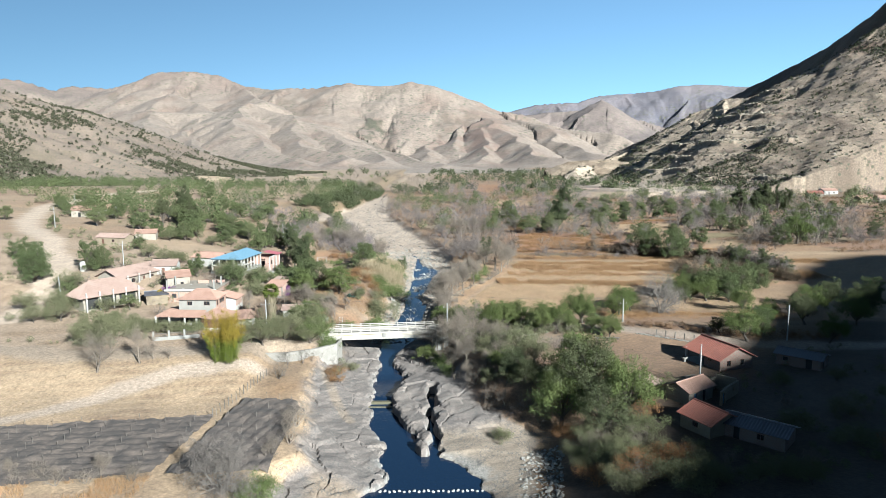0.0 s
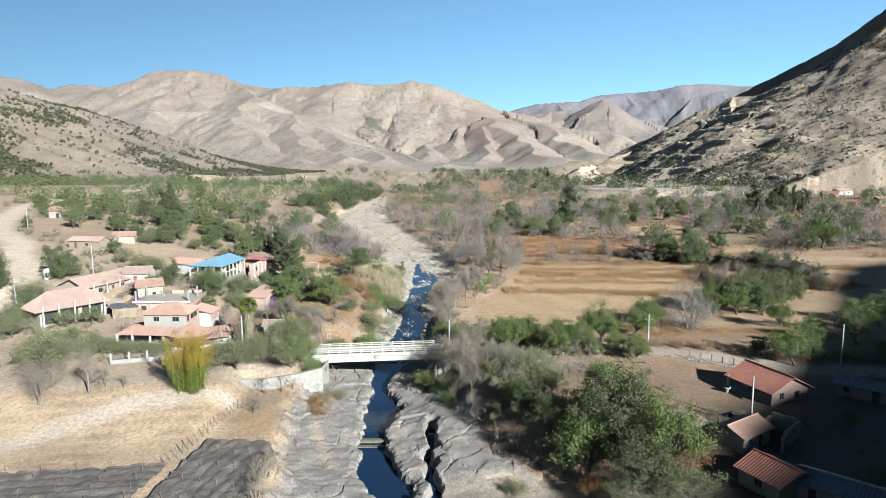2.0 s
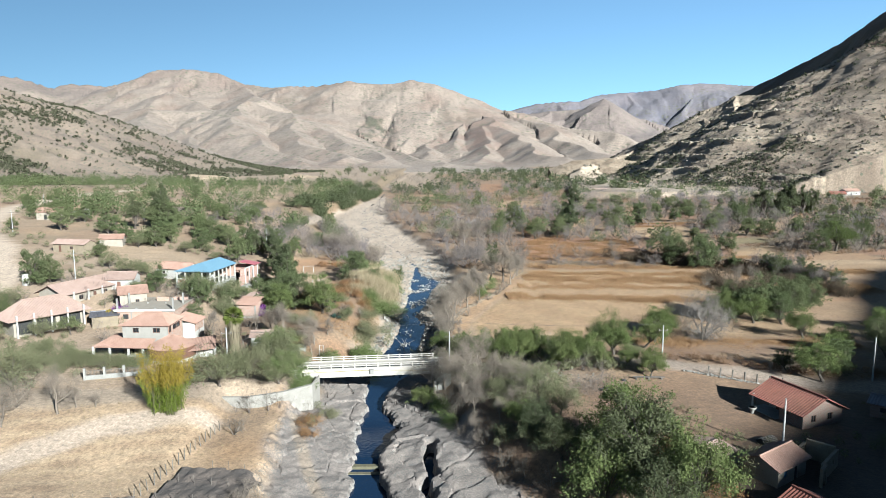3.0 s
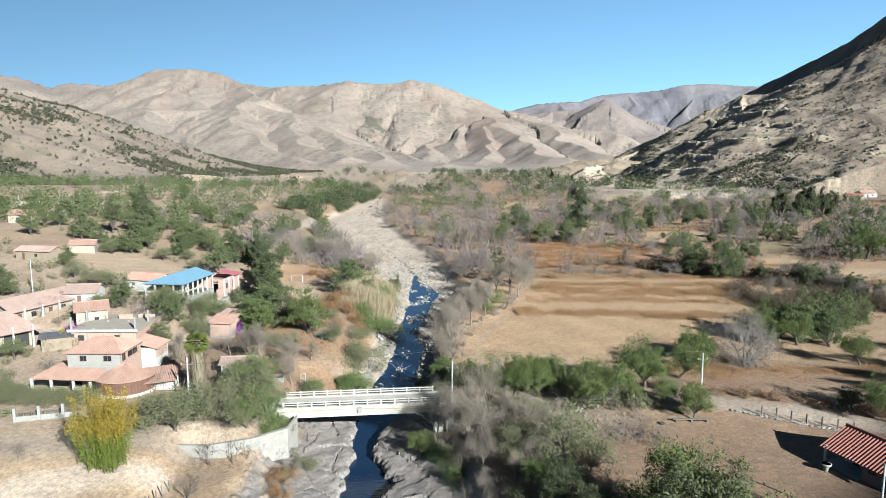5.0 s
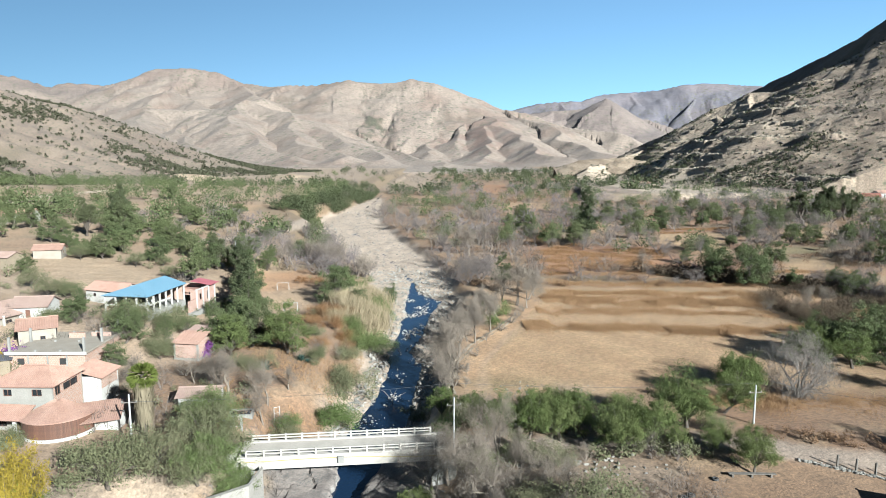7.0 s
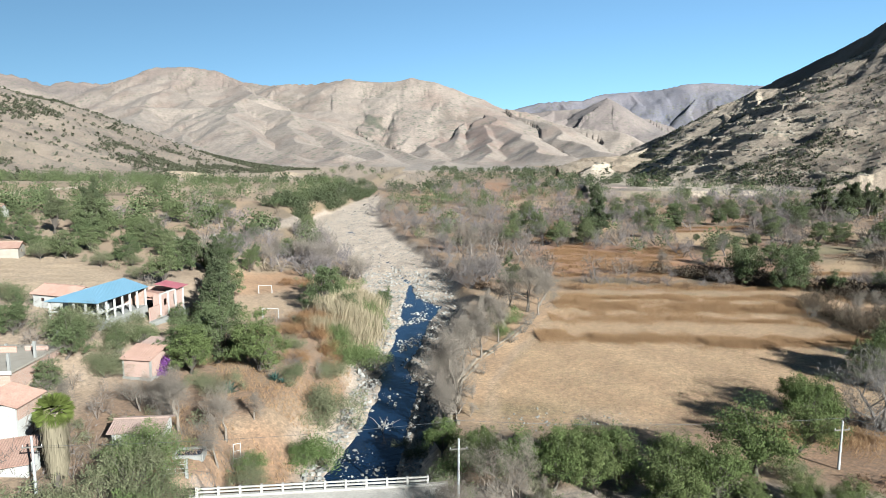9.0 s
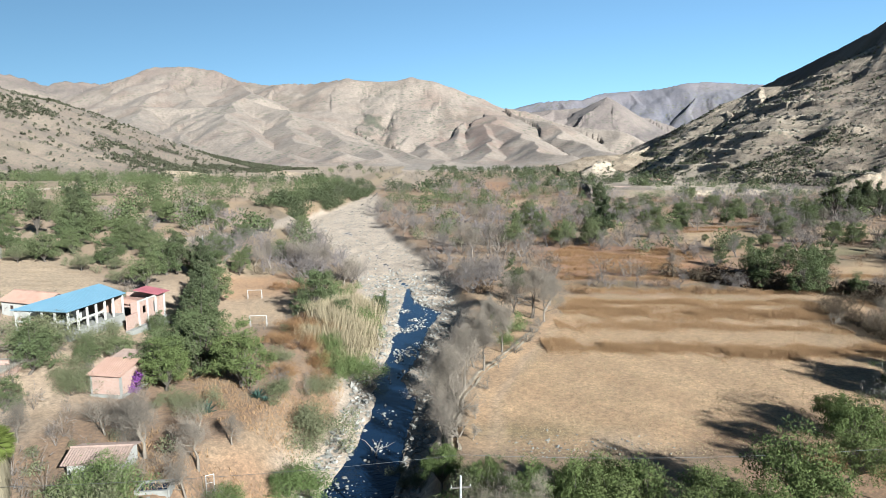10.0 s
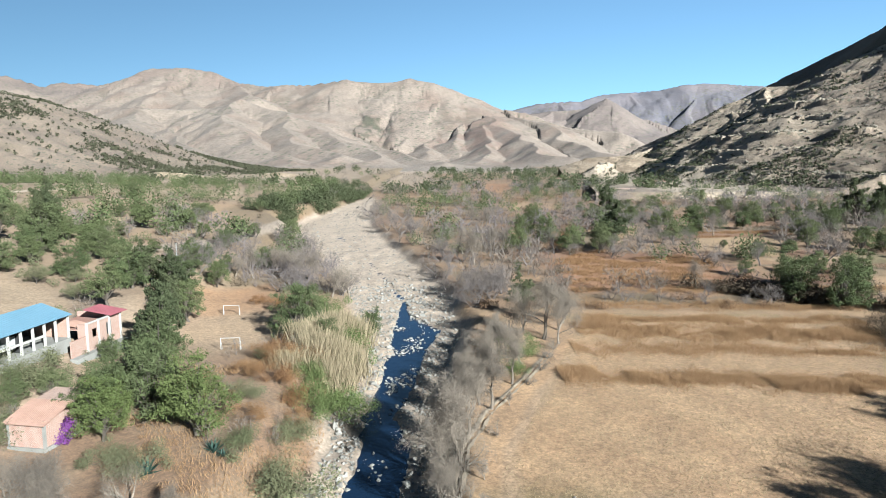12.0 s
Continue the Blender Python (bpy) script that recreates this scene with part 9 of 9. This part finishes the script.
box_part("water_surface", pond, 0.125, 2.875, 0.125, 1.995, -0.4, 0.12, MAT_WATER)
rack = placed("steel_frame", "white upright steel frame among dry scrub", "frame", -22.6, 153.2, 30)
for x in (0.0, 0.8):
    v, f_ = tubes([[(x, 0, -0.4, 0.045), (x, 0, 2.4, 0.045)]], 6)
    part("upright", mesh_of("upright", v, f_, MAT_STEEL), rack)
for z in (0.6, 1.5, 2.35):
    v, f_ = tubes([[(0.045, 0, z, 0.035), (0.755, 0, z, 0.035)]], 6)
    part("rung", mesh_of("rung", v, f_, MAT_STEEL), rack)

# agaves on the bank
MAT_AGAVE = leafy("blue_green_agave", (0.09, 0.15, 0.12), (0.11, 0.17, 0.13), 0.05, 0.2)
for x, y, tall in ((-22.7, 173.8, 1.5), (-27.9, 168.9, 1.9), (-21.4, 172.6, 1.0)):
    agave = placed("agave", "blue-green agave with thick pointed leaves", "plant", x, y, 0, group="agaves")
    for k in range(22):
        w, up_ = k * 2.4, 0.25 + 0.95 * (k / 21)
        way = np.array((math.cos(w) * math.cos(up_), math.sin(w) * math.cos(up_), math.sin(up_)))
        side_ = np.array((-math.sin(w), math.cos(w), 0)) * 0.11 * tall
        keel = np.array((0, 0, -0.05 * tall))
        a, m_, t_ = way * 0.08, way * tall * 0.45, way * tall
        v = [a - side_ * 0.6, a + side_ * 0.6, m_ + side_, t_, m_ - side_, a + keel, m_ + keel]
        part("leaf", mesh_of("leaf", v, [(0, 1, 2, 4), (4, 2, 3), (0, 4, 6, 5), (1, 5, 6, 2), (4, 3, 6), (2, 6, 3)], MAT_AGAVE), agave)

# stones cleared from the field
rng = np.random.default_rng(911)
x, y = 17 + 6 * rng.normal(size=120), 161 + 1.8 * rng.normal(size=120)
stones("cleared_stones", "pale stones cleared to the corner of the field", 912, x, y, rng.uniform(0.06, 0.2, 120), MAT_DULL_STONE)
x, y = 16 + 6 * rng.normal(size=160), 134.5 + 2.2 * rng.normal(size=160)
stones("bank_stones", "stones strewn over the bank below the road", 914, x, y, rng.uniform(0.08, 0.3, 160), MAT_DULL_STONE)
